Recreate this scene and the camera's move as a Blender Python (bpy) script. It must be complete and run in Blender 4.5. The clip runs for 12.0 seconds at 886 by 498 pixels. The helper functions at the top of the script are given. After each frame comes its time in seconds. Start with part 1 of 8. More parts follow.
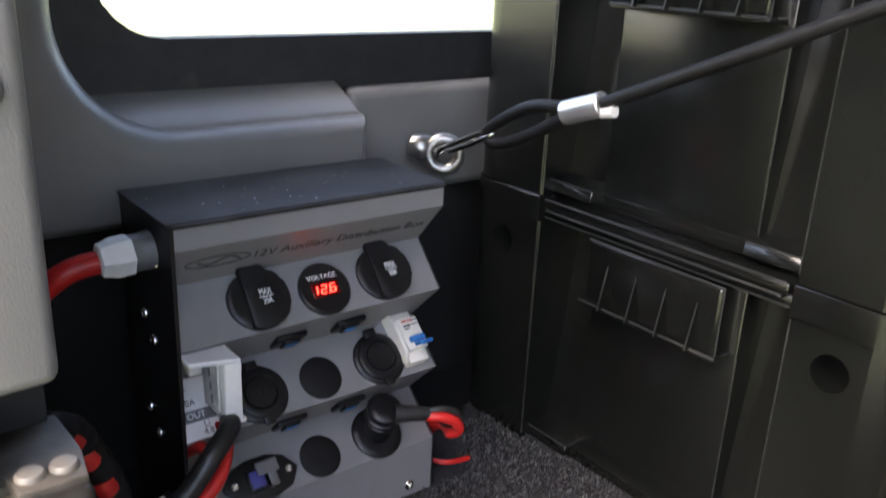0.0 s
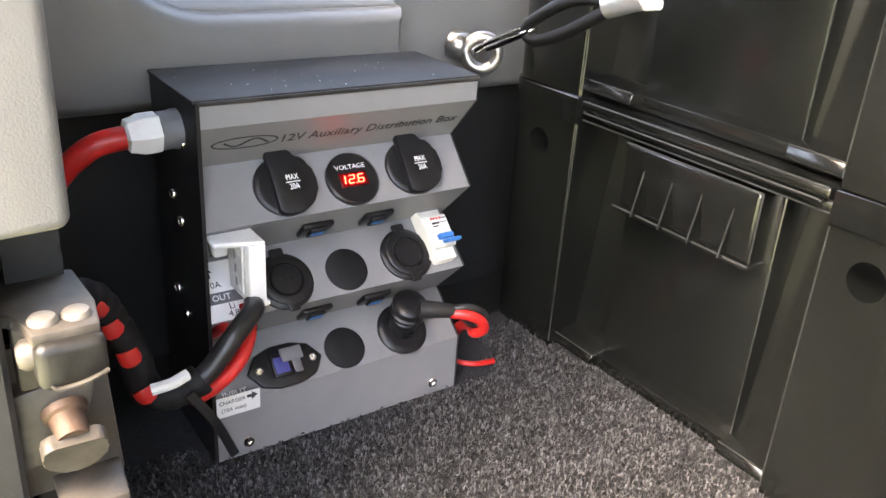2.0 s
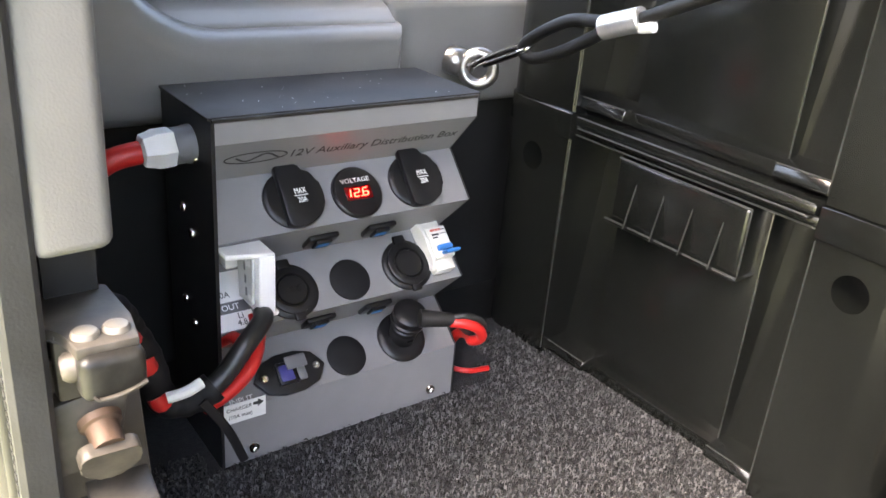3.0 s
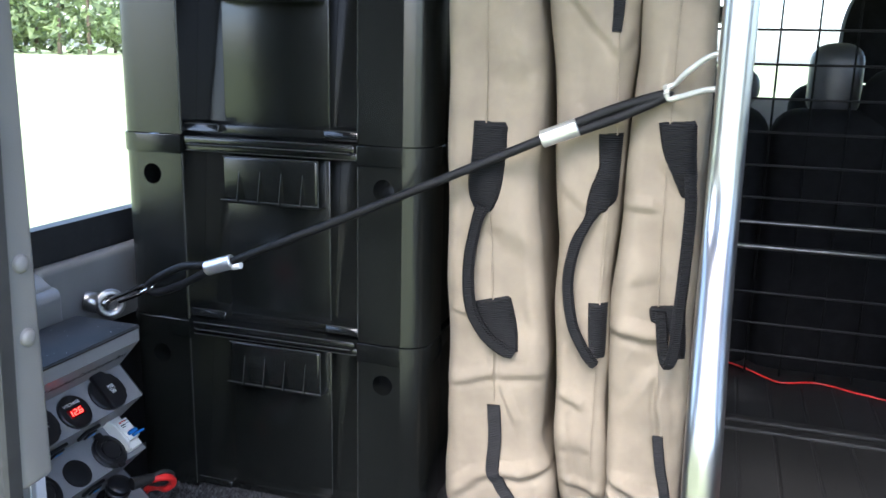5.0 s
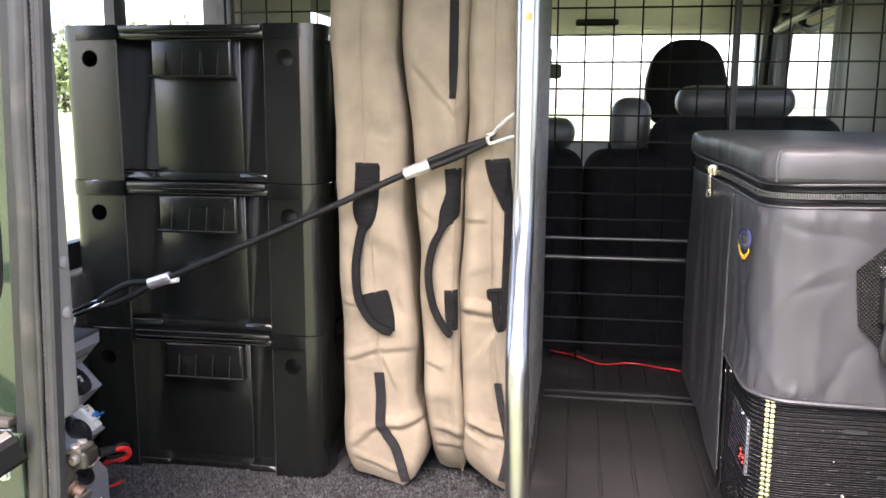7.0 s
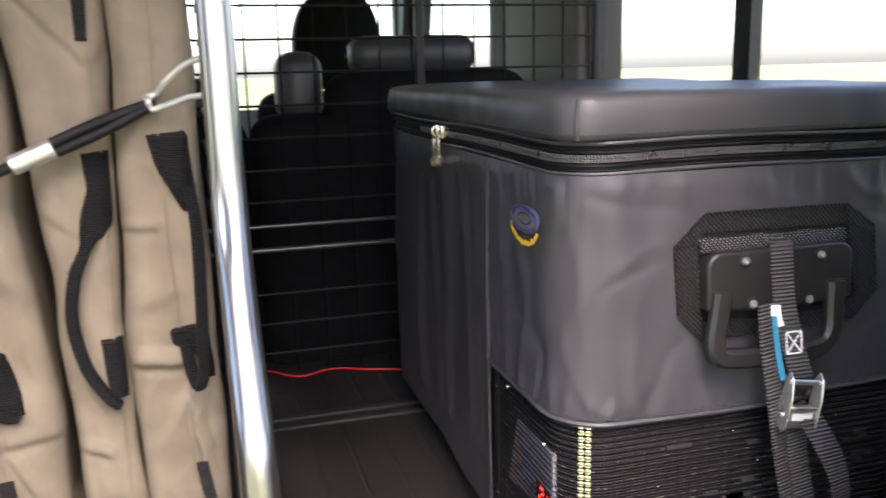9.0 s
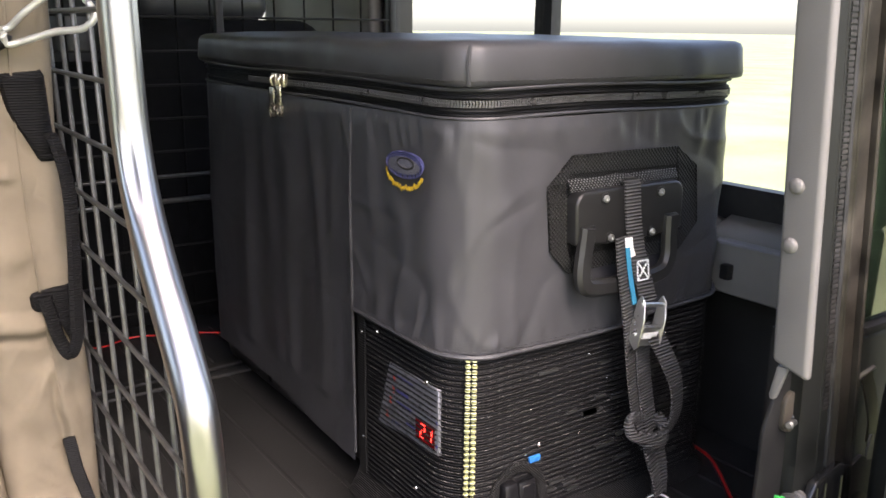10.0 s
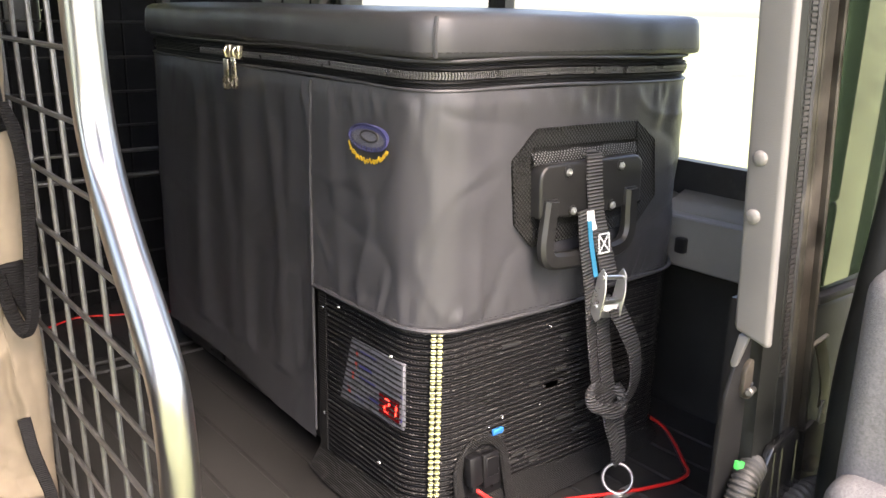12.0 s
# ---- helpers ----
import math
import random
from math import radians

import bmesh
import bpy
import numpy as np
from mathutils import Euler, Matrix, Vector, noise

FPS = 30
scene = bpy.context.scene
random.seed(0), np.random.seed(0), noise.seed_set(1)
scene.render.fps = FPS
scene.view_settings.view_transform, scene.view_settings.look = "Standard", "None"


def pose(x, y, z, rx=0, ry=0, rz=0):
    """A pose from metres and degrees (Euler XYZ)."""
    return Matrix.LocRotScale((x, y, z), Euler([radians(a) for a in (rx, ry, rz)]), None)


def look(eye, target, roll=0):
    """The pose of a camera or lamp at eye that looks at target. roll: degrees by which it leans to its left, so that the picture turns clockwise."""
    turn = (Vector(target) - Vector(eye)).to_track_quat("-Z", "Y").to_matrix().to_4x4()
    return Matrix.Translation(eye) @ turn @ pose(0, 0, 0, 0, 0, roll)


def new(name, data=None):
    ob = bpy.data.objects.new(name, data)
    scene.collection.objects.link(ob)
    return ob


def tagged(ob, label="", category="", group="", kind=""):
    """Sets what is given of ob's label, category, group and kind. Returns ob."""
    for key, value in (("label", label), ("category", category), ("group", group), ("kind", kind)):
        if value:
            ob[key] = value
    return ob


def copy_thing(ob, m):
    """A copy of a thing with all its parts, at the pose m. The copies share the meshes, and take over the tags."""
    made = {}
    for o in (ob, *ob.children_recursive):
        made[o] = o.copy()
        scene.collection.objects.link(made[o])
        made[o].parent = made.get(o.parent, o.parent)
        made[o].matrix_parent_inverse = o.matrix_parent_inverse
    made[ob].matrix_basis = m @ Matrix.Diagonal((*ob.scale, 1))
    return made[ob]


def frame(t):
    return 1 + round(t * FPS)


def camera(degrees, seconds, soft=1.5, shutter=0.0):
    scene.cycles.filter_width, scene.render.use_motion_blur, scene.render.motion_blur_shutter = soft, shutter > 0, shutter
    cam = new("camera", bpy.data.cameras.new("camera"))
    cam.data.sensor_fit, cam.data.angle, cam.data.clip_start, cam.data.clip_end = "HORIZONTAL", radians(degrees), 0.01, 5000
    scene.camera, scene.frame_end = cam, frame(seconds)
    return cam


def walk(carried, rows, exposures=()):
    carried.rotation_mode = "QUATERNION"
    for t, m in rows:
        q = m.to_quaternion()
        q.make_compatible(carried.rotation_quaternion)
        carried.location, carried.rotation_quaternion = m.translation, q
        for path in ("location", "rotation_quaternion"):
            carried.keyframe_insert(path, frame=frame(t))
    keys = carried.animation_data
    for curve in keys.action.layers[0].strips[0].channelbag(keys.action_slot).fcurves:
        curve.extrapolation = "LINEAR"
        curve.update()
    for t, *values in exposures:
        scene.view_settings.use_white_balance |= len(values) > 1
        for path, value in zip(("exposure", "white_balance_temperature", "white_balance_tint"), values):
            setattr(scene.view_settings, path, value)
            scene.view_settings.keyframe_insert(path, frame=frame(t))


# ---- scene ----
cam = camera(55.3, 12.0, shutter=0.3)
PATH = [
    (0, (-0.077, 0.011, 0.413), (-1.549, 1.192, -0.249), 2.7),
    (0.5, (-0.076, 0.026, 0.382), (-1.552, 1.119, -0.408), 3.0),
    (1, (-0.07, 0.021, 0.384), (-1.552, 1.079, -0.442), 3.4),
    (1.5, (-0.067, 0.02, 0.386), (-1.554, 1.077, -0.434), 3.5),
    (2, (-0.068, 0.021, 0.387), (-1.55, 1.086, -0.431), 3.9),
    (2.5, (-0.066, 0.016, 0.389), (-1.541, 1.088, -0.433), 4.3),
    (2.7, (-0.067, 0.014, 0.391), (-1.541, 1.086, -0.43), 4.5),
    (4.3, (-0.0358, -0.2414, 0.5048), (-0.9312, 1.4508, -0.0738), 3.3),
    (4.5, (-0.0074, -0.2836, 0.5276), (-0.7684, 1.4866, -0.0074), 2.4),
    (5, (0.058, -0.3666, 0.559), (-0.544, 1.486, 0.1068), 1.3),
    (5.5, (0.0636, -0.4914, 0.5658), (-0.4856, 1.382, 0.1316), 1.0),
    (6, (0.1016, -0.6096, 0.5652), (-0.3596, 1.2942, 0.1614), 0.8),
    (6.5, (0.1296, -0.6766, 0.5784), (-0.2262, 1.2586, 0.2208), 0.2),
    (6.7, (0.1328, -0.6942, 0.577), (-0.1994, 1.2492, 0.242), 0.2),
    (8.3, (0.057, -0.545, 0.55), (0.071, 1.422, 0.19), -0.4),
    (8.5, (0.053, -0.474, 0.548), (0.204, 1.485, 0.178), -1.0),
    (9, (0.041, -0.337, 0.549), (0.585, 1.543, 0.136), -1.4),
    (9.3, (0.008, -0.306, 0.547), (0.794, 1.473, 0.082), -0.4),
    (9.5, (-0.022, -0.292, 0.55), (0.915, 1.405, 0.059), -0.1),
    (10, (-0.098, -0.288, 0.537), (1.008, 1.3, 0.033), 0.6),
    (10.5, (-0.101, -0.276, 0.53), (1.077, 1.245, -0.016), 1.0),
    (11, (-0.112, -0.264, 0.529), (1.085, 1.224, -0.065), 1.4),
    (11.5, (-0.117, -0.269, 0.53), (1.093, 1.217, -0.045), 1.6),
    (12, (-0.116, -0.272, 0.53), (1.097, 1.221, -0.018), 1.4),
]
STOPS = [(0.0, 3.3, 7300, 18), (0.3, 4.0, 7700, 17), (0.7, 4.75, 8300, 17), (2.5, 4.55, 8300, 17), (4.3, 3.6, 5850, 12), (4.7, 3.2, 5850, 12), (5.2, 3.05, 5900, 13), (6.0, 3.25, 6000, 16), (6.7, 3.25, 6700, 21), (8.3, 2.7, 7000, 23), (9.5, 2.5, 6850, 21), (10.5, 2.75, 7500, 20), (11.2, 3.1, 7550, 19), (12.0, 3.15, 7600, 19)]
walk(cam, [(t, look(eye, target, roll)) for t, eye, target, roll in PATH], STOPS)

# ---- world and sun ----
world = bpy.data.worlds.new("sky")
scene.world = world
world.use_nodes = True
wn, wl = world.node_tree.nodes, world.node_tree.links
sky = wn.new("ShaderNodeTexSky")
sky.sky_type, sky.sun_disc = "NISHITA", False
SUN_UP, SUN_ROUND = 54.0, 183.0
sky.sun_elevation, sky.sun_rotation = radians(SUN_UP), radians(SUN_ROUND)
sky.air_density, sky.dust_density = 0.9, 2.5
wn["Background"].inputs["Strength"].default_value = 0.14
wl.new(sky.outputs[0], wn["Background"].inputs["Color"])
sun = new("sun", bpy.data.lights.new("sun", "SUN"))
sun.data.energy, sun.data.angle, sun.data.color = 1.0, radians(45), (1.0, 0.96, 0.9)
az, el = radians(SUN_ROUND), radians(SUN_UP)
sun_from = Vector((math.sin(az) * math.cos(el), math.cos(az) * math.cos(el), math.sin(el)))
sun.matrix_world = look(sun_from * 20, (0, 0, 0))


# ---- materials ----
def shade(name, base, rough=0.5, metal=0.0, var=0.15, scale=40.0, bump=0.1, bump_scale=400.0, bump_depth=0.0006,
          second=None, spots=0.0, island=0.0, rough_var=0.1, coat=0.0, ior=1.5, spec=0.5):
    """A surface with grain at two scales; second: a colour of stains or painted glints; island: brightness change from
    piece to piece.
    """
    m = bpy.data.materials.new(name)
    m.use_nodes = True
    n, l = m.node_tree.nodes, m.node_tree.links
    p = n["Principled BSDF"]
    p.inputs["Metallic"].default_value = metal
    p.inputs["IOR"].default_value = ior
    p.inputs["Coat Weight"].default_value = coat
    p.inputs["Specular IOR Level"].default_value = spec
    p.inputs["Coat Roughness"].default_value = 0.03
    co = n.new("ShaderNodeTexCoord")
    big = n.new("ShaderNodeTexNoise")
    big.inputs["Scale"].default_value, big.inputs["Detail"].default_value = scale, 6.0
    fine = n.new("ShaderNodeTexNoise")
    fine.inputs["Scale"].default_value, fine.inputs["Detail"].default_value = bump_scale, 3.0
    l.new(co.outputs["Object"], big.inputs["Vector"])
    l.new(co.outputs["Object"], fine.inputs["Vector"])
    ramp = n.new("ShaderNodeValToRGB")
    e = ramp.color_ramp.elements
    e[0].position, e[1].position = 0.3, 0.7
    e[0].color = (*[c * (1 - var) for c in base], 1)
    e[1].color = (*[min(1, c * (1 + var)) for c in base], 1)
    l.new(big.outputs["Fac"], ramp.inputs["Fac"])
    out = ramp.outputs["Color"]
    if second:
        st = n.new("ShaderNodeTexNoise")
        st.inputs["Scale"].default_value, st.inputs["Detail"].default_value = scale * 0.37, 8.0
        l.new(co.outputs["Object"], st.inputs["Vector"])
        r2 = n.new("ShaderNodeValToRGB")
        r2.color_ramp.elements[0].position, r2.color_ramp.elements[1].position = 0.62 - spots, 0.7
        l.new(st.outputs["Fac"], r2.inputs["Fac"])
        mx = n.new("ShaderNodeMix")
        mx.data_type = "RGBA"
        l.new(r2.outputs["Color"], mx.inputs["Factor"])
        l.new(out, mx.inputs["A"])
        mx.inputs["B"].default_value = (*second, 1)
        out = mx.outputs["Result"]
    if island:
        g = n.new("ShaderNodeNewGeometry")
        mr = n.new("ShaderNodeMapRange")
        mr.inputs["To Min"].default_value, mr.inputs["To Max"].default_value = 1 - island, 1 + island
        l.new(g.outputs["Random Per Island"], mr.inputs["Value"])
        hs = n.new("ShaderNodeHueSaturation")
        l.new(out, hs.inputs["Color"])
        l.new(mr.outputs["Result"], hs.inputs["Value"])
        out = hs.outputs["Color"]
    l.new(out, p.inputs["Base Color"])
    rr = n.new("ShaderNodeMapRange")
    rr.inputs["To Min"].default_value, rr.inputs["To Max"].default_value = max(0.02, rough - rough_var), min(1, rough + rough_var)
    l.new(big.outputs["Fac"], rr.inputs["Value"])
    l.new(rr.outputs["Result"], p.inputs["Roughness"])
    if bump:
        b = n.new("ShaderNodeBump")
        b.inputs["Strength"].default_value, b.inputs["Distance"].default_value = bump, bump_depth
        l.new(fine.outputs["Fac"], b.inputs["Height"])
        l.new(b.outputs["Normal"], p.inputs["Normal"])
    return m


def woven(name, base, rough, pitch, axes="xz", depth=0.0005, strength=0.6, var=0.15, thread=None):
    """Cloth or webbing: two crossing sets of threads at the given pitch in metres."""
    m = shade(name, base, rough, var=var, scale=25, bump=0, spec=0.2)
    n, l = m.node_tree.nodes, m.node_tree.links
    p = n["Principled BSDF"]
    co = n.new("ShaderNodeTexCoord")
    sep = n.new("ShaderNodeSeparateXYZ")
    l.new(co.outputs["Object"], sep.inputs[0])
    waves = []
    for ax in axes:
        mul = n.new("ShaderNodeMath")
        mul.operation = "MULTIPLY"
        mul.inputs[1].default_value = 2 * math.pi / pitch
        l.new(sep.outputs["xyz".index(ax)], mul.inputs[0])
        sn = n.new("ShaderNodeMath")
        sn.operation = "SINE"
        l.new(mul.outputs[0], sn.inputs[0])
        waves.append(sn)
    height = waves[0].outputs[0]
    if len(waves) > 1:
        mm = n.new("ShaderNodeMath")
        mm.operation = "MULTIPLY"
        l.new(waves[0].outputs[0], mm.inputs[0])
        l.new(waves[1].outputs[0], mm.inputs[1])
        height = mm.outputs[0]
    b = n.new("ShaderNodeBump")
    b.inputs["Strength"].default_value, b.inputs["Distance"].default_value = strength, depth
    l.new(height, b.inputs["Height"])
    l.new(b.outputs["Normal"], p.inputs["Normal"])
    if thread:
        src = p.inputs["Base Color"].links[0].from_socket
        r = n.new("ShaderNodeValToRGB")
        r.color_ramp.elements[0].position, r.color_ramp.elements[1].position = 0.35, 0.75
        l.new(height, r.inputs["Fac"])
        mx = n.new("ShaderNodeMix")
        mx.data_type = "RGBA"
        l.new(r.outputs["Color"], mx.inputs["Factor"])
        l.new(src, mx.inputs["A"])
        mx.inputs["B"].default_value = (*thread, 1)
        l.new(mx.outputs["Result"], p.inputs["Base Color"])
    return m


def glow(name, colour, strength):
    m = bpy.data.materials.new(name)
    m.use_nodes = True
    p = m.node_tree.nodes["Principled BSDF"]
    p.inputs["Base Color"].default_value = (*[c * 0.3 for c in colour], 1)
    p.inputs["Emission Color"].default_value = (*colour, 1)
    p.inputs["Emission Strength"].default_value = strength
    return m


def clear(name, tint, rough=0.0):
    m = bpy.data.materials.new(name)
    m.use_nodes = True
    n, l = m.node_tree.nodes, m.node_tree.links
    tr, gl, mx = n.new("ShaderNodeBsdfTransparent"), n.new("ShaderNodeBsdfGlossy"), n.new("ShaderNodeMixShader")
    fr = n.new("ShaderNodeFresnel")
    fr.inputs["IOR"].default_value = 1.05
    tr.inputs["Color"].default_value = (*tint, 1)
    gl.inputs["Roughness"].default_value = rough
    l.new(fr.outputs[0], mx.inputs[0])
    l.new(tr.outputs[0], mx.inputs[1])
    l.new(gl.outputs[0], mx.inputs[2])
    l.new(mx.outputs[0], n["Material Output"].inputs["Surface"])
    return m


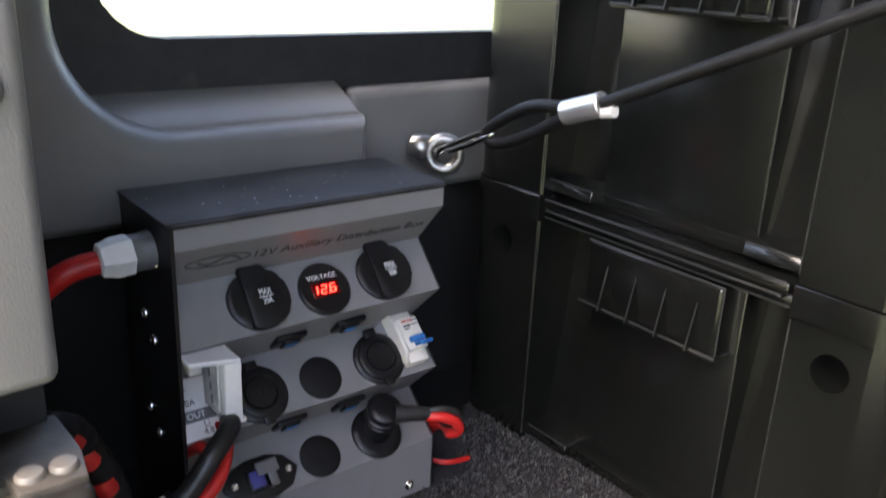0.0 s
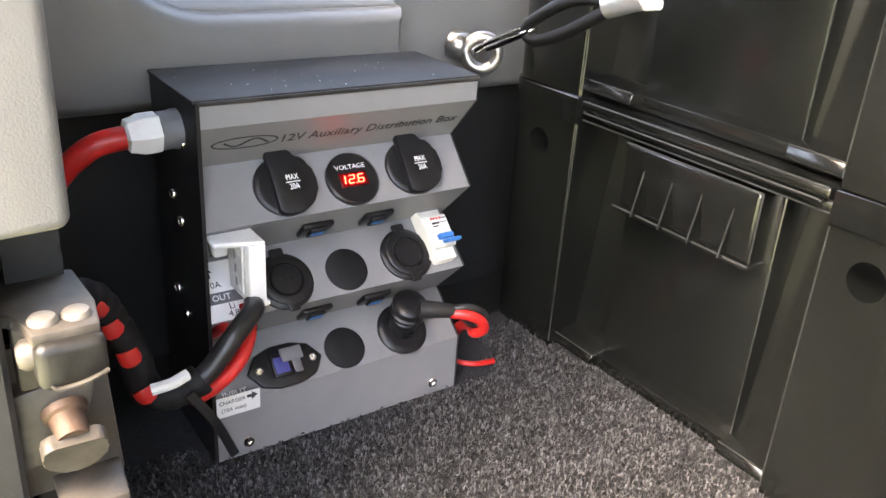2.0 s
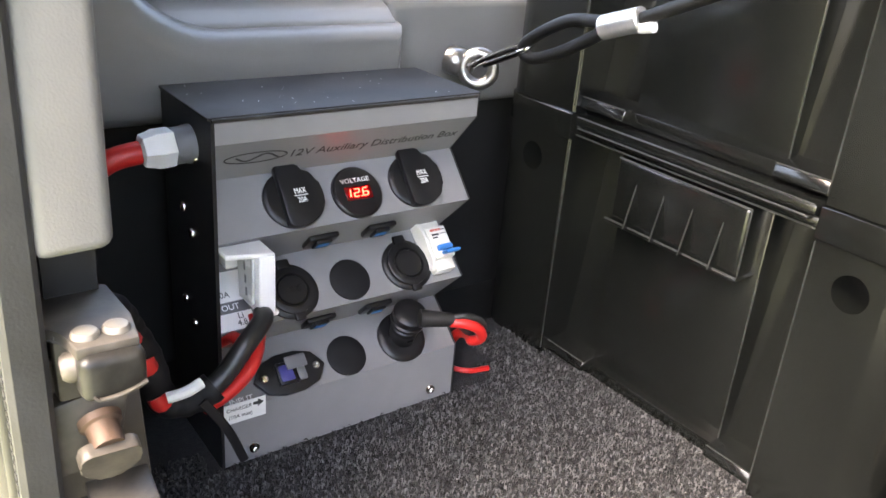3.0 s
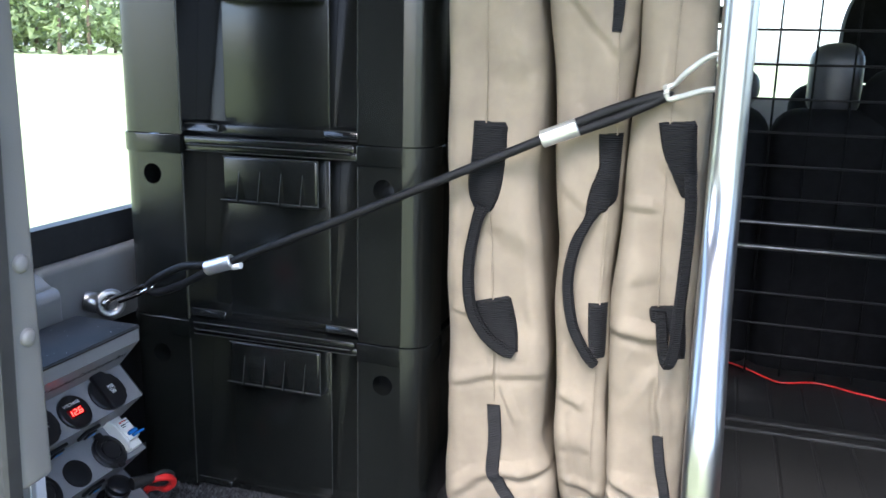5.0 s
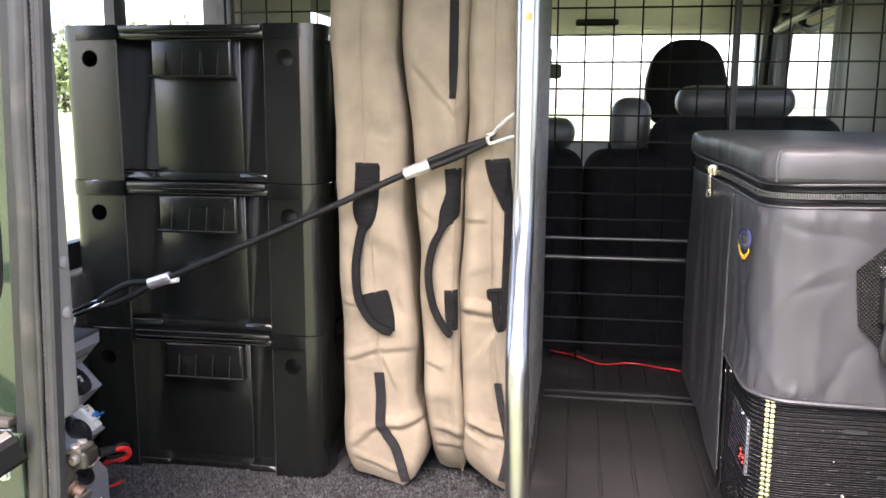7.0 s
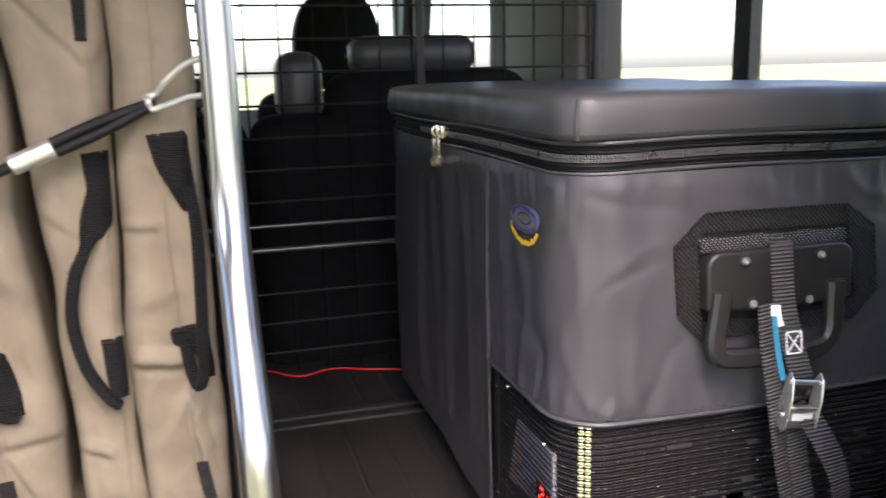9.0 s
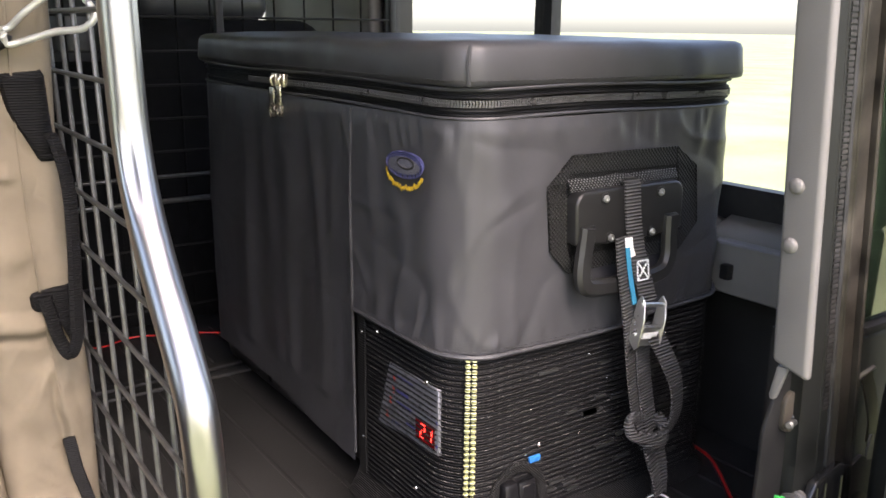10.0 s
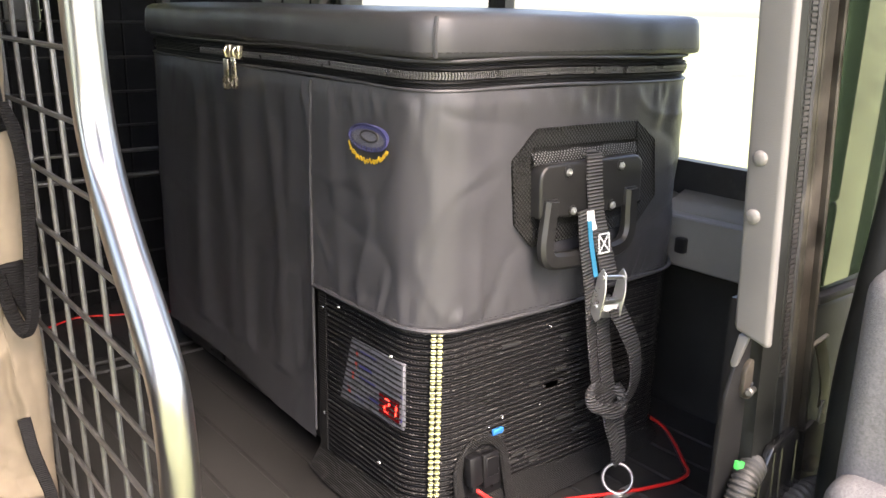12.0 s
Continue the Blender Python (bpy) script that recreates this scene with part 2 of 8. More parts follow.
M = {
    "crate": shade("crate_plastic", (0.0054, 0.0060, 0.0054), 0.24, var=0.3, scale=9, bump=0.12, bump_scale=900, bump_depth=0.0003, rough_var=0.08, spec=0.55),
    # paler crate rims: scuffing together with the highlight the edges catch
    "crate_edge": shade("scuffed_lit_edge", (0.024, 0.025, 0.0235), 0.4, var=0.5, scale=60, bump=0.1),
    "canvas": woven("tan_canvas", (0.196, 0.163, 0.118), 0.85, 0.0011, "xz", 0.0003, 0.35, 0.14),
    "webbing": woven("black_webbing", (0.006, 0.006, 0.0065), 0.7, 0.0022, "z", 0.0006, 0.8, 0.2),
    "web_cross": woven("black_webbing_mesh", (0.010, 0.010, 0.010), 0.7, 0.003, "xz", 0.0008, 1.0, 0.2, (0.030, 0.030, 0.030)),
    "web_grey": woven("grey_webbing", (0.058, 0.057, 0.058), 0.55, 0.0036, "z", 0.0012, 1.0, 0.15, (0.115, 0.112, 0.112)),
    "zip": woven("zip_tape", (0.012, 0.012, 0.013), 0.55, 0.002, "z", 0.0006, 0.8),
    "powder": shade("grey_powder_coat", (0.19, 0.188, 0.192), 0.42, var=0.04, scale=60, bump=0.25, bump_scale=1800, bump_depth=0.0002),
    "steel_black": shade("black_powder_coat", (0.013, 0.013, 0.0135), 0.42, var=0.2, scale=30, bump=0.25, bump_scale=1500, bump_depth=0.0002, spec=0.3),
    "lid_dust": shade("dusty_black_steel", (0.030, 0.027, 0.024), 0.55, var=0.7, scale=28, bump=0.35, bump_scale=900, bump_depth=0.0003,
                      second=(0.05, 0.049, 0.047), spots=0.08, rough_var=0.15, spec=0.2),
    "plastic": shade("black_plastic", (0.008, 0.008, 0.009), 0.36, var=0.15, scale=80, bump=0.15, bump_scale=1500, bump_depth=0.0002, spec=0.35),
    "rubber": shade("rubber", (0.02, 0.02, 0.0205), 0.6, var=0.3, scale=60, bump=0.3, bump_scale=700, bump_depth=0.0004, second=(0.05, 0.047, 0.042), spots=0.02),
    "seal": shade("worn_seal_rubber", (0.022, 0.0215, 0.021), 0.42, var=0.3, scale=35, bump=0.2, bump_scale=500, second=(0.05, 0.046, 0.042), spots=0.03),
    "carpet_back": shade("carpet_backing", (0.02, 0.02, 0.022), 0.95, var=0.4, scale=200, bump=0.8, bump_scale=600, bump_depth=0.002),
    "tuft": shade("carpet_tuft", (0.050, 0.0495, 0.050), 0.8, var=0.3, scale=90, bump=0, island=0.9, spec=0.2),
    "mat": shade("rubber_mat", (0.022, 0.0218, 0.0213), 0.55, var=0.35, scale=7, bump=0.5, bump_scale=500, bump_depth=0.0006, second=(0.085, 0.08, 0.073), spots=0.05, spec=0.3),
    "vinyl": shade("grey_vinyl_cover", (0.048, 0.048, 0.052), 0.42, var=0.10, scale=22, bump=0.5, bump_scale=1300, bump_depth=0.0004, rough_var=0.06, spec=0.42),
    "vinyl_lid": shade("grey_vinyl_lid", (0.048, 0.048, 0.051), 0.44, var=0.12, scale=18, bump=0.4, bump_scale=1300, bump_depth=0.0004, rough_var=0.08, spec=0.5),
    "pocket_mesh": woven("pale_dotted_mesh", (0.012, 0.012, 0.012), 0.6, 0.0042, "xz", 0.0008, 1.0, 0.2, (0.20, 0.20, 0.195)),
    "teeth": shade("dark_zip_coil", (0.13, 0.13, 0.13), 0.3, 0.5, var=0.1, scale=60, bump=0),
    "net": woven("black_net", (0.008, 0.008, 0.009), 0.6, 0.003, "z", 0.0007, 0.9, 0.4),
    # pale specks of the thread colour also stand in for its glints
    "net_row": shade("net_thread", (0.0065, 0.0065, 0.0065), 0.42, var=0.9, scale=420, bump=0.3, bump_scale=600, second=(0.12, 0.12, 0.115), spots=0.04, spec=0.25),
    "fridge_black": shade("black_moulding", (0.008, 0.008, 0.009), 0.3, var=0.2, scale=50, bump=0.1, spec=0.4),
    "grip_black": shade("satin_black_plastic", (0.016, 0.016, 0.016), 0.4, var=0.12, scale=60, bump=0.3, bump_scale=1100, bump_depth=0.0002),
    "reflect": woven("yellow_braid", (0.34, 0.35, 0.15), 0.45, 0.0032, "z", 0.001, 1.0, 0.35, (0.62, 0.63, 0.42)),
    "alu": shade("polished_aluminium", (0.43, 0.42, 0.405), 0.30, 1.0, var=0.05, scale=30, bump=0.06, bump_scale=300, bump_depth=0.0002, rough_var=0.06),
    "zinc": shade("zinc_wire", (0.13, 0.13, 0.126), 0.33, 0.6, var=0.2, scale=90, bump=0.15, bump_scale=600),
    "chrome": shade("chrome", (0.78, 0.77, 0.74), 0.14, 1.0, var=0.06, scale=70, bump=0.05, rough_var=0.06),
    "dirty_steel": shade("worn_zinc_steel", (0.062, 0.054, 0.044), 0.45, 0.3, var=0.15, scale=60, bump=0.3, bump_scale=350, bump_depth=0.0006,
                         second=(0.06, 0.036, 0.022), spots=0.03, rough_var=0.15),
    "black_darkened": shade("darkened_dull_black", (0.004, 0.004, 0.004), 0.7, var=0.2, scale=60, bump=0.1, spec=0.1),
    "buckle": shade("bright_zinc_plate", (0.62, 0.62, 0.6), 0.3, 0.9, var=0.08, scale=90, bump=0.1, bump_scale=500),
    "rib": shade("worn_rubber_rib", (0.024, 0.023, 0.022), 0.5, var=0.6, scale=60, bump=0.2),
    "worn_strip": shade("worn_metal_strip", (0.046, 0.040, 0.033), 0.42, 0.35, var=0.7, scale=22, bump=0.25, bump_scale=300, second=(0.015, 0.013, 0.011), spots=0.06, rough_var=0.15),
    "cap": shade("flat_black_cap", (0.007, 0.007, 0.008), 0.65, var=0.2, scale=80, bump=0.15, bump_scale=1200, spec=0.25),
    "black_wire": shade("black_wire", (0.010, 0.010, 0.010), 0.55, 0.0, var=0.2, scale=60, bump=0.1, spec=0.3),
    "trim": shade("grey_trim", (0.145, 0.14, 0.134), 0.5, var=0.07, scale=18, bump=0.5, bump_scale=900, bump_depth=0.0005),
    # same trim, paler: window light on the ledges is put into the base colour
    "trim_satin_lit": shade("satin_grey_vinyl_lit", (0.185, 0.18, 0.172), 0.33, var=0.07, scale=18, bump=0.3, bump_scale=900, bump_depth=0.0004),
    "trim_dark": shade("charcoal_trim", (0.04, 0.04, 0.041), 0.55, var=0.12, scale=14, bump=0.5, bump_scale=900, bump_depth=0.0005),
    "body_black": shade("black_body_metal", (0.020, 0.020, 0.0195), 0.5, var=0.35, scale=12, bump=0.2, bump_scale=300, second=(0.04, 0.037, 0.033), spots=0.0, spec=0.3),
    "paint": shade("dark_green_paint", (0.02, 0.033, 0.02), 0.09, var=0.1, scale=8, bump=0.02, bump_scale=60, bump_depth=0.0003, coat=1.0, rough_var=0.02),
    "headliner": shade("cream_headliner", (0.76, 0.74, 0.66), 0.9, var=0.05, scale=10, bump=0.3, bump_scale=500),
    "seat": shade("black_seat_cloth", (0.008, 0.008, 0.0085), 0.85, var=0.3, scale=40, bump=0.5, bump_scale=900, spec=0.1),
    "leather": shade("grey_leather", (0.045, 0.047, 0.05), 0.42, var=0.15, scale=30, bump=0.4, bump_scale=300, bump_depth=0.0006),
    "red": shade("red_insulation", (0.52, 0.02, 0.018), 0.35, var=0.12, scale=60, bump=0.05),
    "black_cable": shade("black_insulation", (0.014, 0.014, 0.014), 0.4, var=0.2, scale=60, bump=0.1),
    "cord": woven("black_cord", (0.007, 0.007, 0.0075), 0.45, 0.002, "xz", 0.0004, 0.5, 0.3, (0.016, 0.016, 0.016)),
    "white_plastic": shade("white_plastic", (0.72, 0.71, 0.69), 0.4, var=0.04, scale=60, bump=0.08),
    "cream_plastic": shade("cream_plastic", (0.68, 0.66, 0.6), 0.4, var=0.04, scale=60, bump=0.08),
    "grey_plastic": shade("grey_plastic", (0.12, 0.12, 0.125), 0.45, var=0.06, scale=60, bump=0.1),
    "blue": shade("blue_plastic", (0.02, 0.16, 0.45), 0.35, var=0.06, scale=60, bump=0.05),
    "indigo": shade("indigo_plastic", (0.05, 0.05, 0.2), 0.35, var=0.06, scale=60, bump=0.05),
    "teal": shade("teal_label", (0.02, 0.20, 0.34), 0.5, var=0.05, scale=60, bump=0.05),
    "paper": shade("white_label", (0.74, 0.73, 0.71), 0.45, var=0.03, scale=60, bump=0.03),
    "ink": shade("black_print", (0.02, 0.02, 0.02), 0.6, var=0.05, bump=0),
    "print_white": shade("white_print", (0.8, 0.8, 0.8), 0.5, var=0.03, bump=0),
    "print_red": shade("red_print", (0.5, 0.06, 0.04), 0.5, var=0.03, bump=0),
    "print_orange": shade("orange_print", (0.6, 0.2, 0.04), 0.5, var=0.03, bump=0),
    "thread_blue": woven("blue_thread", (0.05, 0.055, 0.16), 0.6, 0.0016, "yz", 0.0006, 1.0, 0.1, (0.12, 0.12, 0.24)),
    "thread_grey": woven("grey_thread", (0.14, 0.14, 0.17), 0.6, 0.0016, "yz", 0.0006, 1.0),
    "thread_gold": woven("gold_thread", (0.55, 0.36, 0.03), 0.55, 0.0016, "yz", 0.0006, 1.0),
    "stitch_dark": shade("dark_stitching", (0.03, 0.03, 0.033), 0.7, var=0.1, bump=0),
    "display": shade("grey_display_film", (0.17, 0.17, 0.185), 0.3, var=0.1, scale=50, bump=0.05),
    "display_red": shade("dark_red_window", (0.12, 0.004, 0.006), 0.2, var=0.1, scale=50, bump=0),
    "led": glow("red_led", (1.0, 0.03, 0.02), 1.6),
    "blue_led": glow("blue_led", (0.1, 0.25, 0.9), 0.05),
    "glass": clear("window_glass", (0.93, 0.96, 0.94)),
    "lawn": shade("lawn", (0.28, 0.32, 0.15), 0.9, var=0.3, scale=0.6, bump=0.6, bump_scale=60, bump_depth=0.03, second=(0.34, 0.35, 0.19), spots=0.03),
    "leaves": shade("foliage", (0.12, 0.16, 0.06), 0.7, var=0.4, scale=1.5, bump=0, island=0.5),
    "bark": shade("bark", (0.1, 0.075, 0.05), 0.9, var=0.3, scale=8, bump=0.6, bump_scale=60, bump_depth=0.01),
    "foot_paint": shade("glossy_black_paint", (0.012, 0.012, 0.012), 0.16, var=0.3, scale=30, bump=0.5, bump_scale=70, bump_depth=0.0012, rough_var=0.1, second=(0.03, 0.027, 0.024), spots=0.0),
    "hose": shade("grey_corrugated_plastic", (0.045, 0.044, 0.042), 0.5, var=0.2, scale=50, bump=0.2),
    "door_trim": shade("grained_charcoal_plastic", (0.15, 0.147, 0.15), 0.6, var=0.25, scale=420, bump=0.9, bump_scale=700, bump_depth=0.0007),
    "gasket": shade("black_gasket_rubber", (0.012, 0.013, 0.012), 0.5, var=0.3, scale=40, bump=0.2, spec=0.3),
    "hinge_steel": shade("brown_hinge_steel", (0.05, 0.043, 0.036), 0.4, 0.4, var=0.3, scale=40, bump=0.3, bump_scale=300, second=(0.09, 0.07, 0.05), spots=0.02),
    "ring_steel": shade("plain_ring_steel", (0.36, 0.35, 0.33), 0.3, 0.9, var=0.2, scale=90, bump=0.2),
    "clear_box": shade("translucent_white_plastic", (0.55, 0.54, 0.52), 0.25, var=0.12, scale=70, bump=0.2, bump_scale=500),
    "stain": shade("rusted_bolt", (0.085, 0.05, 0.032), 0.6, 0.2, var=0.4, scale=90, bump=0.5, bump_scale=400, second=(0.15, 0.11, 0.08), spots=0.05),
    "pale_steel": shade("pale_worn_steel", (0.062, 0.054, 0.044), 0.5, 0.2, var=0.5, scale=70, bump=0.25, bump_scale=350, second=(0.13, 0.085, 0.055), spots=0.02, rough_var=0.12),
    "handle_web": woven("coarse_black_webbing", (0.014, 0.014, 0.014), 0.55, 0.0046, "xz", 0.0014, 1.0, 0.2, (0.042, 0.041, 0.039)),
    "block_steel": shade("smooth_grey_steel", (0.026, 0.025, 0.022), 0.42, 0.4, var=0.5, scale=90, bump=0.2, bump_scale=400, rough_var=0.12),
    "bolt_head": shade("pale_zinc_bolt", (0.17, 0.155, 0.13), 0.42, 0.3, var=0.15, scale=90, bump=0.2),
    "hook_wire": shade("pale_zinc_wire", (0.62, 0.62, 0.58), 0.42, 0.6, var=0.1, scale=90, bump=0.1),
    "ferrule": shade("crimped_aluminium", (0.66, 0.66, 0.65), 0.36, 0.85, var=0.08, scale=90, bump=0.3, bump_scale=300, bump_depth=0.0003),
    "pull_metal": shade("bright_pull_metal", (0.56, 0.51, 0.40), 0.28, 0.9, var=0.1, scale=90, bump=0.1),
    "green_clip": shade("green_plastic", (0.03, 0.4, 0.08), 0.4, bump=0),
}


# ---- geometry ----
class Shape:
    """Vertices and faces that are gathered for one mesh."""

    def __init__(self):
        self.v, self.f = [], []

    def add(self, verts, faces, m=None):
        k = len(self.v)
        self.v += [tuple(m @ Vector(p)) if m else tuple(p) for p in verts]
        self.f += [tuple(i + k for i in f) for f in faces]
        return self

    def take(self, bm, m=None):
        bm.verts.index_update()
        self.add([v.co for v in bm.verts], [[v.index for v in f.verts] for f in bm.faces], m)
        bm.free()
        return self

    def box(self, x0, x1, y0, y1, z0, z1, bevel=0.0, seg=2, m=None):
        bm = bmesh.new()
        bmesh.ops.create_cube(bm, size=1)
        for v in bm.verts:
            v.co = ((x0 + x1) / 2 + v.co.x * (x1 - x0), (y0 + y1) / 2 + v.co.y * (y1 - y0), (z0 + z1) / 2 + v.co.z * (z1 - z0))
        if bevel:
            bmesh.ops.bevel(bm, geom=bm.edges[:], offset=bevel, segments=seg, affect="EDGES", profile=0.5, clamp_overlap=True)
        return self.take(bm, m)

    def lathe(self, profile, n=32, m=None, squash=1.0):
        """profile: (radius, height) from the bottom to the top, turned about z."""
        verts, faces = [], []
        for r, z in profile:
            verts += [(r * math.cos(2 * math.pi * i / n), squash * r * math.sin(2 * math.pi * i / n), z) for i in range(n)]
        for a in range(len(profile) - 1):
            faces += [(a * n + i, a * n + (i + 1) % n, (a + 1) * n + (i + 1) % n, (a + 1) * n + i) for i in range(n)]
        faces.append(tuple(range(n))[::-1])
        faces.append(tuple(range((len(profile) - 1) * n, len(profile) * n)))
        return self.add(verts, faces, m)

    def prism(self, poly, depth, m=None, bevel=0.0, seg=2):
        """A polygon in x and y, given anticlockwise, raised from z = 0 to depth."""
        bm = bmesh.new()
        low = [bm.verts.new((x, y, 0)) for x, y in poly]
        top = [bm.verts.new((x, y, depth)) for x, y in poly]
        bm.faces.new(low[::-1])
        bm.faces.new(top)
        for i in range(len(poly)):
            j = (i + 1) % len(poly)
            bm.faces.new((low[i], low[j], top[j], top[i]))
        if bevel:
            bmesh.ops.bevel(bm, geom=bm.edges[:], offset=bevel, segments=seg, affect="EDGES", profile=0.5, clamp_overlap=True)
        return self.take(bm, m)

    def soft_prism(self, poly, depth, r, m=None, steps=5):
        """As prism, with the edge round the top rolled over by the radius r."""
        pts = [Vector(p) for p in poly]
        n, inward = len(pts), []
        for i, p in enumerate(pts):
            a, b = (p - pts[i - 1]).normalized(), (pts[(i + 1) % n] - p).normalized()
            na, nb = Vector((-a.y, a.x)), Vector((-b.y, b.x))
            k = (na + nb)
            inward.append(k / max(0.35, k.length_squared / 2))
        rings = [[(p.x, p.y, 0.0) for p in pts]]
        for j in range(steps + 1):
            t = math.pi / 2 * j / steps
            rings.append([(p.x + q.x * r * (1 - math.cos(t)), p.y + q.y * r * (1 - math.cos(t)), depth - r + r * math.sin(t)) for p, q in zip(pts, inward)])
        keep, self.v, self.f = (self.v, self.f), [], []
        self.loft(rings)
        v, f = self.v, self.f
        self.v, self.f = keep
        return self.add(v, f, m)

    def sweep(self, path, section, up=None, closed=False, scales=None):
        """Carries a section (side, up) along a path. up: the fixed direction that the section's second axis keeps to."""
        path = [Vector(p) for p in path]
        n, k = len(path), len(section)
        verts, frame_up = [], None
        for i, p in enumerate(path):
            a = path[(i - 1) % n] if closed or i else path[0]
            b = path[(i + 1) % n] if closed or i < n - 1 else path[-1]
            t = (b - a).normalized()
            if up is not None:
                u = Vector(up[i] if isinstance(up, list) else up)
            elif frame_up is None:
                u = Vector((0, 0, 1)) if abs(t.z) < 0.9 else Vector((0, 1, 0))
            else:
                u = frame_up
            side = t.cross(u).normalized()
            u = side.cross(t).normalized()
            frame_up = u
            s = scales[i] if scales else 1.0
            verts += [p + side * (x * s) + u * (y * s) for x, y in section]
        faces = []
        for i in range(n if closed else n - 1):
            j = (i + 1) % n
            faces += [(i * k + c, i * k + (c + 1) % k, j * k + (c + 1) % k, j * k + c) for c in range(k)]
        if not closed:
            faces += [tuple(range(k))[::-1], tuple(range((n - 1) * k, n * k))]
        return self.add(verts, faces)

    def tube(self, path, r, n=10, closed=False, scales=None):
        return self.sweep(path, circle(r, n), None, closed, scales)

    def loft(self, rings, caps=True):
        k, verts, faces = len(rings[0]), [], []
        for ring in rings:
            verts += ring
        for a in range(len(rings) - 1):
            faces += [(a * k + i, a * k + (i + 1) % k, (a + 1) * k + (i + 1) % k, (a + 1) * k + i) for i in range(k)]
        if caps:
            faces += [tuple(range(k))[::-1], tuple(range((len(rings) - 1) * k, len(rings) * k))]
        return self.add(verts, faces)

    def sheet(self, rows):
        """A grid of points, open on all sides."""
        k, verts, faces = len(rows[0]), [], []
        for row in rows:
            verts += row
        for a in range(len(rows) - 1):
            faces += [(a * k + i, a * k + i + 1, (a + 1) * k + i + 1, (a + 1) * k + i) for i in range(k - 1)]
        return self.add(verts, faces)


def circle(r, n=10, squash=1.0):
    return [(r * math.cos(2 * math.pi * i / n), squash * r * math.sin(2 * math.pi * i / n)) for i in range(n)]


def flat(w, t):
    """The section of a strap, w wide and t thick, with softened edges."""
    a, b, c = w / 2, t / 2, min(t * 0.4, w * 0.2)
    return [(-a + c, -b), (a - c, -b), (a, -b + c), (a, b - c), (a - c, b), (-a + c, b), (-a, b - c), (-a, -b + c)]


def curve(points, steps=8, closed=False):
    """A smooth line through the points."""
    pts = [Vector(p) for p in points]
    n, out = len(pts), []
    for i in range(n if closed else n - 1):
        p1, p2 = pts[i], pts[(i + 1) % n]
        p0 = pts[i - 1] if i or closed else p1 * 2 - p2
        p3 = pts[(i + 2) % n] if closed or i + 2 < n else p2 * 2 - p1
        for s in range(steps):
            t = s / steps
            out.append(0.5 * (2 * p1 + (p2 - p0) * t + (2 * p0 - 5 * p1 + 4 * p2 - p3) * t * t + (3 * p1 - p0 - 3 * p2 + p3) * t**3))
    if not closed:
        out.append(pts[-1])
    return out


def axes_at(origin, right, up):
    """A pose whose x and y are the given directions."""
    r = Vector(right).normalized()
    n = r.cross(Vector(up)).normalized()
    u = n.cross(r)
    return Matrix.Translation(origin) @ Matrix((r, u, n)).transposed().to_4x4()


def along(p0, p1):
    """A pose at p0 whose z points to p1."""
    d = Vector(p1) - Vector(p0)
    return Matrix.Translation(p0) @ d.to_track_quat("Z", "Y").to_matrix().to_4x4()


def mesh_of(name, shape, material, smooth=40, thick=0.0):
    me = bpy.data.meshes.new(name)
    me.from_pydata([tuple(v) for v in shape.v], [], shape.f)
    me.materials.append(material)
    if smooth:
        me.polygons.foreach_set("use_smooth", [True] * len(me.polygons))
        me.update()
        me.set_sharp_from_angle(angle=radians(smooth))
    me.update()
    return me


def thing(name, base, label, category, group="", kind=""):
    ob = new(name)
    ob.empty_display_size = 0.05
    ob.location = base
    return tagged(ob, label, category, group, kind)


def part(name, shape, material, parent, label="", smooth=40):
    ob = new(name, mesh_of(name, shape, material, smooth))
    ob.parent = parent
    ob.matrix_parent_inverse = Matrix.Translation(parent.location).inverted()
    if label:
        ob["label"] = label
    return ob


def whole(name, shape, material, label, category="", kind="", group="", smooth=40):
    return tagged(new(name, mesh_of(name, shape, material, smooth)), label, category, group, kind)


def lettering(text, m, size, material, parent, label="", align="CENTER", depth=0.0001, stretch=1.0):
    cu = bpy.data.curves.new("lettering", "FONT")
    cu.body, cu.size, cu.align_x, cu.align_y, cu.extrude = text, size, align, "CENTER", depth
    cu.resolution_u = 3
    ob = bpy.data.objects.new("lettering", cu)
    me = bpy.data.meshes.new_from_object(ob)
    bpy.data.objects.remove(ob)
    me.transform(m @ Matrix.Diagonal((stretch, 1, 1, 1)))
    me.materials.clear()
    me.materials.append(material)
    out = new("lettering", me)
    out.parent = parent
    out.matrix_parent_inverse = Matrix.Translation(parent.location).inverted()
    if label:
        out["label"] = label
    return out


SEGMENTS = {"0": "abcdef", "1": "bc", "2": "abged", "6": "afgedc"}


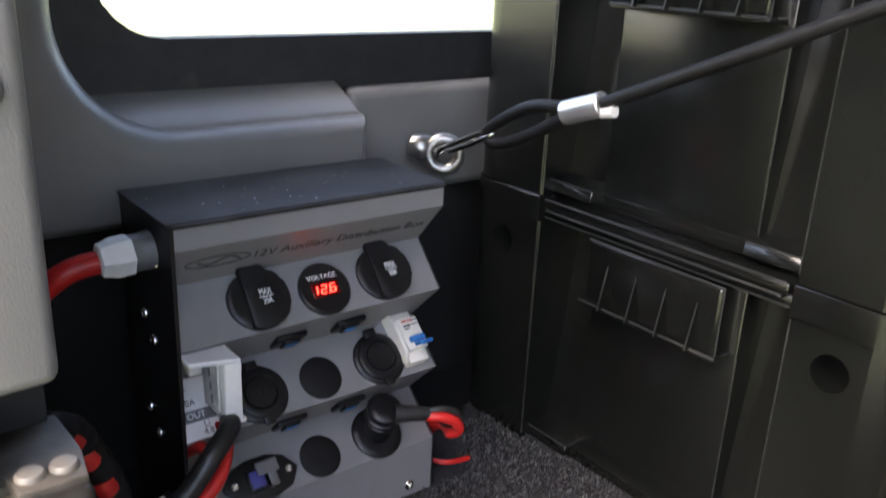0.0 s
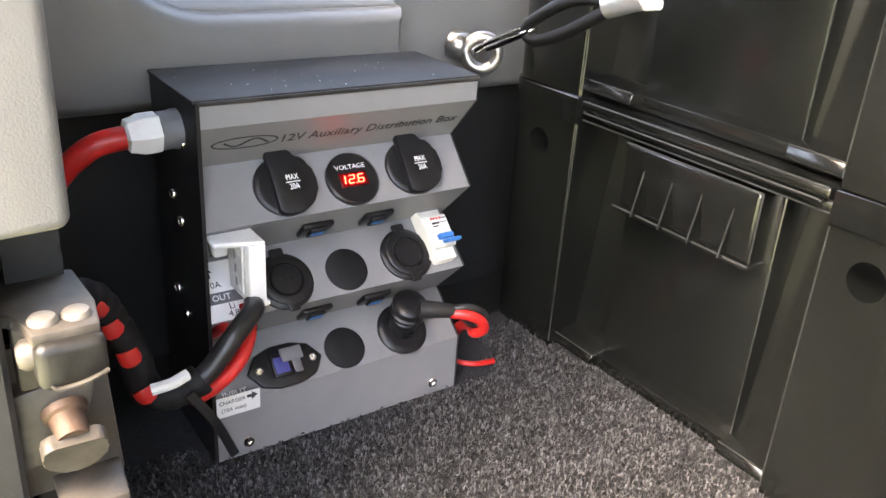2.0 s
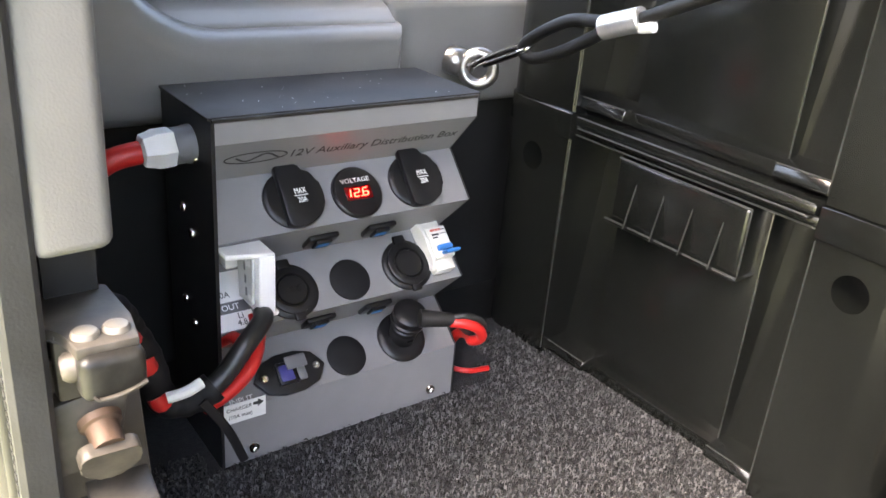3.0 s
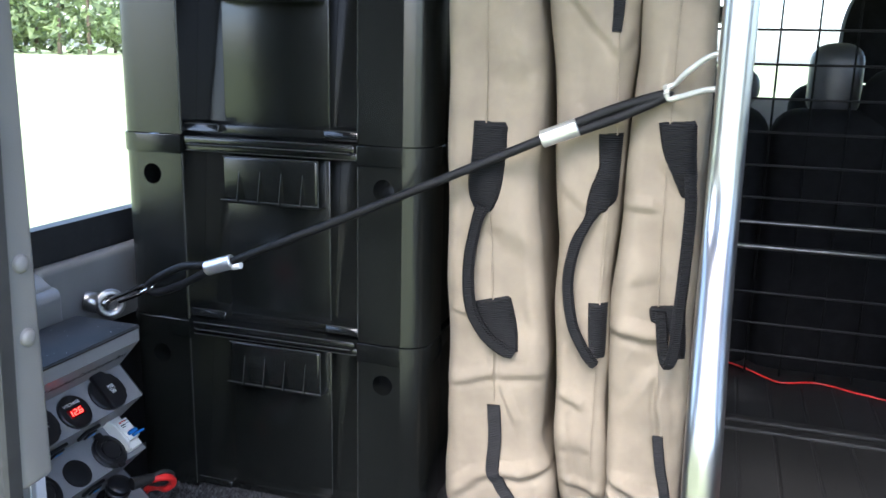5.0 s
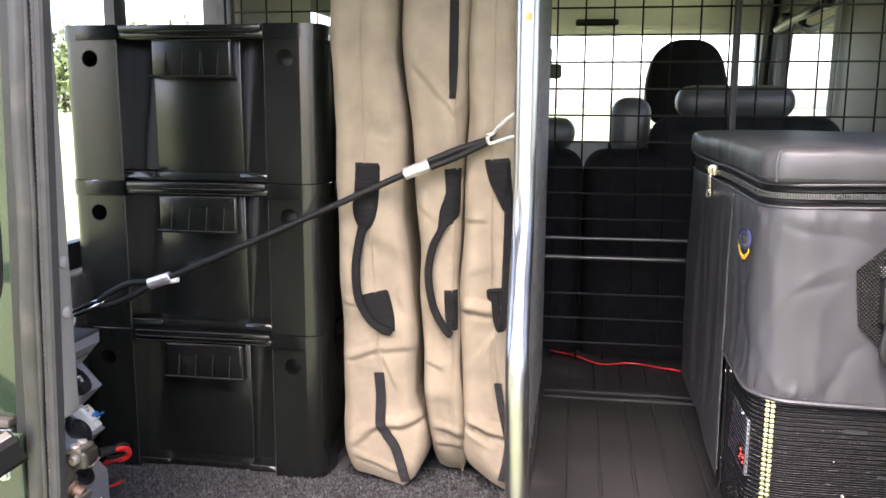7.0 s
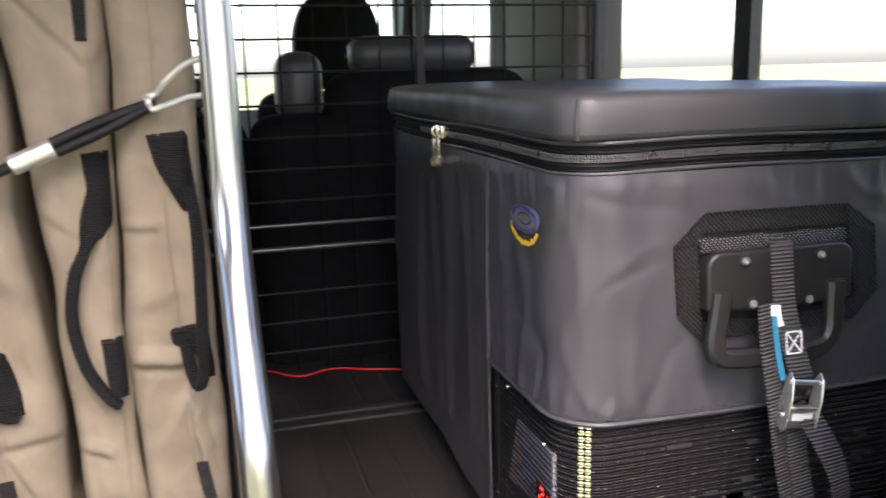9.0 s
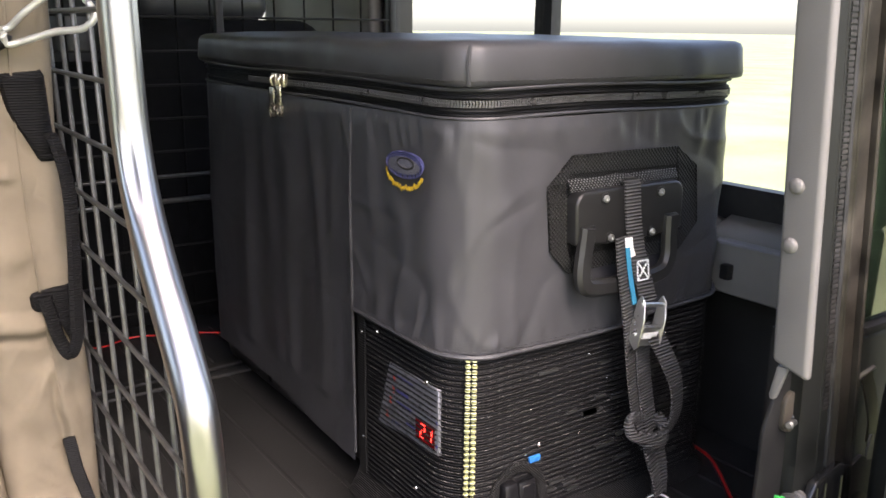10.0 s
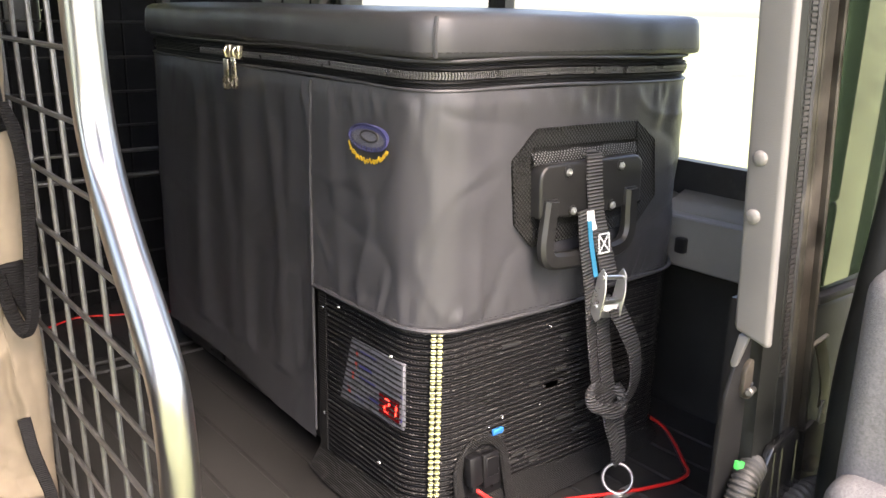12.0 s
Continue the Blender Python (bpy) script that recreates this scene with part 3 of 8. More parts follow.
def digits(text, m, h, material, parent, label=""):
    """Seven-segment figures, as bars."""
    s, x, w, t = Shape(), 0.0, h * 0.5, h * 0.12
    bars = {"a": (0, h, w, h), "g": (0, h / 2, w, h / 2), "d": (0, 0, w, 0), "f": (0, h / 2, 0, h), "b": (w, h / 2, w, h), "e": (0, 0, 0, h / 2), "c": (w, 0, w, h / 2)}
    for ch in text:
        if ch == ".":
            s.box(x - h * 0.16 - t / 2, x - h * 0.16 + t / 2, -t / 2, t / 2, 0, 0.0004, m=m)
            continue
        for k in SEGMENTS[ch]:
            x0, y0, x1, y1 = bars[k]
            lean = 0.12
            a, b = (x + x0 + lean * y0, y0), (x + x1 + lean * y1, y1)
            d = Vector((b[0] - a[0], b[1] - a[1]))
            u = d.normalized()
            q = Vector((-u.y, u.x)) * t / 2
            a, b = Vector(a) + u * t * 0.35, Vector(b) - u * t * 0.35
            s.prism([a - q, b - q, b + u * t * 0.3, b + q, a + q, a - u * t * 0.3], 0.0004, m)
        x += w * 1.75
    return part("digits", s, material, parent, label, smooth=0)


def screw(parent, at, out, r, material, name="screw"):
    s = Shape()
    m = along(at, Vector(at) + Vector(out))
    s.lathe([(r, 0), (r, r * 0.25), (r * 0.8, r * 0.55), (r * 0.38, r * 0.66), (r * 0.34, r * 0.35)], 14, m)
    return part(name, s, material, parent)


# ---- outdoors ----
def lawn():
    s = Shape()
    s.add([(-400, -400, -0.74), (400, -400, -0.74), (400, 400, -0.74), (-400, 400, -0.74)], [(0, 1, 2, 3)])
    whole("ground", s, M["lawn"], "sunlit green mown lawn round the vehicle", "lawn", "structure", smooth=0)


def treeline():
    """Far trees across the lawn on one side: trunks with crowns of many small leaf clumps."""
    rnd = random.Random(4)
    crown, trunk = Shape(), Shape()
    for i in range(46):
        a = radians(112 + 46 * i / 46) + rnd.uniform(-0.01, 0.01)
        far = rnd.uniform(120, 160)
        cx, cy, h = far * math.cos(a), far * math.sin(a), rnd.uniform(9.0, 15.0)
        trunk.tube([(cx, cy, -0.8), (cx + 0.2, cy, h * 0.3), (cx, cy + 0.3, h * 0.7)], 0.3, 7, scales=[1, 0.8, 0.3])
        for k in range(260):
            u = Vector((rnd.gauss(0, 1), rnd.gauss(0, 1), rnd.gauss(0, 1))).normalized() * rnd.uniform(0.4, 1.0)
            c = Vector((cx + u.x * h * 0.75, cy + u.y * h * 0.75, h * 0.40 + u.z * h * 0.5))
            r = rnd.uniform(0.4, 0.9)
            pts = [c + Vector((rnd.uniform(-1, 1), rnd.uniform(-1, 1), rnd.uniform(-1, 1))) * r for _ in range(6)]
            crown.add(pts, [(0, 1, 2), (3, 4, 5), (0, 2, 4), (1, 3, 5)])
    belt = thing("backdrop", (0, 0, -0.74), "belt of leafy green trees far across the lawn", "trees", kind="structure")
    part("trunks", trunk, M["bark"], belt)
    ob = part("crowns", crown, M["leaves"], belt, smooth=0)
    ob["kind"] = "stuff"


lawn()
treeline()

# ---- the shell of the vehicle ----
WEST, EAST = -0.70, 0.83          # inner faces of the side walls
MID = 0.065
REAR, FRONT, ROOF = 0.03, 2.95, 1.0
SIDE_WINDOWS = [(0.19, 0.745), (0.785, 1.225), (1.86, 2.58)]
SILL, HEAD = 0.345, 0.86


def side_wall(name, x0, x1, label):
    s = Shape()
    s.box(x0, x1, REAR, FRONT, -0.05, SILL - 0.04)
    s.box(x0, x1, REAR, FRONT, HEAD + 0.03, ROOF)
    edges = [REAR] + [y for a, b in SIDE_WINDOWS for y in (a - 0.01, b + 0.01)] + [FRONT]
    for a, b in zip(edges[::2], edges[1::2]):
        thin = 0.036 if b - a < 0.1 else 0.0
        s.box(x0 + (thin if x1 < 0 else 0), x1 - (thin if x1 > 0 else 0), a, b, SILL - 0.04, HEAD + 0.03)
    return whole(name, s, M["body_black"], label, "vehicle wall", "structure", smooth=0)


side_wall("wall_west", WEST - 0.05, WEST, "black painted side wall of the load bay with window openings")
side_wall("wall_east", EAST, EAST + 0.05, "black painted side wall of the load bay with large window openings")


def ring_rect(y0, y1, z0, z1, r, n=6):
    """A rectangle in y and z with round corners."""
    out = []
    for cy, cz, a0 in ((y1 - r, z1 - r, 0), (y0 + r, z1 - r, 90), (y0 + r, z0 + r, 180), (y1 - r, z0 + r, 270)):
        out += [(cy + r * math.cos(radians(a0 + 90 * i / n)), cz + r * math.sin(radians(a0 + 90 * i / n))) for i in range(n + 1)]
    return out


def side_window(name, x, inward, y0, y1):
    """A pane in a black rubber surround with round corners."""
    w = thing(name, (x, y0, SILL), "clear side window in a wide black rubber surround", "window", kind="structure")
    s = Shape()
    inner, outer = ring_rect(y0, y1, SILL, HEAD, 0.05), ring_rect(y0 - 0.035, y1 + 0.02, SILL - 0.043, HEAD + 0.04, 0.045)
    if 0.76 < y0 < 1:
        outer = ring_rect(y0 - 0.024, y1 + 0.03, SILL - 0.043, HEAD + 0.04, 0.03)
    if y1 < 0.76:
        outer = ring_rect(y0 - 0.035, y1 + 0.024, SILL - 0.043, HEAD + 0.04, 0.03)
    xs = [(outer, x + inward * 0.003), (outer, x + inward * 0.008), (inner, x + inward * 0.006), (inner, x - inward * 0.014)]
    s.loft([[(px, y, z) for y, z in ring] for ring, px in xs], caps=False)
    part("window_frame", s, M["rubber"], w)
    g = Shape()
    a = x - inward * 0.011
    g.add([(a, y0 - 0.005, SILL - 0.005), (a, y1 + 0.005, SILL - 0.005), (a, y1 + 0.005, HEAD + 0.005), (a, y0 - 0.005, HEAD + 0.005)], [(0, 1, 2, 3)])
    pane = part("pane", g, M["glass"], w, smooth=0)
    pane.visible_shadow = False


for k, (ya, yb) in enumerate(SIDE_WINDOWS):
    side_window("window_%d" % (2 * k + 1), WEST, 1, ya, yb)
    side_window("window_%d" % (2 * k + 2), EAST, -1, ya, yb)


def floors():
    s = Shape()
    s.box(WEST - 0.05, EAST + 0.05, REAR - 0.05, 1.30, -0.04, -0.004)
    s.box(WEST - 0.05, EAST + 0.05, 1.30, FRONT, -0.34, -0.30)
    s.box(WEST, EAST, 1.27, 1.30, -0.30, -0.006)
    whole("floor", s, M["body_black"], "black painted metal floor of the load bay", "floor", "structure", smooth=0)
    # ribbed mat under the cooler
    s = Shape()
    prof, x = [], 0.072
    while x < 0.80:
        prof += [(x, 0.0), (x + 0.047, 0.0), (x + 0.049, -0.0022), (x + 0.0515, -0.0022)]
        x += 0.0535
    for (xa, za), (xb, zb) in zip(prof, prof[1:]):
        s.add([(xa, REAR - 0.02, za), (xb, REAR - 0.02, zb), (xb, 0.93, zb), (xa, 0.93, za)], [(0, 1, 2, 3)])
        s.add([(xa, 1.0, za), (xb, 1.0, zb), (xb, 1.17, zb), (xa, 1.17, za)], [(0, 1, 2, 3)])
    s.box(0.072, 0.80, 0.93, 0.95, -0.003, 0.005, 0.003)
    s.box(0.072, 0.80, 0.965, 0.985, -0.003, 0.005, 0.003)
    s.box(0.072, 0.80, 0.95, 0.965, -0.003, -0.001)
    s.box(0.072, 0.80, 0.985, 1.0, -0.003, -0.001)
    whole("floor_mat", s, M["mat"], "dusty black ribbed rubber floor mat", "mat", "structure", smooth=30)


floors()

s = Shape()
s.box(WEST - 0.05, EAST + 0.05, 1.30, FRONT + 0.05, ROOF, ROOF + 0.03)
whole("ceiling", s, M["headliner"], "cream headlining under the roof", "ceiling", "structure", smooth=0)
# ceiling over the load bay is out of view; grey holds back bounced light
s = Shape()
s.box(WEST - 0.05, EAST + 0.05, REAR - 0.03, 1.30, ROOF, ROOF + 0.03)
whole("ceiling_rear_unseen", s, M["trim"], "unseen load bay ceiling, made grey to cut bounced light", "ceiling", "structure", smooth=0)

# front end: bulkhead, windscreen and visors
s = Shape()
s.box(WEST - 0.05, EAST + 0.05, FRONT, FRONT + 0.05, -0.34, 0.42)
s.box(WEST - 0.05, WEST + 0.01, FRONT, FRONT + 0.05, 0.42, 0.865)
s.box(EAST - 0.01, EAST + 0.05, FRONT, FRONT + 0.05, 0.42, 0.865)
whole("wall_front", s, M["trim"], "grey bulkhead and windscreen frame", "vehicle wall", "structure", smooth=0)
s = Shape()
s.box(WEST - 0.05, EAST + 0.05, FRONT, FRONT + 0.05, 0.865, ROOF)
whole("wall_header", s, M["headliner"], "cream lining above the windscreen", "vehicle wall", "structure", smooth=0)
w = thing("window_7", (MID, FRONT, 0.42), "wide clear windscreen", "windscreen", kind="structure")
s = Shape()
s.add([(WEST + 0.005, FRONT + 0.02, 0.41), (EAST - 0.005, FRONT + 0.02, 0.41), (EAST - 0.005, FRONT + 0.02, 0.87), (WEST + 0.005, FRONT + 0.02, 0.87)], [(0, 1, 2, 3)])
part("pane", s, M["glass"], w, smooth=0).visible_shadow = False
for x0, x1 in ((-0.55, 0.0), (0.10, 0.66)):
    v = thing("sun_visor", ((x0 + x1) / 2, 2.86, 0.88), "cream folded sun visor with a dark hinge above the windscreen", "sun visor", "visors")
    s = Shape()
    s.box(x0, x1, 2.84, 2.87, 0.866, 0.890, 0.010, 3)
    part("flap", s, M["headliner"], v)
    s = Shape()
    s.box(x0, x0 + 0.17, 2.835, 2.95, 0.889, 0.914, 0.01, 3)
    part("hinge", s, M["plastic"], v)
m = thing("rear_view_mirror", (0.02, 2.86, 0.72), "small dark rear-view mirror on the windscreen", "mirror")
s = Shape()
s.box(-0.06, 0.05, 2.84, 2.87, 0.68, 0.74, 0.015, 3)
part("housing", s, M["trim_dark"], m)
s = Shape()
s.tube([(0.0, 2.86, 0.73), (0.0, 2.94, 0.80)], 0.008)
part("stalk", s, M["plastic"], m)

# grey upper trim on both side walls
def wall_trim(name, mirror):
    def x(v):
        return 2 * MID - v if mirror else v

    s = Shape()
    arc = [(0.232 - 0.079 * math.cos(radians(a)), 0.366 - 0.079 * math.sin(radians(a))) for a in range(90, -1, -6)]
    poly = [(0.085, 0.222), (0.383, 0.222), (0.383, 0.287)] + arc + [(0.153, 0.95), (0.085, 0.95)]
    m = axes_at((x(-0.699), 0, 0), (0, 1, 0), (0, 0, 1))
    if mirror:
        m = m @ Matrix.Translation((0, 0, -0.067))
    s.soft_prism(poly, 0.067, 0.024, m, 8) if not mirror else s.prism(poly, 0.067, m, 0.014, 4)
    wedge = [(-0.699, 0.2855), (-0.652, 0.2855), (-0.656, 0.2895), (-0.668, 0.2965), (-0.699, 0.311)]
    s.prism([(x(a), b) for a, b in (wedge[::-1] if mirror else wedge)], 0.222, axes_at((0, 0.381, 0), (1, 0, 0), (0, 0, 1)), 0.003, 3)
    poly = [(0.385, 0.205), (1.20, 0.205), (1.20, 0.303), (0.385, 0.303)]
    m = axes_at((x(-0.699), 0, 0), (0, 1, 0), (0, 0, 1))
    if mirror:
        m = m @ Matrix.Translation((0, 0, -0.024))
    s.prism(poly, 0.024, m, 0.01, 3)
    return whole(name, s, M["trim_satin_lit"], "moulded grey vinyl trim below the side window", "wall trim", "structure")


wall_trim("trim_west", False)
wall_trim("trim_east", True)
for x0, x1 in ((WEST, WEST + 0.035), (EAST - 0.035, EAST)):
    s = Shape()
    s.box(x0, x1, 1.26, 1.80, 0.2, 0.97, 0.012, 3)
    whole("trim_pillar", s, M["trim"], "grey moulded pillar trim beside the rear seat", "pillar trim", "structure")


# seat belt on the pillar and the dark grab rail over the front door
b = thing("seat_belt", (0.79, 1.70, 0.3), "grey seat belt hanging on the pillar trim", "seat belt")
part("belt", Shape().sweep(curve([(0.788, 1.70, 0.955), (0.786, 1.71, 0.80), (0.787, 1.735, 0.62), (0.788, 1.76, 0.40)], 8), flat(0.046, 0.002), (1, 0, 0)), M["trim_dark"], b)
part("belt_guide", Shape().box(0.776, 0.794, 1.672, 1.728, 0.90, 0.945, 0.006, 3), M["plastic"], b)
b = thing("grab_rail", (0.79, 2.2, 0.83), "black grab rail above the front side window", "grab rail")
part("rail", Shape().tube(curve([(0.820, 1.96, 0.872), (0.790, 2.00, 0.852), (0.780, 2.20, 0.842), (0.784, 2.42, 0.832), (0.820, 2.46, 0.850)], 8), 0.013, 12), M["plastic"], b)
for y in (1.96, 2.46):
    part("mount", Shape().box(0.80, 0.829, y - 0.03, y + 0.03, 0.850, 0.888, 0.008, 3), M["plastic"], b)
b = thing("pillar_cover", (0.80, 2.75, 0.6), "black plastic cover on the windscreen pillar", "pillar trim", kind="structure")
part("cover", Shape().sweep(curve([(0.810, 2.66, 0.99), (0.806, 2.70, 0.80), (0.808, 2.76, 0.60), (0.812, 2.80, 0.44)], 8), flat(0.085, 0.035), (1, 0, 0)), M["trim_dark"], b)


# ---- rear opening ----
def pillar_trim(name, sg, x_at, lean, y0, y1, low0, low1, studs, thick=0.022, soft=0.0055):
    """A moulded trim on the inner side of a door pillar; sg: the side on which the vehicle's wall lies."""
    t = thing(name, (x_at, y0, low0), "grey plastic trim on the door pillar with round studs", "pillar trim", kind="structure")
    bm = bmesh.new()
    faces = []
    for depth in (0.0, thick):
        ring = []
        for y, z in ((y0, low0), (y1, low1), (y1, 0.97), (y0, 0.97)):
            ring.append(bm.verts.new((x_at + sg * depth, y + lean * (z - 0.42), z)))
        faces.append(ring)
    a, b = faces
    bm.faces.new(a)
    bm.faces.new(b[::-1])
    for i in range(4):
        bm.faces.new((a[i], b[i], b[(i + 1) % 4], a[(i + 1) % 4]))
    bmesh.ops.recalc_face_normals(bm, faces=bm.faces[:])
    bmesh.ops.bevel(bm, geom=bm.edges[:], offset=soft, segments=5, affect="EDGES", profile=0.5)
    part("panel", Shape().take(bm), M["trim"], t)
    for y, z in studs:
        c = Vector((x_at, y, z))
        s = Shape().lathe([(0.0066, -0.001), (0.0064, 0.0016), (0.005, 0.0032), (0.0022, 0.0041)], 20, along(c, c + Vector((-sg, 0, 0))))
        part("stud", s, M["trim"], t)
    return t


pillar_trim("trim_1", -1, -0.3745, 0.0, 0.046, 0.0755, 0.2575, 0.2585, ((0.061, 0.417), (0.0615, 0.366), (0.061, 0.74)))
pillar_trim("trim_2", 1, 0.505, 0.05, 0.0715, 0.1045, 0.263, 0.272, ((0.0915, 0.420), (0.0915, 0.372), (0.0915, 0.74)), 0.010, 0.0045)
# pointed lug under the east trim
s = Shape().prism([(0.0835, 0.268), (0.0935, 0.268), (0.0985, 0.240), (0.0965, 0.2355), (0.0925, 0.2375)][::-1], 0.006, axes_at((0.5085, 0, 0), (0, 1, 0), (0, 0, 1)), 0.0018)
whole("trim_lug", s, M["trim"], "pointed grey plastic lug below the pillar trim", "trim lug", "structure")


def door_seal(name, x, y, lean, outward):
    """A worn bulb seal on its metal-cored clip, with a notched strip beside it."""
    t = thing(name, (x, y, 0), "worn grey-black rubber door seal with a ribbed clip strip", "door seal", kind="structure")
    zs = [-0.05 + 0.02 * i for i in range(52)]
    s = Shape()
    s.tube([(x + outward * 0.012 + lean * z + 0.0008 * math.sin(z * 31), y - 0.009, z) for z in zs], 0.0102, 16)
    s.tube([(x + outward * 0.0035 + lean * z + 0.0006 * math.sin(z * 43), y - 0.012, z) for z in zs], 0.0032, 10)
    part("bulb", s, M["seal"], t)
    s = Shape()
    s.sweep([(x - outward * 0.006 + lean * z, y - 0.004, z) for z in zs], flat(0.012, 0.016), (0, 1, 0))
    part("clip_strip", s, M["rubber"], t)
    s = Shape()
    z = -0.04
    while z < 0.95:
        cx = x - outward * 0.003 + lean * z
        s.box(cx - 0.0018, cx + 0.0018, y - 0.0124, y - 0.0115, z, z + 0.0034)
        z += 0.0052
    part("notches", s, M["rubber"], t)
    s = Shape()
    s.sweep([(x + outward * 0.028 + lean * z, y - 0.002, z) for z in zs], flat(0.018, 0.012), (0, 1, 0))
    part("channel", s, M["gasket"], t, "black groove beside the seal")


door_seal("seal_1", -0.396, 0.043, 0.040, -1)


def hinge_seal():
    """The seal on the hinge pillar: rubber base, ribbed clip strip, dark groove and a worn metal flange, leaning inward."""
    t = thing("seal_2", (0.59, 0.085, 0), "worn black door seal with ribbed strip beside a metal flange", "door seal", kind="structure")

    def up(x, y, w, d, material, name, label=""):
        zs = [-0.05 + 0.025 * i for i in range(42)]
        part(name, Shape().sweep([(x - 0.10 * z + 0.0005 * math.sin(z * 37), y, z) for z in zs], flat(w, d), (0, 1, 0)), M[material], t, label)

    part("base", Shape().prism([(0.547, -0.05), (0.5955, -0.05), (0.5215, 0.69), (0.5165, 0.69), (0.5165, 0.305), (0.5375, 0.262), (0.541, 0.167)], 0.014, axes_at((0, 0.099, 0), (1, 0, 0), (0, 0, 1)), 0.001, 1), M["gasket"], t)
    up(0.5985, 0.0875, 0.0130, 0.003, "gasket", "rib_strip")
    up(0.6075, 0.088, 0.005, 0.008, "rubber", "lip")
    up(0.6235, 0.0885, 0.027, 0.010, "worn_strip", "flange", "worn grey metal flange")
    up(0.6165, 0.0835, 0.005, 0.003, "worn_strip", "ridge")
    up(0.6390, 0.086, 0.0045, 0.014, "worn_strip", "bead", "bright worn metal edge")
    up(0.648, 0.091, 0.014, 0.010, "body_black", "edge_strip")
    z = -0.04
    s = Shape()
    while z < 0.95:
        if z < 0.21:
            z += 0.0046
            continue
        cx = 0.5995 - 0.10 * z
        s.box(cx - 0.0040, cx + 0.0040, 0.0849, 0.088, z, z + 0.0030)
        z += 0.0046
    ob = part("ribs", s, M["rib"], t)
    ob["kind"] = "stuff"


hinge_seal()


def body_corner(name, x_in, x_out, y, low_in, lean, split, skin, rail):
    """The outer rear corner: an upper skin whose inner edge leans, a rail and a lower skin."""
    t = thing(name, ((x_in + x_out) / 2, y, 0), "dark green painted body corner reflecting the lawn", "body panel", kind="structure")
    poly = [(x_in + lean * split, split), (x_in + lean, 1.0), (x_out, 1.0), (x_out, split)]
    if x_out > x_in:
        poly = poly[::-1]
    part("upper_skin", Shape().prism(poly, 0.012, axes_at((0, y + 0.012, 0), (1, 0, 0), (0, 0, 1)), 0.003, 2), M["paint"], t)
    a, b = min(low_in, x_out), max(low_in, x_out)
    part("lower_skin", Shape().box(a, b, y - 0.004, y + 0.03, -0.42, split - 0.009, 0.006, 3), M[skin], t)
    part("rail", Shape().box(a, b, y - 0.008, y + 0.02, split - 0.009, split, 0.0025, 2), M[rail], t)
    return t


body_corner("wall_corner_west", -0.4285, -0.80, 0.036, -0.424, 0.045, 0.262, "paint", "pale_steel")
body_corner("wall_corner_east", 0.668, 0.93, 0.098, 0.640, -0.10, 0.276, "body_black", "body_black")
s = Shape()
s.box(WEST - 0.05, -0.412, 0.054, 0.076, -0.05, 1.0)
s.box(0.585, EAST + 0.05, 0.131, 0.15, -0.05, 0.27)
s.box(0.578, 0.612, 0.104, 0.125, -0.05, 1.0)
s.box(-0.47, 0.66, 0.05, 0.115, 0.97, 1.0)
whole("wall_rear", s, M["body_black"], "black metal of the rear door frame", "vehicle wall", "structure", smooth=0)
s = Shape()
s.box(-0.42, 0.62, -0.01, 0.03, -0.45, -0.045, 0.005)
s.box(-0.42, 0.62, 0.0, 0.045, -0.045, 0.0015, 0.003)
whole("door_sill", s, M["body_black"], "black metal sill of the rear door opening", "door sill", "structure")


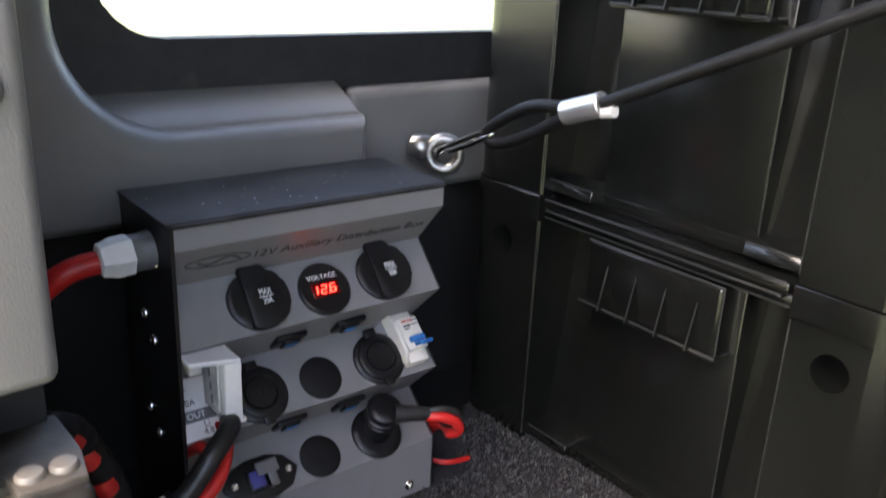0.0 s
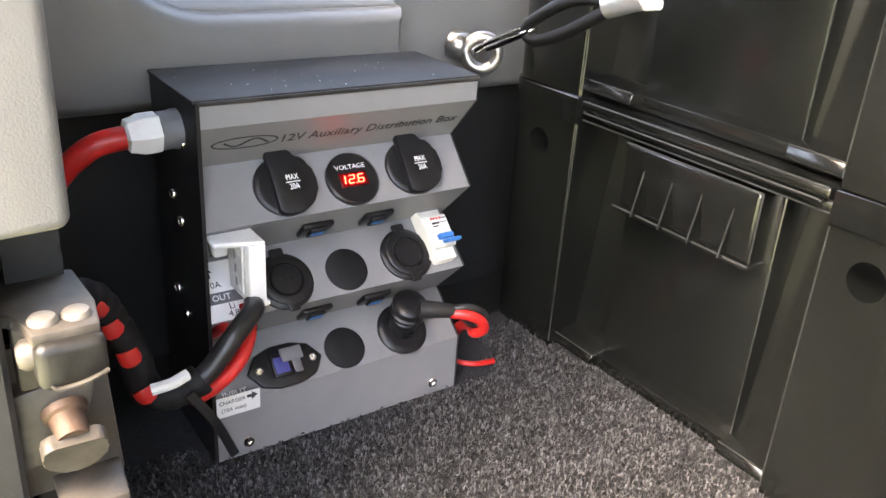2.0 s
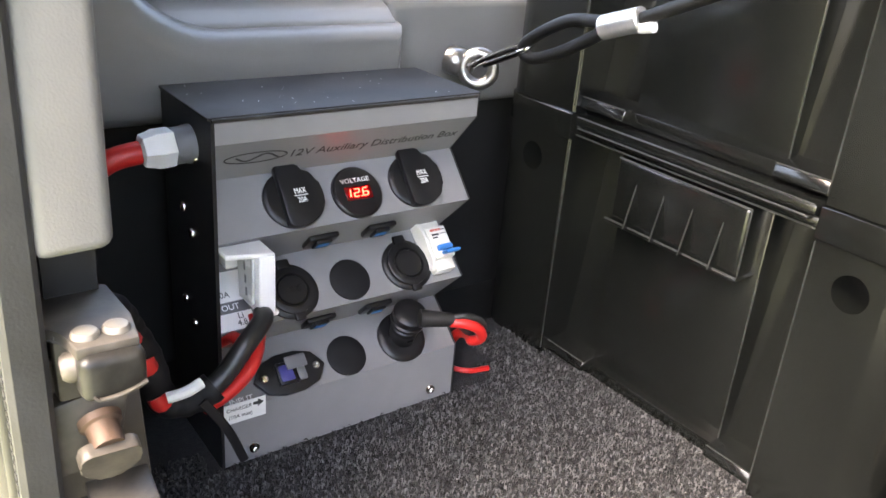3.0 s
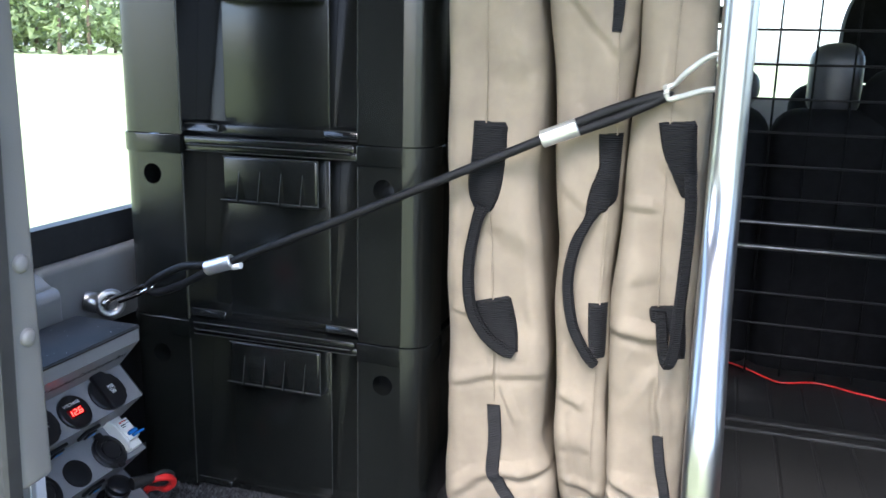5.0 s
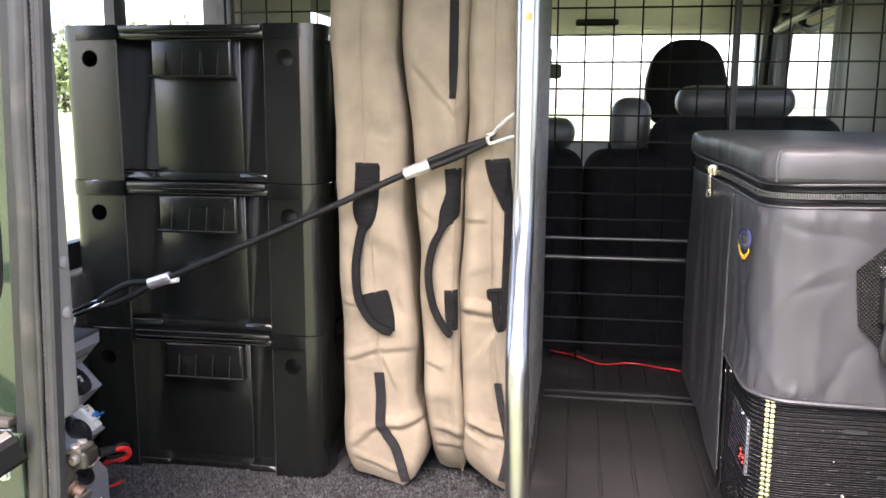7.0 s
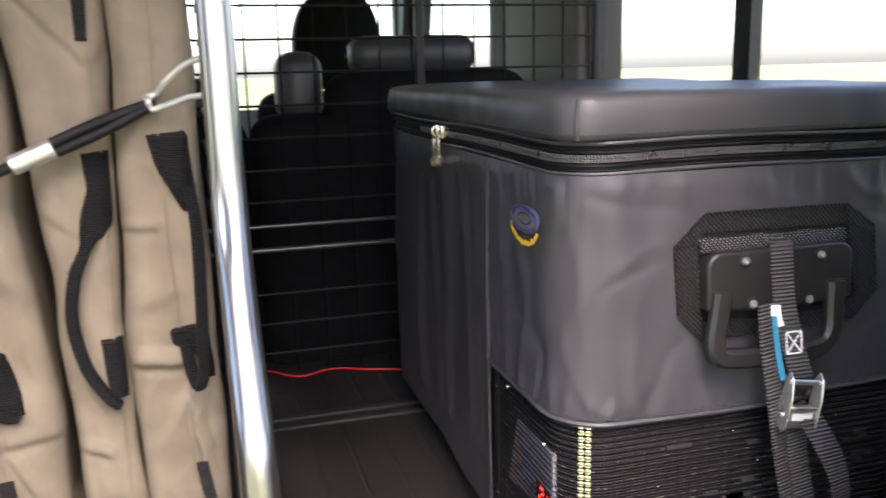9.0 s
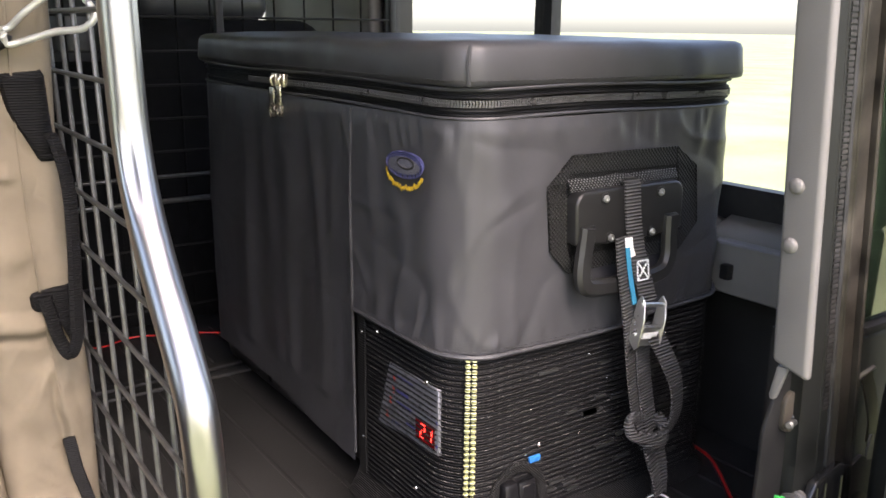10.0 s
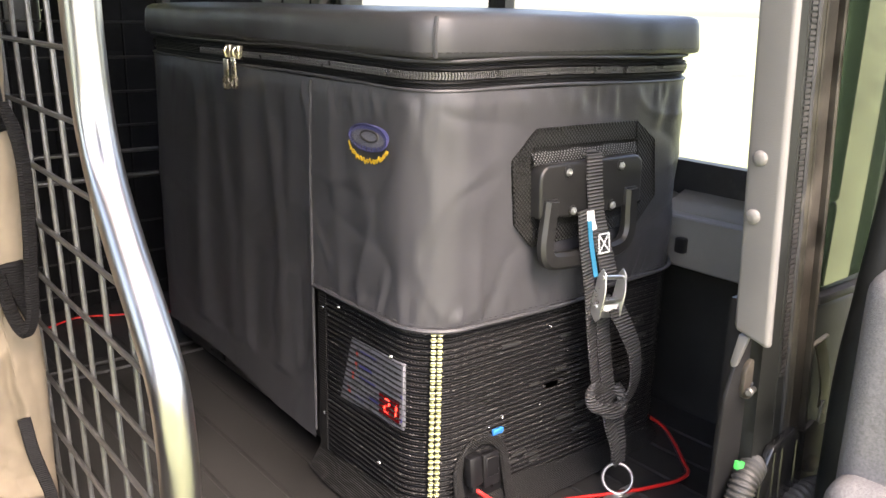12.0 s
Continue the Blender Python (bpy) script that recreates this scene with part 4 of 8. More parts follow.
# ---- distribution box ----
def distribution_box():
    y0, y1, xb, xf, top = 0.178, 0.378, -0.622, -0.537, 0.255
    box = thing("distribution_box", ((xb + xf) / 2, (y0 + y1) / 2, 0), "grey and black steel power distribution box with sockets, on the carpet", "distribution box")
    prof = [(xf, 0.0), (xf, 0.047), (-0.571, 0.077), (xf, 0.110), (-0.571, 0.142), (xf, 0.175), (-0.566, 0.207), (xf, 0.240), (xf, top - 0.0015)]
    # stepped front plate, 1.6 mm steel
    s = Shape()
    n = len(prof)
    t = 0.0016
    rows = []
    for y in (y0 + 0.001, y1):
        rows.append([(x, y, z) for x, z in prof])
    inner = [[(x - t, y, z) for x, z in prof] for y in (y0 + 0.001, y1)]
    s.sheet(rows)
    s.sheet(inner[::-1])
    for i in range(n - 1):
        for k in (0, 1):
            q = [rows[k][i], rows[k][i + 1], inner[k][i + 1], inner[k][i]]
            s.add(q if k == 0 else q[::-1], [(0, 1, 2, 3)])
    part("front_panel", s, M["powder"], box, "stepped grey powder-coated front", smooth=15)
    # black side plates and back
    for name, a, b in (("side_plate", y0 - 0.0016, y0 + 0.0008), ("side_plate", y1 + 0.0002, y1 + 0.002)):
        poly = [(xb, 0.0), (xf + 0.0005, 0.0), (xf + 0.0005, top), (xb, top)] if a < 0.2 else [(xb, 0)] + [(x - 0.0005, z) for x, z in prof] + [(xb, top)]
        s = Shape().prism(poly, b - a, axes_at((0, b, 0), (1, 0, 0), (0, 0, 1)))
        part(name, s, M["steel_black"], box, "black side plate", smooth=0)
    s = Shape().box(xb - 0.002, xb, y0 - 0.0016, y1 + 0.002, 0.0, top)
    part("back_plate", s, M["steel_black"], box)
    s = Shape()
    s.box(xb - 0.002, xf - 0.0012, y0 - 0.003, y1 + 0.003, top, top + 0.0022, 0.0008, 2)
    s.box(xf - 0.0012, xf + 0.0012, y0 - 0.001, y1 + 0.001, top - 0.001, top + 0.0012, 0.0004, 1)
    part("lid", s, M["lid_dust"], box, "scuffed dusty black top plate", smooth=30)
    rnd = random.Random(3)
    s = Shape()
    for i in range(46):
        x, y, r = rnd.uniform(xb + 0.005, xf - 0.008), rnd.uniform(y0, y1), rnd.uniform(0.00015, 0.0005)
        s.lathe([(r, 0), (r * 0.7, r * 0.5), (r * 0.2, r * 0.7)], 6, Matrix.Translation((x, y, top + 0.0021)))
    part("crumbs", s, M["paper"], box, "specks of dust")["kind"] = "stuff"

    def on(tier, y, sl, out=0.0):
        """A pose on a sloping face: x along the box, y up the slope, z off the face."""
        z0 = (0.175, 0.110, 0.047)[tier]
        cx, cz = ((-0.566, 0.207), (-0.571, 0.142), (-0.571, 0.077))[tier]
        u = Vector((cx - xf, 0, cz - z0)).normalized()
        return axes_at(Vector((xf, y, z0)) + u * sl + Vector((0, 1, 0)).cross(u) * out, (0, 1, 0), u)

    # sockets with lids
    def lidded(tier, y, sl, marked, tab_down=False):
        m = on(tier, y, sl)
        so = part("socket", Shape().lathe([(0.0205, 0), (0.0205, 0.0022), (0.019, 0.0034), (0.0165, 0.0036)], 36, m), M["plastic"], box, "round black socket")
        s = Shape()
        if marked:
            pts = [(0.0215 * math.cos(radians(a)), 0.0215 * math.sin(radians(a))) for a in range(-110, 71, 10)]
            pts = [(max(-0.0085, x), v) for x, v in pts] + [(0.004, 0.0255), (-0.0085, 0.0245), (-0.0095, -0.018)]
            s.prism(pts, 0.0062, m @ Matrix.Translation((0, 0, 0.002)), 0.0012, 2)
            s.box(-0.006, 0.004, 0.0215, 0.0275, 0.0, 0.005, 0.0012, 2, m)
            part("cap", s, M["plastic"], so)
            lettering("MAX", m @ Matrix.Translation((0.0045, 0.0031, 0.0083)), 0.0056, M["print_white"], so, stretch=0.72)
            part("rule", Shape().box(-0.0005, 0.0095, -0.0003, 0.0002, 0.0081, 0.0084, m=m), M["print_white"], so, smooth=0)
            lettering("20A", m @ Matrix.Translation((0.0045, -0.0034, 0.0083)), 0.0056, M["print_white"], so, stretch=0.72)
        else:
            s.lathe([(0.0175, 0.002), (0.0175, 0.005), (0.0165, 0.0058), (0.0125, 0.0058), (0.0115, 0.0042), (0.0105, 0.0058), (0.006, 0.0062)], 36, m)
            s.box(-0.005, 0.005, 0.014, 0.024, 0.001, 0.0052, 0.0016, 2, m)
            s.box(-0.0042, 0.0042, -0.0225, -0.0145, 0.0015, 0.0048, 0.0016, 2, m)
            part("cap", s, M["plastic"], so)
        return so

    lidded(0, 0.2365, 0.0215, True)
    lidded(0, 0.3350, 0.0212, True)
    usb = lidded(1, 0.2355, 0.018, False)
    s = Shape()
    m = on(1, 0.2355, 0.018)
    for k in (-1, 0, 1):
        s.box(k * 0.0048 - 0.0017, k * 0.0048 + 0.0017, -0.0022, 0.0022, 0.0058, 0.0066, 0.0004, 1, m)
    part("embossing", s, M["plastic"], usb)
    lidded(1, 0.3335, 0.0185, False)
    for tier, y, sl in ((1, 0.2832, 0.0172), (2, 0.2822, 0.0158)):
        s = Shape().lathe([(0.0158, 0), (0.0158, 0.0016), (0.0148, 0.0024), (0.006, 0.0026)], 32, on(tier, y, sl))
        part("blanking_plug", s, M["cap"], box, "round black blanking plug")
    # voltmeter
    m = on(0, 0.2862, 0.0192)
    vm = part("voltmeter", Shape().lathe([(0.0192, 0), (0.0192, 0.0028), (0.0178, 0.004), (0.0165, 0.0036)], 40, m), M["plastic"], box, "round black voltmeter with red figures")
    part("window", Shape().box(-0.0105, 0.0105, -0.0062, 0.0042, 0.0030, 0.0042, 0.0004, 1, m), M["display_red"], vm)
    lettering("VOLTAGE", m @ Matrix.Translation((0, 0.0083, 0.0039)), 0.0048, M["print_white"], vm, stretch=1.08)
    digits("12.6", m @ Matrix.Translation((-0.0112, -0.0038, 0.0043)) @ Matrix.Diagonal((1.42, 1.0, 1.0, 1.0)), 0.0056, M["led"], vm, "glowing red figures")
    # rockers under the eaves
    for tier, ys in ((0, (0.2605, 0.3085)), (1, (0.2600, 0.3090))):
        za, zb = ((0.142, 0.175), (0.077, 0.110))[tier]
        u = Vector((xf + 0.571, 0, zb - za)).normalized()
        for y in ys:
            c = Vector((-0.571, y, za)) + u * 0.023
            m = axes_at(c, (0, 1, 0), u)
            if (m.to_3x3() @ Vector((0, 0, 1))).z > 0:
                m = m @ Matrix.Rotation(math.pi, 4, "Y")
            r = part("rocker_switch", Shape().box(-0.0118, 0.0118, -0.0085, 0.0085, 0, 0.004, 0.0015, 2, m), M["plastic"], box, "black rocker switch")
            part("rocker", Shape().box(-0.0062, 0.0062, -0.0058, 0.0058, 0.003, 0.0062, 0.001, 2, m), M["plastic"], r)
            part("lens", Shape().box(-0.005, 0.004, -0.0012, 0.0032, 0.0060, 0.0068, 0.0004, 1, m), M["blue"], r, "small blue lens")
    # breaker on the middle step
    m = on(1, 0.3625, 0.0265)
    br = part("breaker", Shape().box(-0.0095, 0.0085, -0.021, 0.0225, -0.012, 0.0085, 0.0015, 2, m).box(-0.0095, 0.0085, -0.0125, 0.0135, 0.0085, 0.0145, 0.0012, 2, m), M["cream_plastic"], box, "cream circuit breaker with a blue lever")
    part("cheek", Shape().prism([(-0.012, -0.012), (0.0225, -0.012), (0.0225, 0.008), (0.0125, 0.0145), (-0.012, 0.0145), (-0.0195, 0.008)], 0.003, m @ axes_at((-0.0128, 0, 0), (0, 1, 0), (0, 0, 1)), 0.0008, 1), M["cream_plastic"], br)
    part("face_plate", Shape().box(-0.0075, 0.0075, -0.0005, 0.0125, 0.0143, 0.0150, 0.0003, 1, m), M["cream_plastic"], br)
    part("lever", Shape().box(-0.0062, 0.0068, -0.0075, -0.0028, 0.0140, 0.0185, 0.0012, 2, m).box(-0.0045, 0.0085, -0.0066, -0.0036, 0.0175, 0.0262, 0.0013, 2, m @ Matrix.Rotation(0.25, 4, "X")), M["blue"], br, "blue lever")
    s = Shape()
    for a in (-0.0064, -0.0042, -0.0016, 0.001):
        s.box(a, a + 0.0018, 0.0094, 0.0114, 0.0150, 0.0152, m=m)
    part("red_print", s, M["print_red"], br, smooth=0)
    s = Shape()
    for a, b, z, h in ((-0.0064, 0.0002, 0.0058, 0.0016), (0.0012, 0.0066, 0.0066, 0.0005), (-0.0064, -0.0014, 0.0036, 0.0011), (0.0030, 0.0070, 0.0098, 0.0008)):
        s.box(a, b, z, z + h, 0.0150, 0.0152, m=m)
    part("small_print", s, M["ink"], br, smooth=0)
    # charger inlet
    m = on(2, 0.2335, 0.0145)
    hexa = [(-0.0285, 0), (-0.0205, -0.0115), (-0.008, -0.0155), (0.008, -0.0155), (0.0205, -0.0115), (0.0285, 0), (0.0205, 0.0115), (0.008, 0.0155), (-0.008, 0.0155), (-0.0205, 0.0115)]
    inl = part("charger_inlet", Shape().prism(hexa, 0.0045, m, 0.0012, 2), M["plastic"], box, "black charger inlet with an indigo core")
    part("core", Shape().box(-0.011, 0.006, -0.0085, 0.008, 0.0042, 0.0075, 0.001, 2, m), M["plastic"], inl)
    part("plug_core", Shape().box(-0.0095, 0.001, -0.0065, 0.0055, 0.0072, 0.0085, 0.001, 2, m), M["indigo"], inl, "indigo plastic core")
    part("flap", Shape().box(-0.004, 0.0125, 0.0005, 0.0105, 0.0085, 0.0115, 0.0015, 2, m).box(0.003, 0.0095, -0.009, 0.001, 0.0085, 0.011, 0.0015, 2, m), M["grey_plastic"], inl, "grey rubber flap")
    for x in (-0.0205, 0.0205):
        q = m @ Vector((x, 0, 0.0045))
        screw(inl, q, (m.to_3x3() @ Vector((0, 0, 1))), 0.0032, M["chrome"])
    # plug in the lowest socket
    m = on(2, 0.3330, 0.0180)
    pl = part("power_socket", Shape().lathe([(0.0205, 0), (0.0205, 0.002), (0.0185, 0.0038), (0.0145, 0.0042)], 36, m), M["plastic"], box, "round black socket holding a plug")
    tilt = m @ Matrix.Rotation(radians(-16), 4, "X") @ Matrix.Rotation(radians(-4), 4, "Y")
    part("plug", Shape().lathe([(0.0108, 0.002), (0.0108, 0.013), (0.0116, 0.014), (0.0116, 0.018), (0.0104, 0.019), (0.0104, 0.024)], 28, tilt), M["plastic"], pl, "black plug")
    part("plug_head", Shape().lathe([(0.0128, 0.022), (0.0138, 0.0235), (0.0138, 0.0255), (0.0122, 0.0265), (0.0122, 0.0285), (0.0134, 0.0295), (0.0134, 0.0335), (0.0112, 0.0355), (0.005, 0.036)], 28, tilt), M["plastic"], pl, "ribbed head of the plug")
    part("slot", Shape().box(-0.002, 0.003, -0.0112, -0.0098, 0.008, 0.0105, 0.0004, 1, tilt), M["cap"], pl)
    # screws
    for y in (0.2005, 0.3555):
        screw(box, (xf, y, 0.0115), (1, 0, 0), 0.0046, M["chrome"])
    for x, z in ((-0.563, 0.225), (-0.589, 0.183), (-0.575, 0.169), (-0.592, 0.113), (-0.577, 0.100)):
        screw(box, (x, y0 - 0.0016, z), (0, -1, 0), 0.0037, M["chrome"])
    # name printed under the hood, with an oval device
    u = Vector((xf + 0.566, 0, 0.240 - 0.207)).normalized()
    m = axes_at(Vector((-0.566, 0.303, 0.207)) + u * 0.0235, (0, 1, 0), u)
    out = m.to_3x3() @ Vector((0, 0, 1))
    m = Matrix.Translation(Vector((1, 0, -1)).normalized() * 0.0003) @ m
    lettering("12V Auxiliary Distribution Box", m, 0.0118, M["ink"], box, "dark printed name", stretch=0.93)
    m = m @ Matrix.Translation((-0.092, 0.001, 0))
    ring = [(0.0215 * math.cos(a), 0.0062 * math.sin(a), 0) for a in np.linspace(0, 2 * math.pi, 40, endpoint=False)]
    s = Shape().sweep([m @ Vector(p) for p in ring], flat(0.0012, 0.0002), m.to_3x3() @ Vector((0, 0, 1)), True)
    s.sweep([m @ Vector((x, 0.0035 * math.sin(x * 250), 0)) for x in np.linspace(-0.014, 0.016, 16)], flat(0.0016, 0.0002), m.to_3x3() @ Vector((0, 0, 1)))
    part("device", s, M["ink"], box, "printed oval device", smooth=0)
    # translucent connector cover at the rear edge of the middle step, with its white outer block
    an = part("connector_housing", Shape().prism([(-0.5455, 0.1985), (-0.519, 0.1985), (-0.5175, 0.2095), (-0.5445, 0.2095)], 0.042, Matrix.Translation((0, 0, 0.127)), 0.0015, 2), M["white_plastic"], box, "white plastic connector housing")
    part("cover", Shape().prism([(-0.553, 0.1795), (-0.5275, 0.1795), (-0.5185, 0.2095), (-0.5455, 0.2095)], 0.0035, Matrix.Translation((0, 0, 0.1675)), 0.0008, 1), M["white_plastic"], an)
    part("side_web", Shape().prism([(-0.5450, 0.131), (-0.5240, 0.134), (-0.5230, 0.167), (-0.5485, 0.167)], 0.002, axes_at((0, 0.1975, 0), (1, 0, 0), (0, 0, 1)), 0.0006, 1), M["clear_box"], an, "translucent side web")
    for k, z in enumerate((0.1585, 0.1495, 0.141)):
        part("slot", Shape().box(-0.5355 + 0.0012 * k, -0.5335 + 0.0012 * k, 0.1948, 0.1952, z - 0.0028, z + 0.0028), M["grey_plastic"], an, smooth=0)
    part("latch", Shape().box(-0.5490, -0.5380, 0.1835, 0.1925, 0.156, 0.1655, 0.0015, 2), M["clear_box"], an)
    part("lip", Shape().box(-0.546, -0.519, 0.2005, 0.2125, 0.125, 0.1285, 0.001, 1), M["white_plastic"], an)
    # labels
    m = on(1, 0.1915, 0.0205, 0.0006)
    lb = part("label", Shape().box(-0.0125, 0.0125, -0.020, 0.022, 0, 0.0003, m=m), M["paper"], box, "white printed label", smooth=0)
    part("band", Shape().box(-0.0125, 0.0125, -0.0080, 0.0000, 0.0003, 0.0005, m=m), M["grey_plastic"], lb, smooth=0)
    for txt, yy, c, x in (("0A", 0.0052, "ink", -0.0025), ("OUT", -0.0040, "print_white", -0.001), ("Li", -0.0110, "ink", 0.004), ("4.8", -0.0160, "ink", 0.004)):
        lettering(txt, m @ Matrix.Translation((x, yy, 0.0006)), 0.0060, M[c], lb)
    part("arrow", Shape().prism([(-0.0062, 0.0105), (-0.0042, 0.0105), (-0.0042, 0.0145), (-0.0022, 0.0145), (-0.0052, 0.0185), (-0.0082, 0.0145), (-0.0062, 0.0145)], 0.0002, m @ Matrix.Translation((0, 0, 0.0004))), M["ink"], lb, smooth=0)
    m = axes_at((xf + 0.0004, 0.1945, 0.0545), (0, 1, 0), (0, 0, 1))
    m = Matrix.Translation((0, 0, 0)) @ m
    lb = part("label", Shape().box(-0.0155, 0.0155, -0.0175, -0.0015, 0, 0.0003, m=m), M["paper"], box, "white charger label", smooth=0)
    m2 = on(2, 0.1945, 0.0035, 0.0005)
    lettering("INPUT", m2 @ Matrix.Translation((-0.001, 0.0018, 0.0004)), 0.0062, M["print_white"], lb)
    lettering("CHARGER", m @ Matrix.Translation((-0.0045, -0.0062, 0.0005)), 0.0042, M["ink"], lb)
    lettering("(10A max)", m @ Matrix.Translation((-0.0035, -0.0122, 0.0005)), 0.0042, M["ink"], lb)
    ar = Shape().prism([(0.006, -0.0068), (0.0095, -0.0068), (0.0095, -0.0088), (0.0138, -0.0056), (0.0095, -0.0024), (0.0095, -0.0044), (0.006, -0.0044)], 0.0002, m @ Matrix.Translation((0, 0, 0.0004)))
    part("arrow", ar, M["ink"], lb, smooth=0)
    # cable gland
    g0 = Vector((-0.570, y0 - 0.0016, 0.2325))
    m = along(g0, g0 + Vector((0, -1, -0.05)))
    gl = part("gland", Shape().lathe([(0.0125, 0), (0.0125, 0.004), (0.0118, 0.005), (0.0118, 0.0125)], 20, m), M["grey_plastic"], box, "grey and white cable gland")
    part("nut", Shape().lathe([(0.0125, 0.0125), (0.0128, 0.014), (0.0128, 0.023), (0.0116, 0.026), (0.0105, 0.031), (0.0078, 0.0325)], 6, m), M["white_plastic"], gl, "white gland nut", smooth=25)


distribution_box()

# supply cable that leaves the gland, and the wires at the plug and the connector
c = thing("supply_cable", (-0.57, 0.14, 0.23), "thick red supply cable running from the gland into the wall", "cable")
part("cable", Shape().tube(curve([(-0.570, 0.150, 0.231), (-0.571, 0.125, 0.226), (-0.580, 0.105, 0.205), (-0.60, 0.097, 0.175), (-0.63, 0.10, 0.15)]), 0.0072, 14), M["red"], c)
c = thing("plug_lead", (-0.52, 0.36, 0.08), "black and red twin lead hanging from the plug", "cable")
part("black_wire", Shape().tube(curve([(-0.517, 0.326, 0.0945), (-0.512, 0.338, 0.0935), (-0.508, 0.350, 0.0915)]), 0.0062, 12, scales=[1.15 - 0.02 * i for i in range(17)]), M["black_cable"], c, "ribbed black boot")
part("black_core", Shape().tube(curve([(-0.508, 0.349, 0.0935), (-0.503, 0.360, 0.0945), (-0.500, 0.372, 0.088), (-0.503, 0.377, 0.077), (-0.515, 0.376, 0.069), (-0.540, 0.386, 0.06)]), 0.0030, 10), M["black_cable"], c)
part("red_wire", Shape().tube(curve([(-0.508, 0.348, 0.0905), (-0.501, 0.358, 0.0895), (-0.498, 0.368, 0.084), (-0.500, 0.374, 0.074), (-0.510, 0.373, 0.066), (-0.528, 0.383, 0.060), (-0.552, 0.390, 0.045), (-0.575, 0.394, 0.006)]), 0.0042, 12), M["red"], c, "bright red wire")
part("floor_wire", Shape().tube(curve([(-0.590, 0.392, 0.006), (-0.562, 0.394, 0.0075), (-0.548, 0.405, 0.0075), (-0.545, 0.425, 0.006)]), 0.0024, 8), M["red"], c, "bright red wire")
c = thing("battery_cable", (-0.50, 0.15, 0.1), "black battery cable with red wires in a split braided sleeve", "cable")
run = curve([(-0.523, 0.2025, 0.127), (-0.512, 0.197, 0.128), (-0.500, 0.180, 0.121), (-0.497, 0.162, 0.103), (-0.497, 0.145, 0.095), (-0.500, 0.127, 0.098), (-0.500, 0.119, 0.128), (-0.500, 0.110, 0.150), (-0.497, 0.102, 0.166), (-0.489, 0.088, 0.176)], 8)
part("black_core", Shape().tube(run[:30], 0.0066, 12), M["black_cable"], c)
part("red_core", Shape().tube(curve([(-0.530, 0.200, 0.124), (-0.520, 0.198, 0.112), (-0.506, 0.186, 0.100), (-0.500, 0.168, 0.090), (-0.497, 0.15, 0.086)]), 0.0048, 12), M["red"], c, "bright red cable")
part("red_core", Shape().tube(curve([(-0.552, 0.183, 0.095), (-0.535, 0.187, 0.107), (-0.521, 0.186, 0.104), (-0.508, 0.174, 0.093)]), 0.0042, 12), M["red"], c, "bright red cable")
part("sleeve", Shape().tube(run[26:], 0.0098, 16, scales=[1 + 0.05 * math.sin(i * 1.7) for i in range(len(run[26:]))]), M["cap"], c, "black braided sleeve")
for k in range(40, 68, 7):
    p, q = run[k], run[k + 2]
    nrm = Vector((1, -0.4, 0.3)).normalized()
    a, b = Vector(p) + nrm * 0.0062, Vector(q) + nrm * 0.0062
    part("red_core", Shape().tube([a, (a + b) / 2 + nrm * 0.0012, b], 0.0066, 10), M["red"], c, "bright red cable showing in the split sleeve")
part("tie", Shape().sweep(curve([(-0.485, 0.146, 0.099), (-0.482, 0.160, 0.075), (-0.486, 0.172, 0.045)]), flat(0.006, 0.0016), (1, 0, 0)), M["plastic"], c, "black cable tie tail")
part("white_tie", Shape().tube(curve([(-0.486, 0.125, 0.108), (-0.484, 0.136, 0.110), (-0.486, 0.146, 0.112)]), 0.0035, 8), M["white_plastic"], c, "white cable tie")


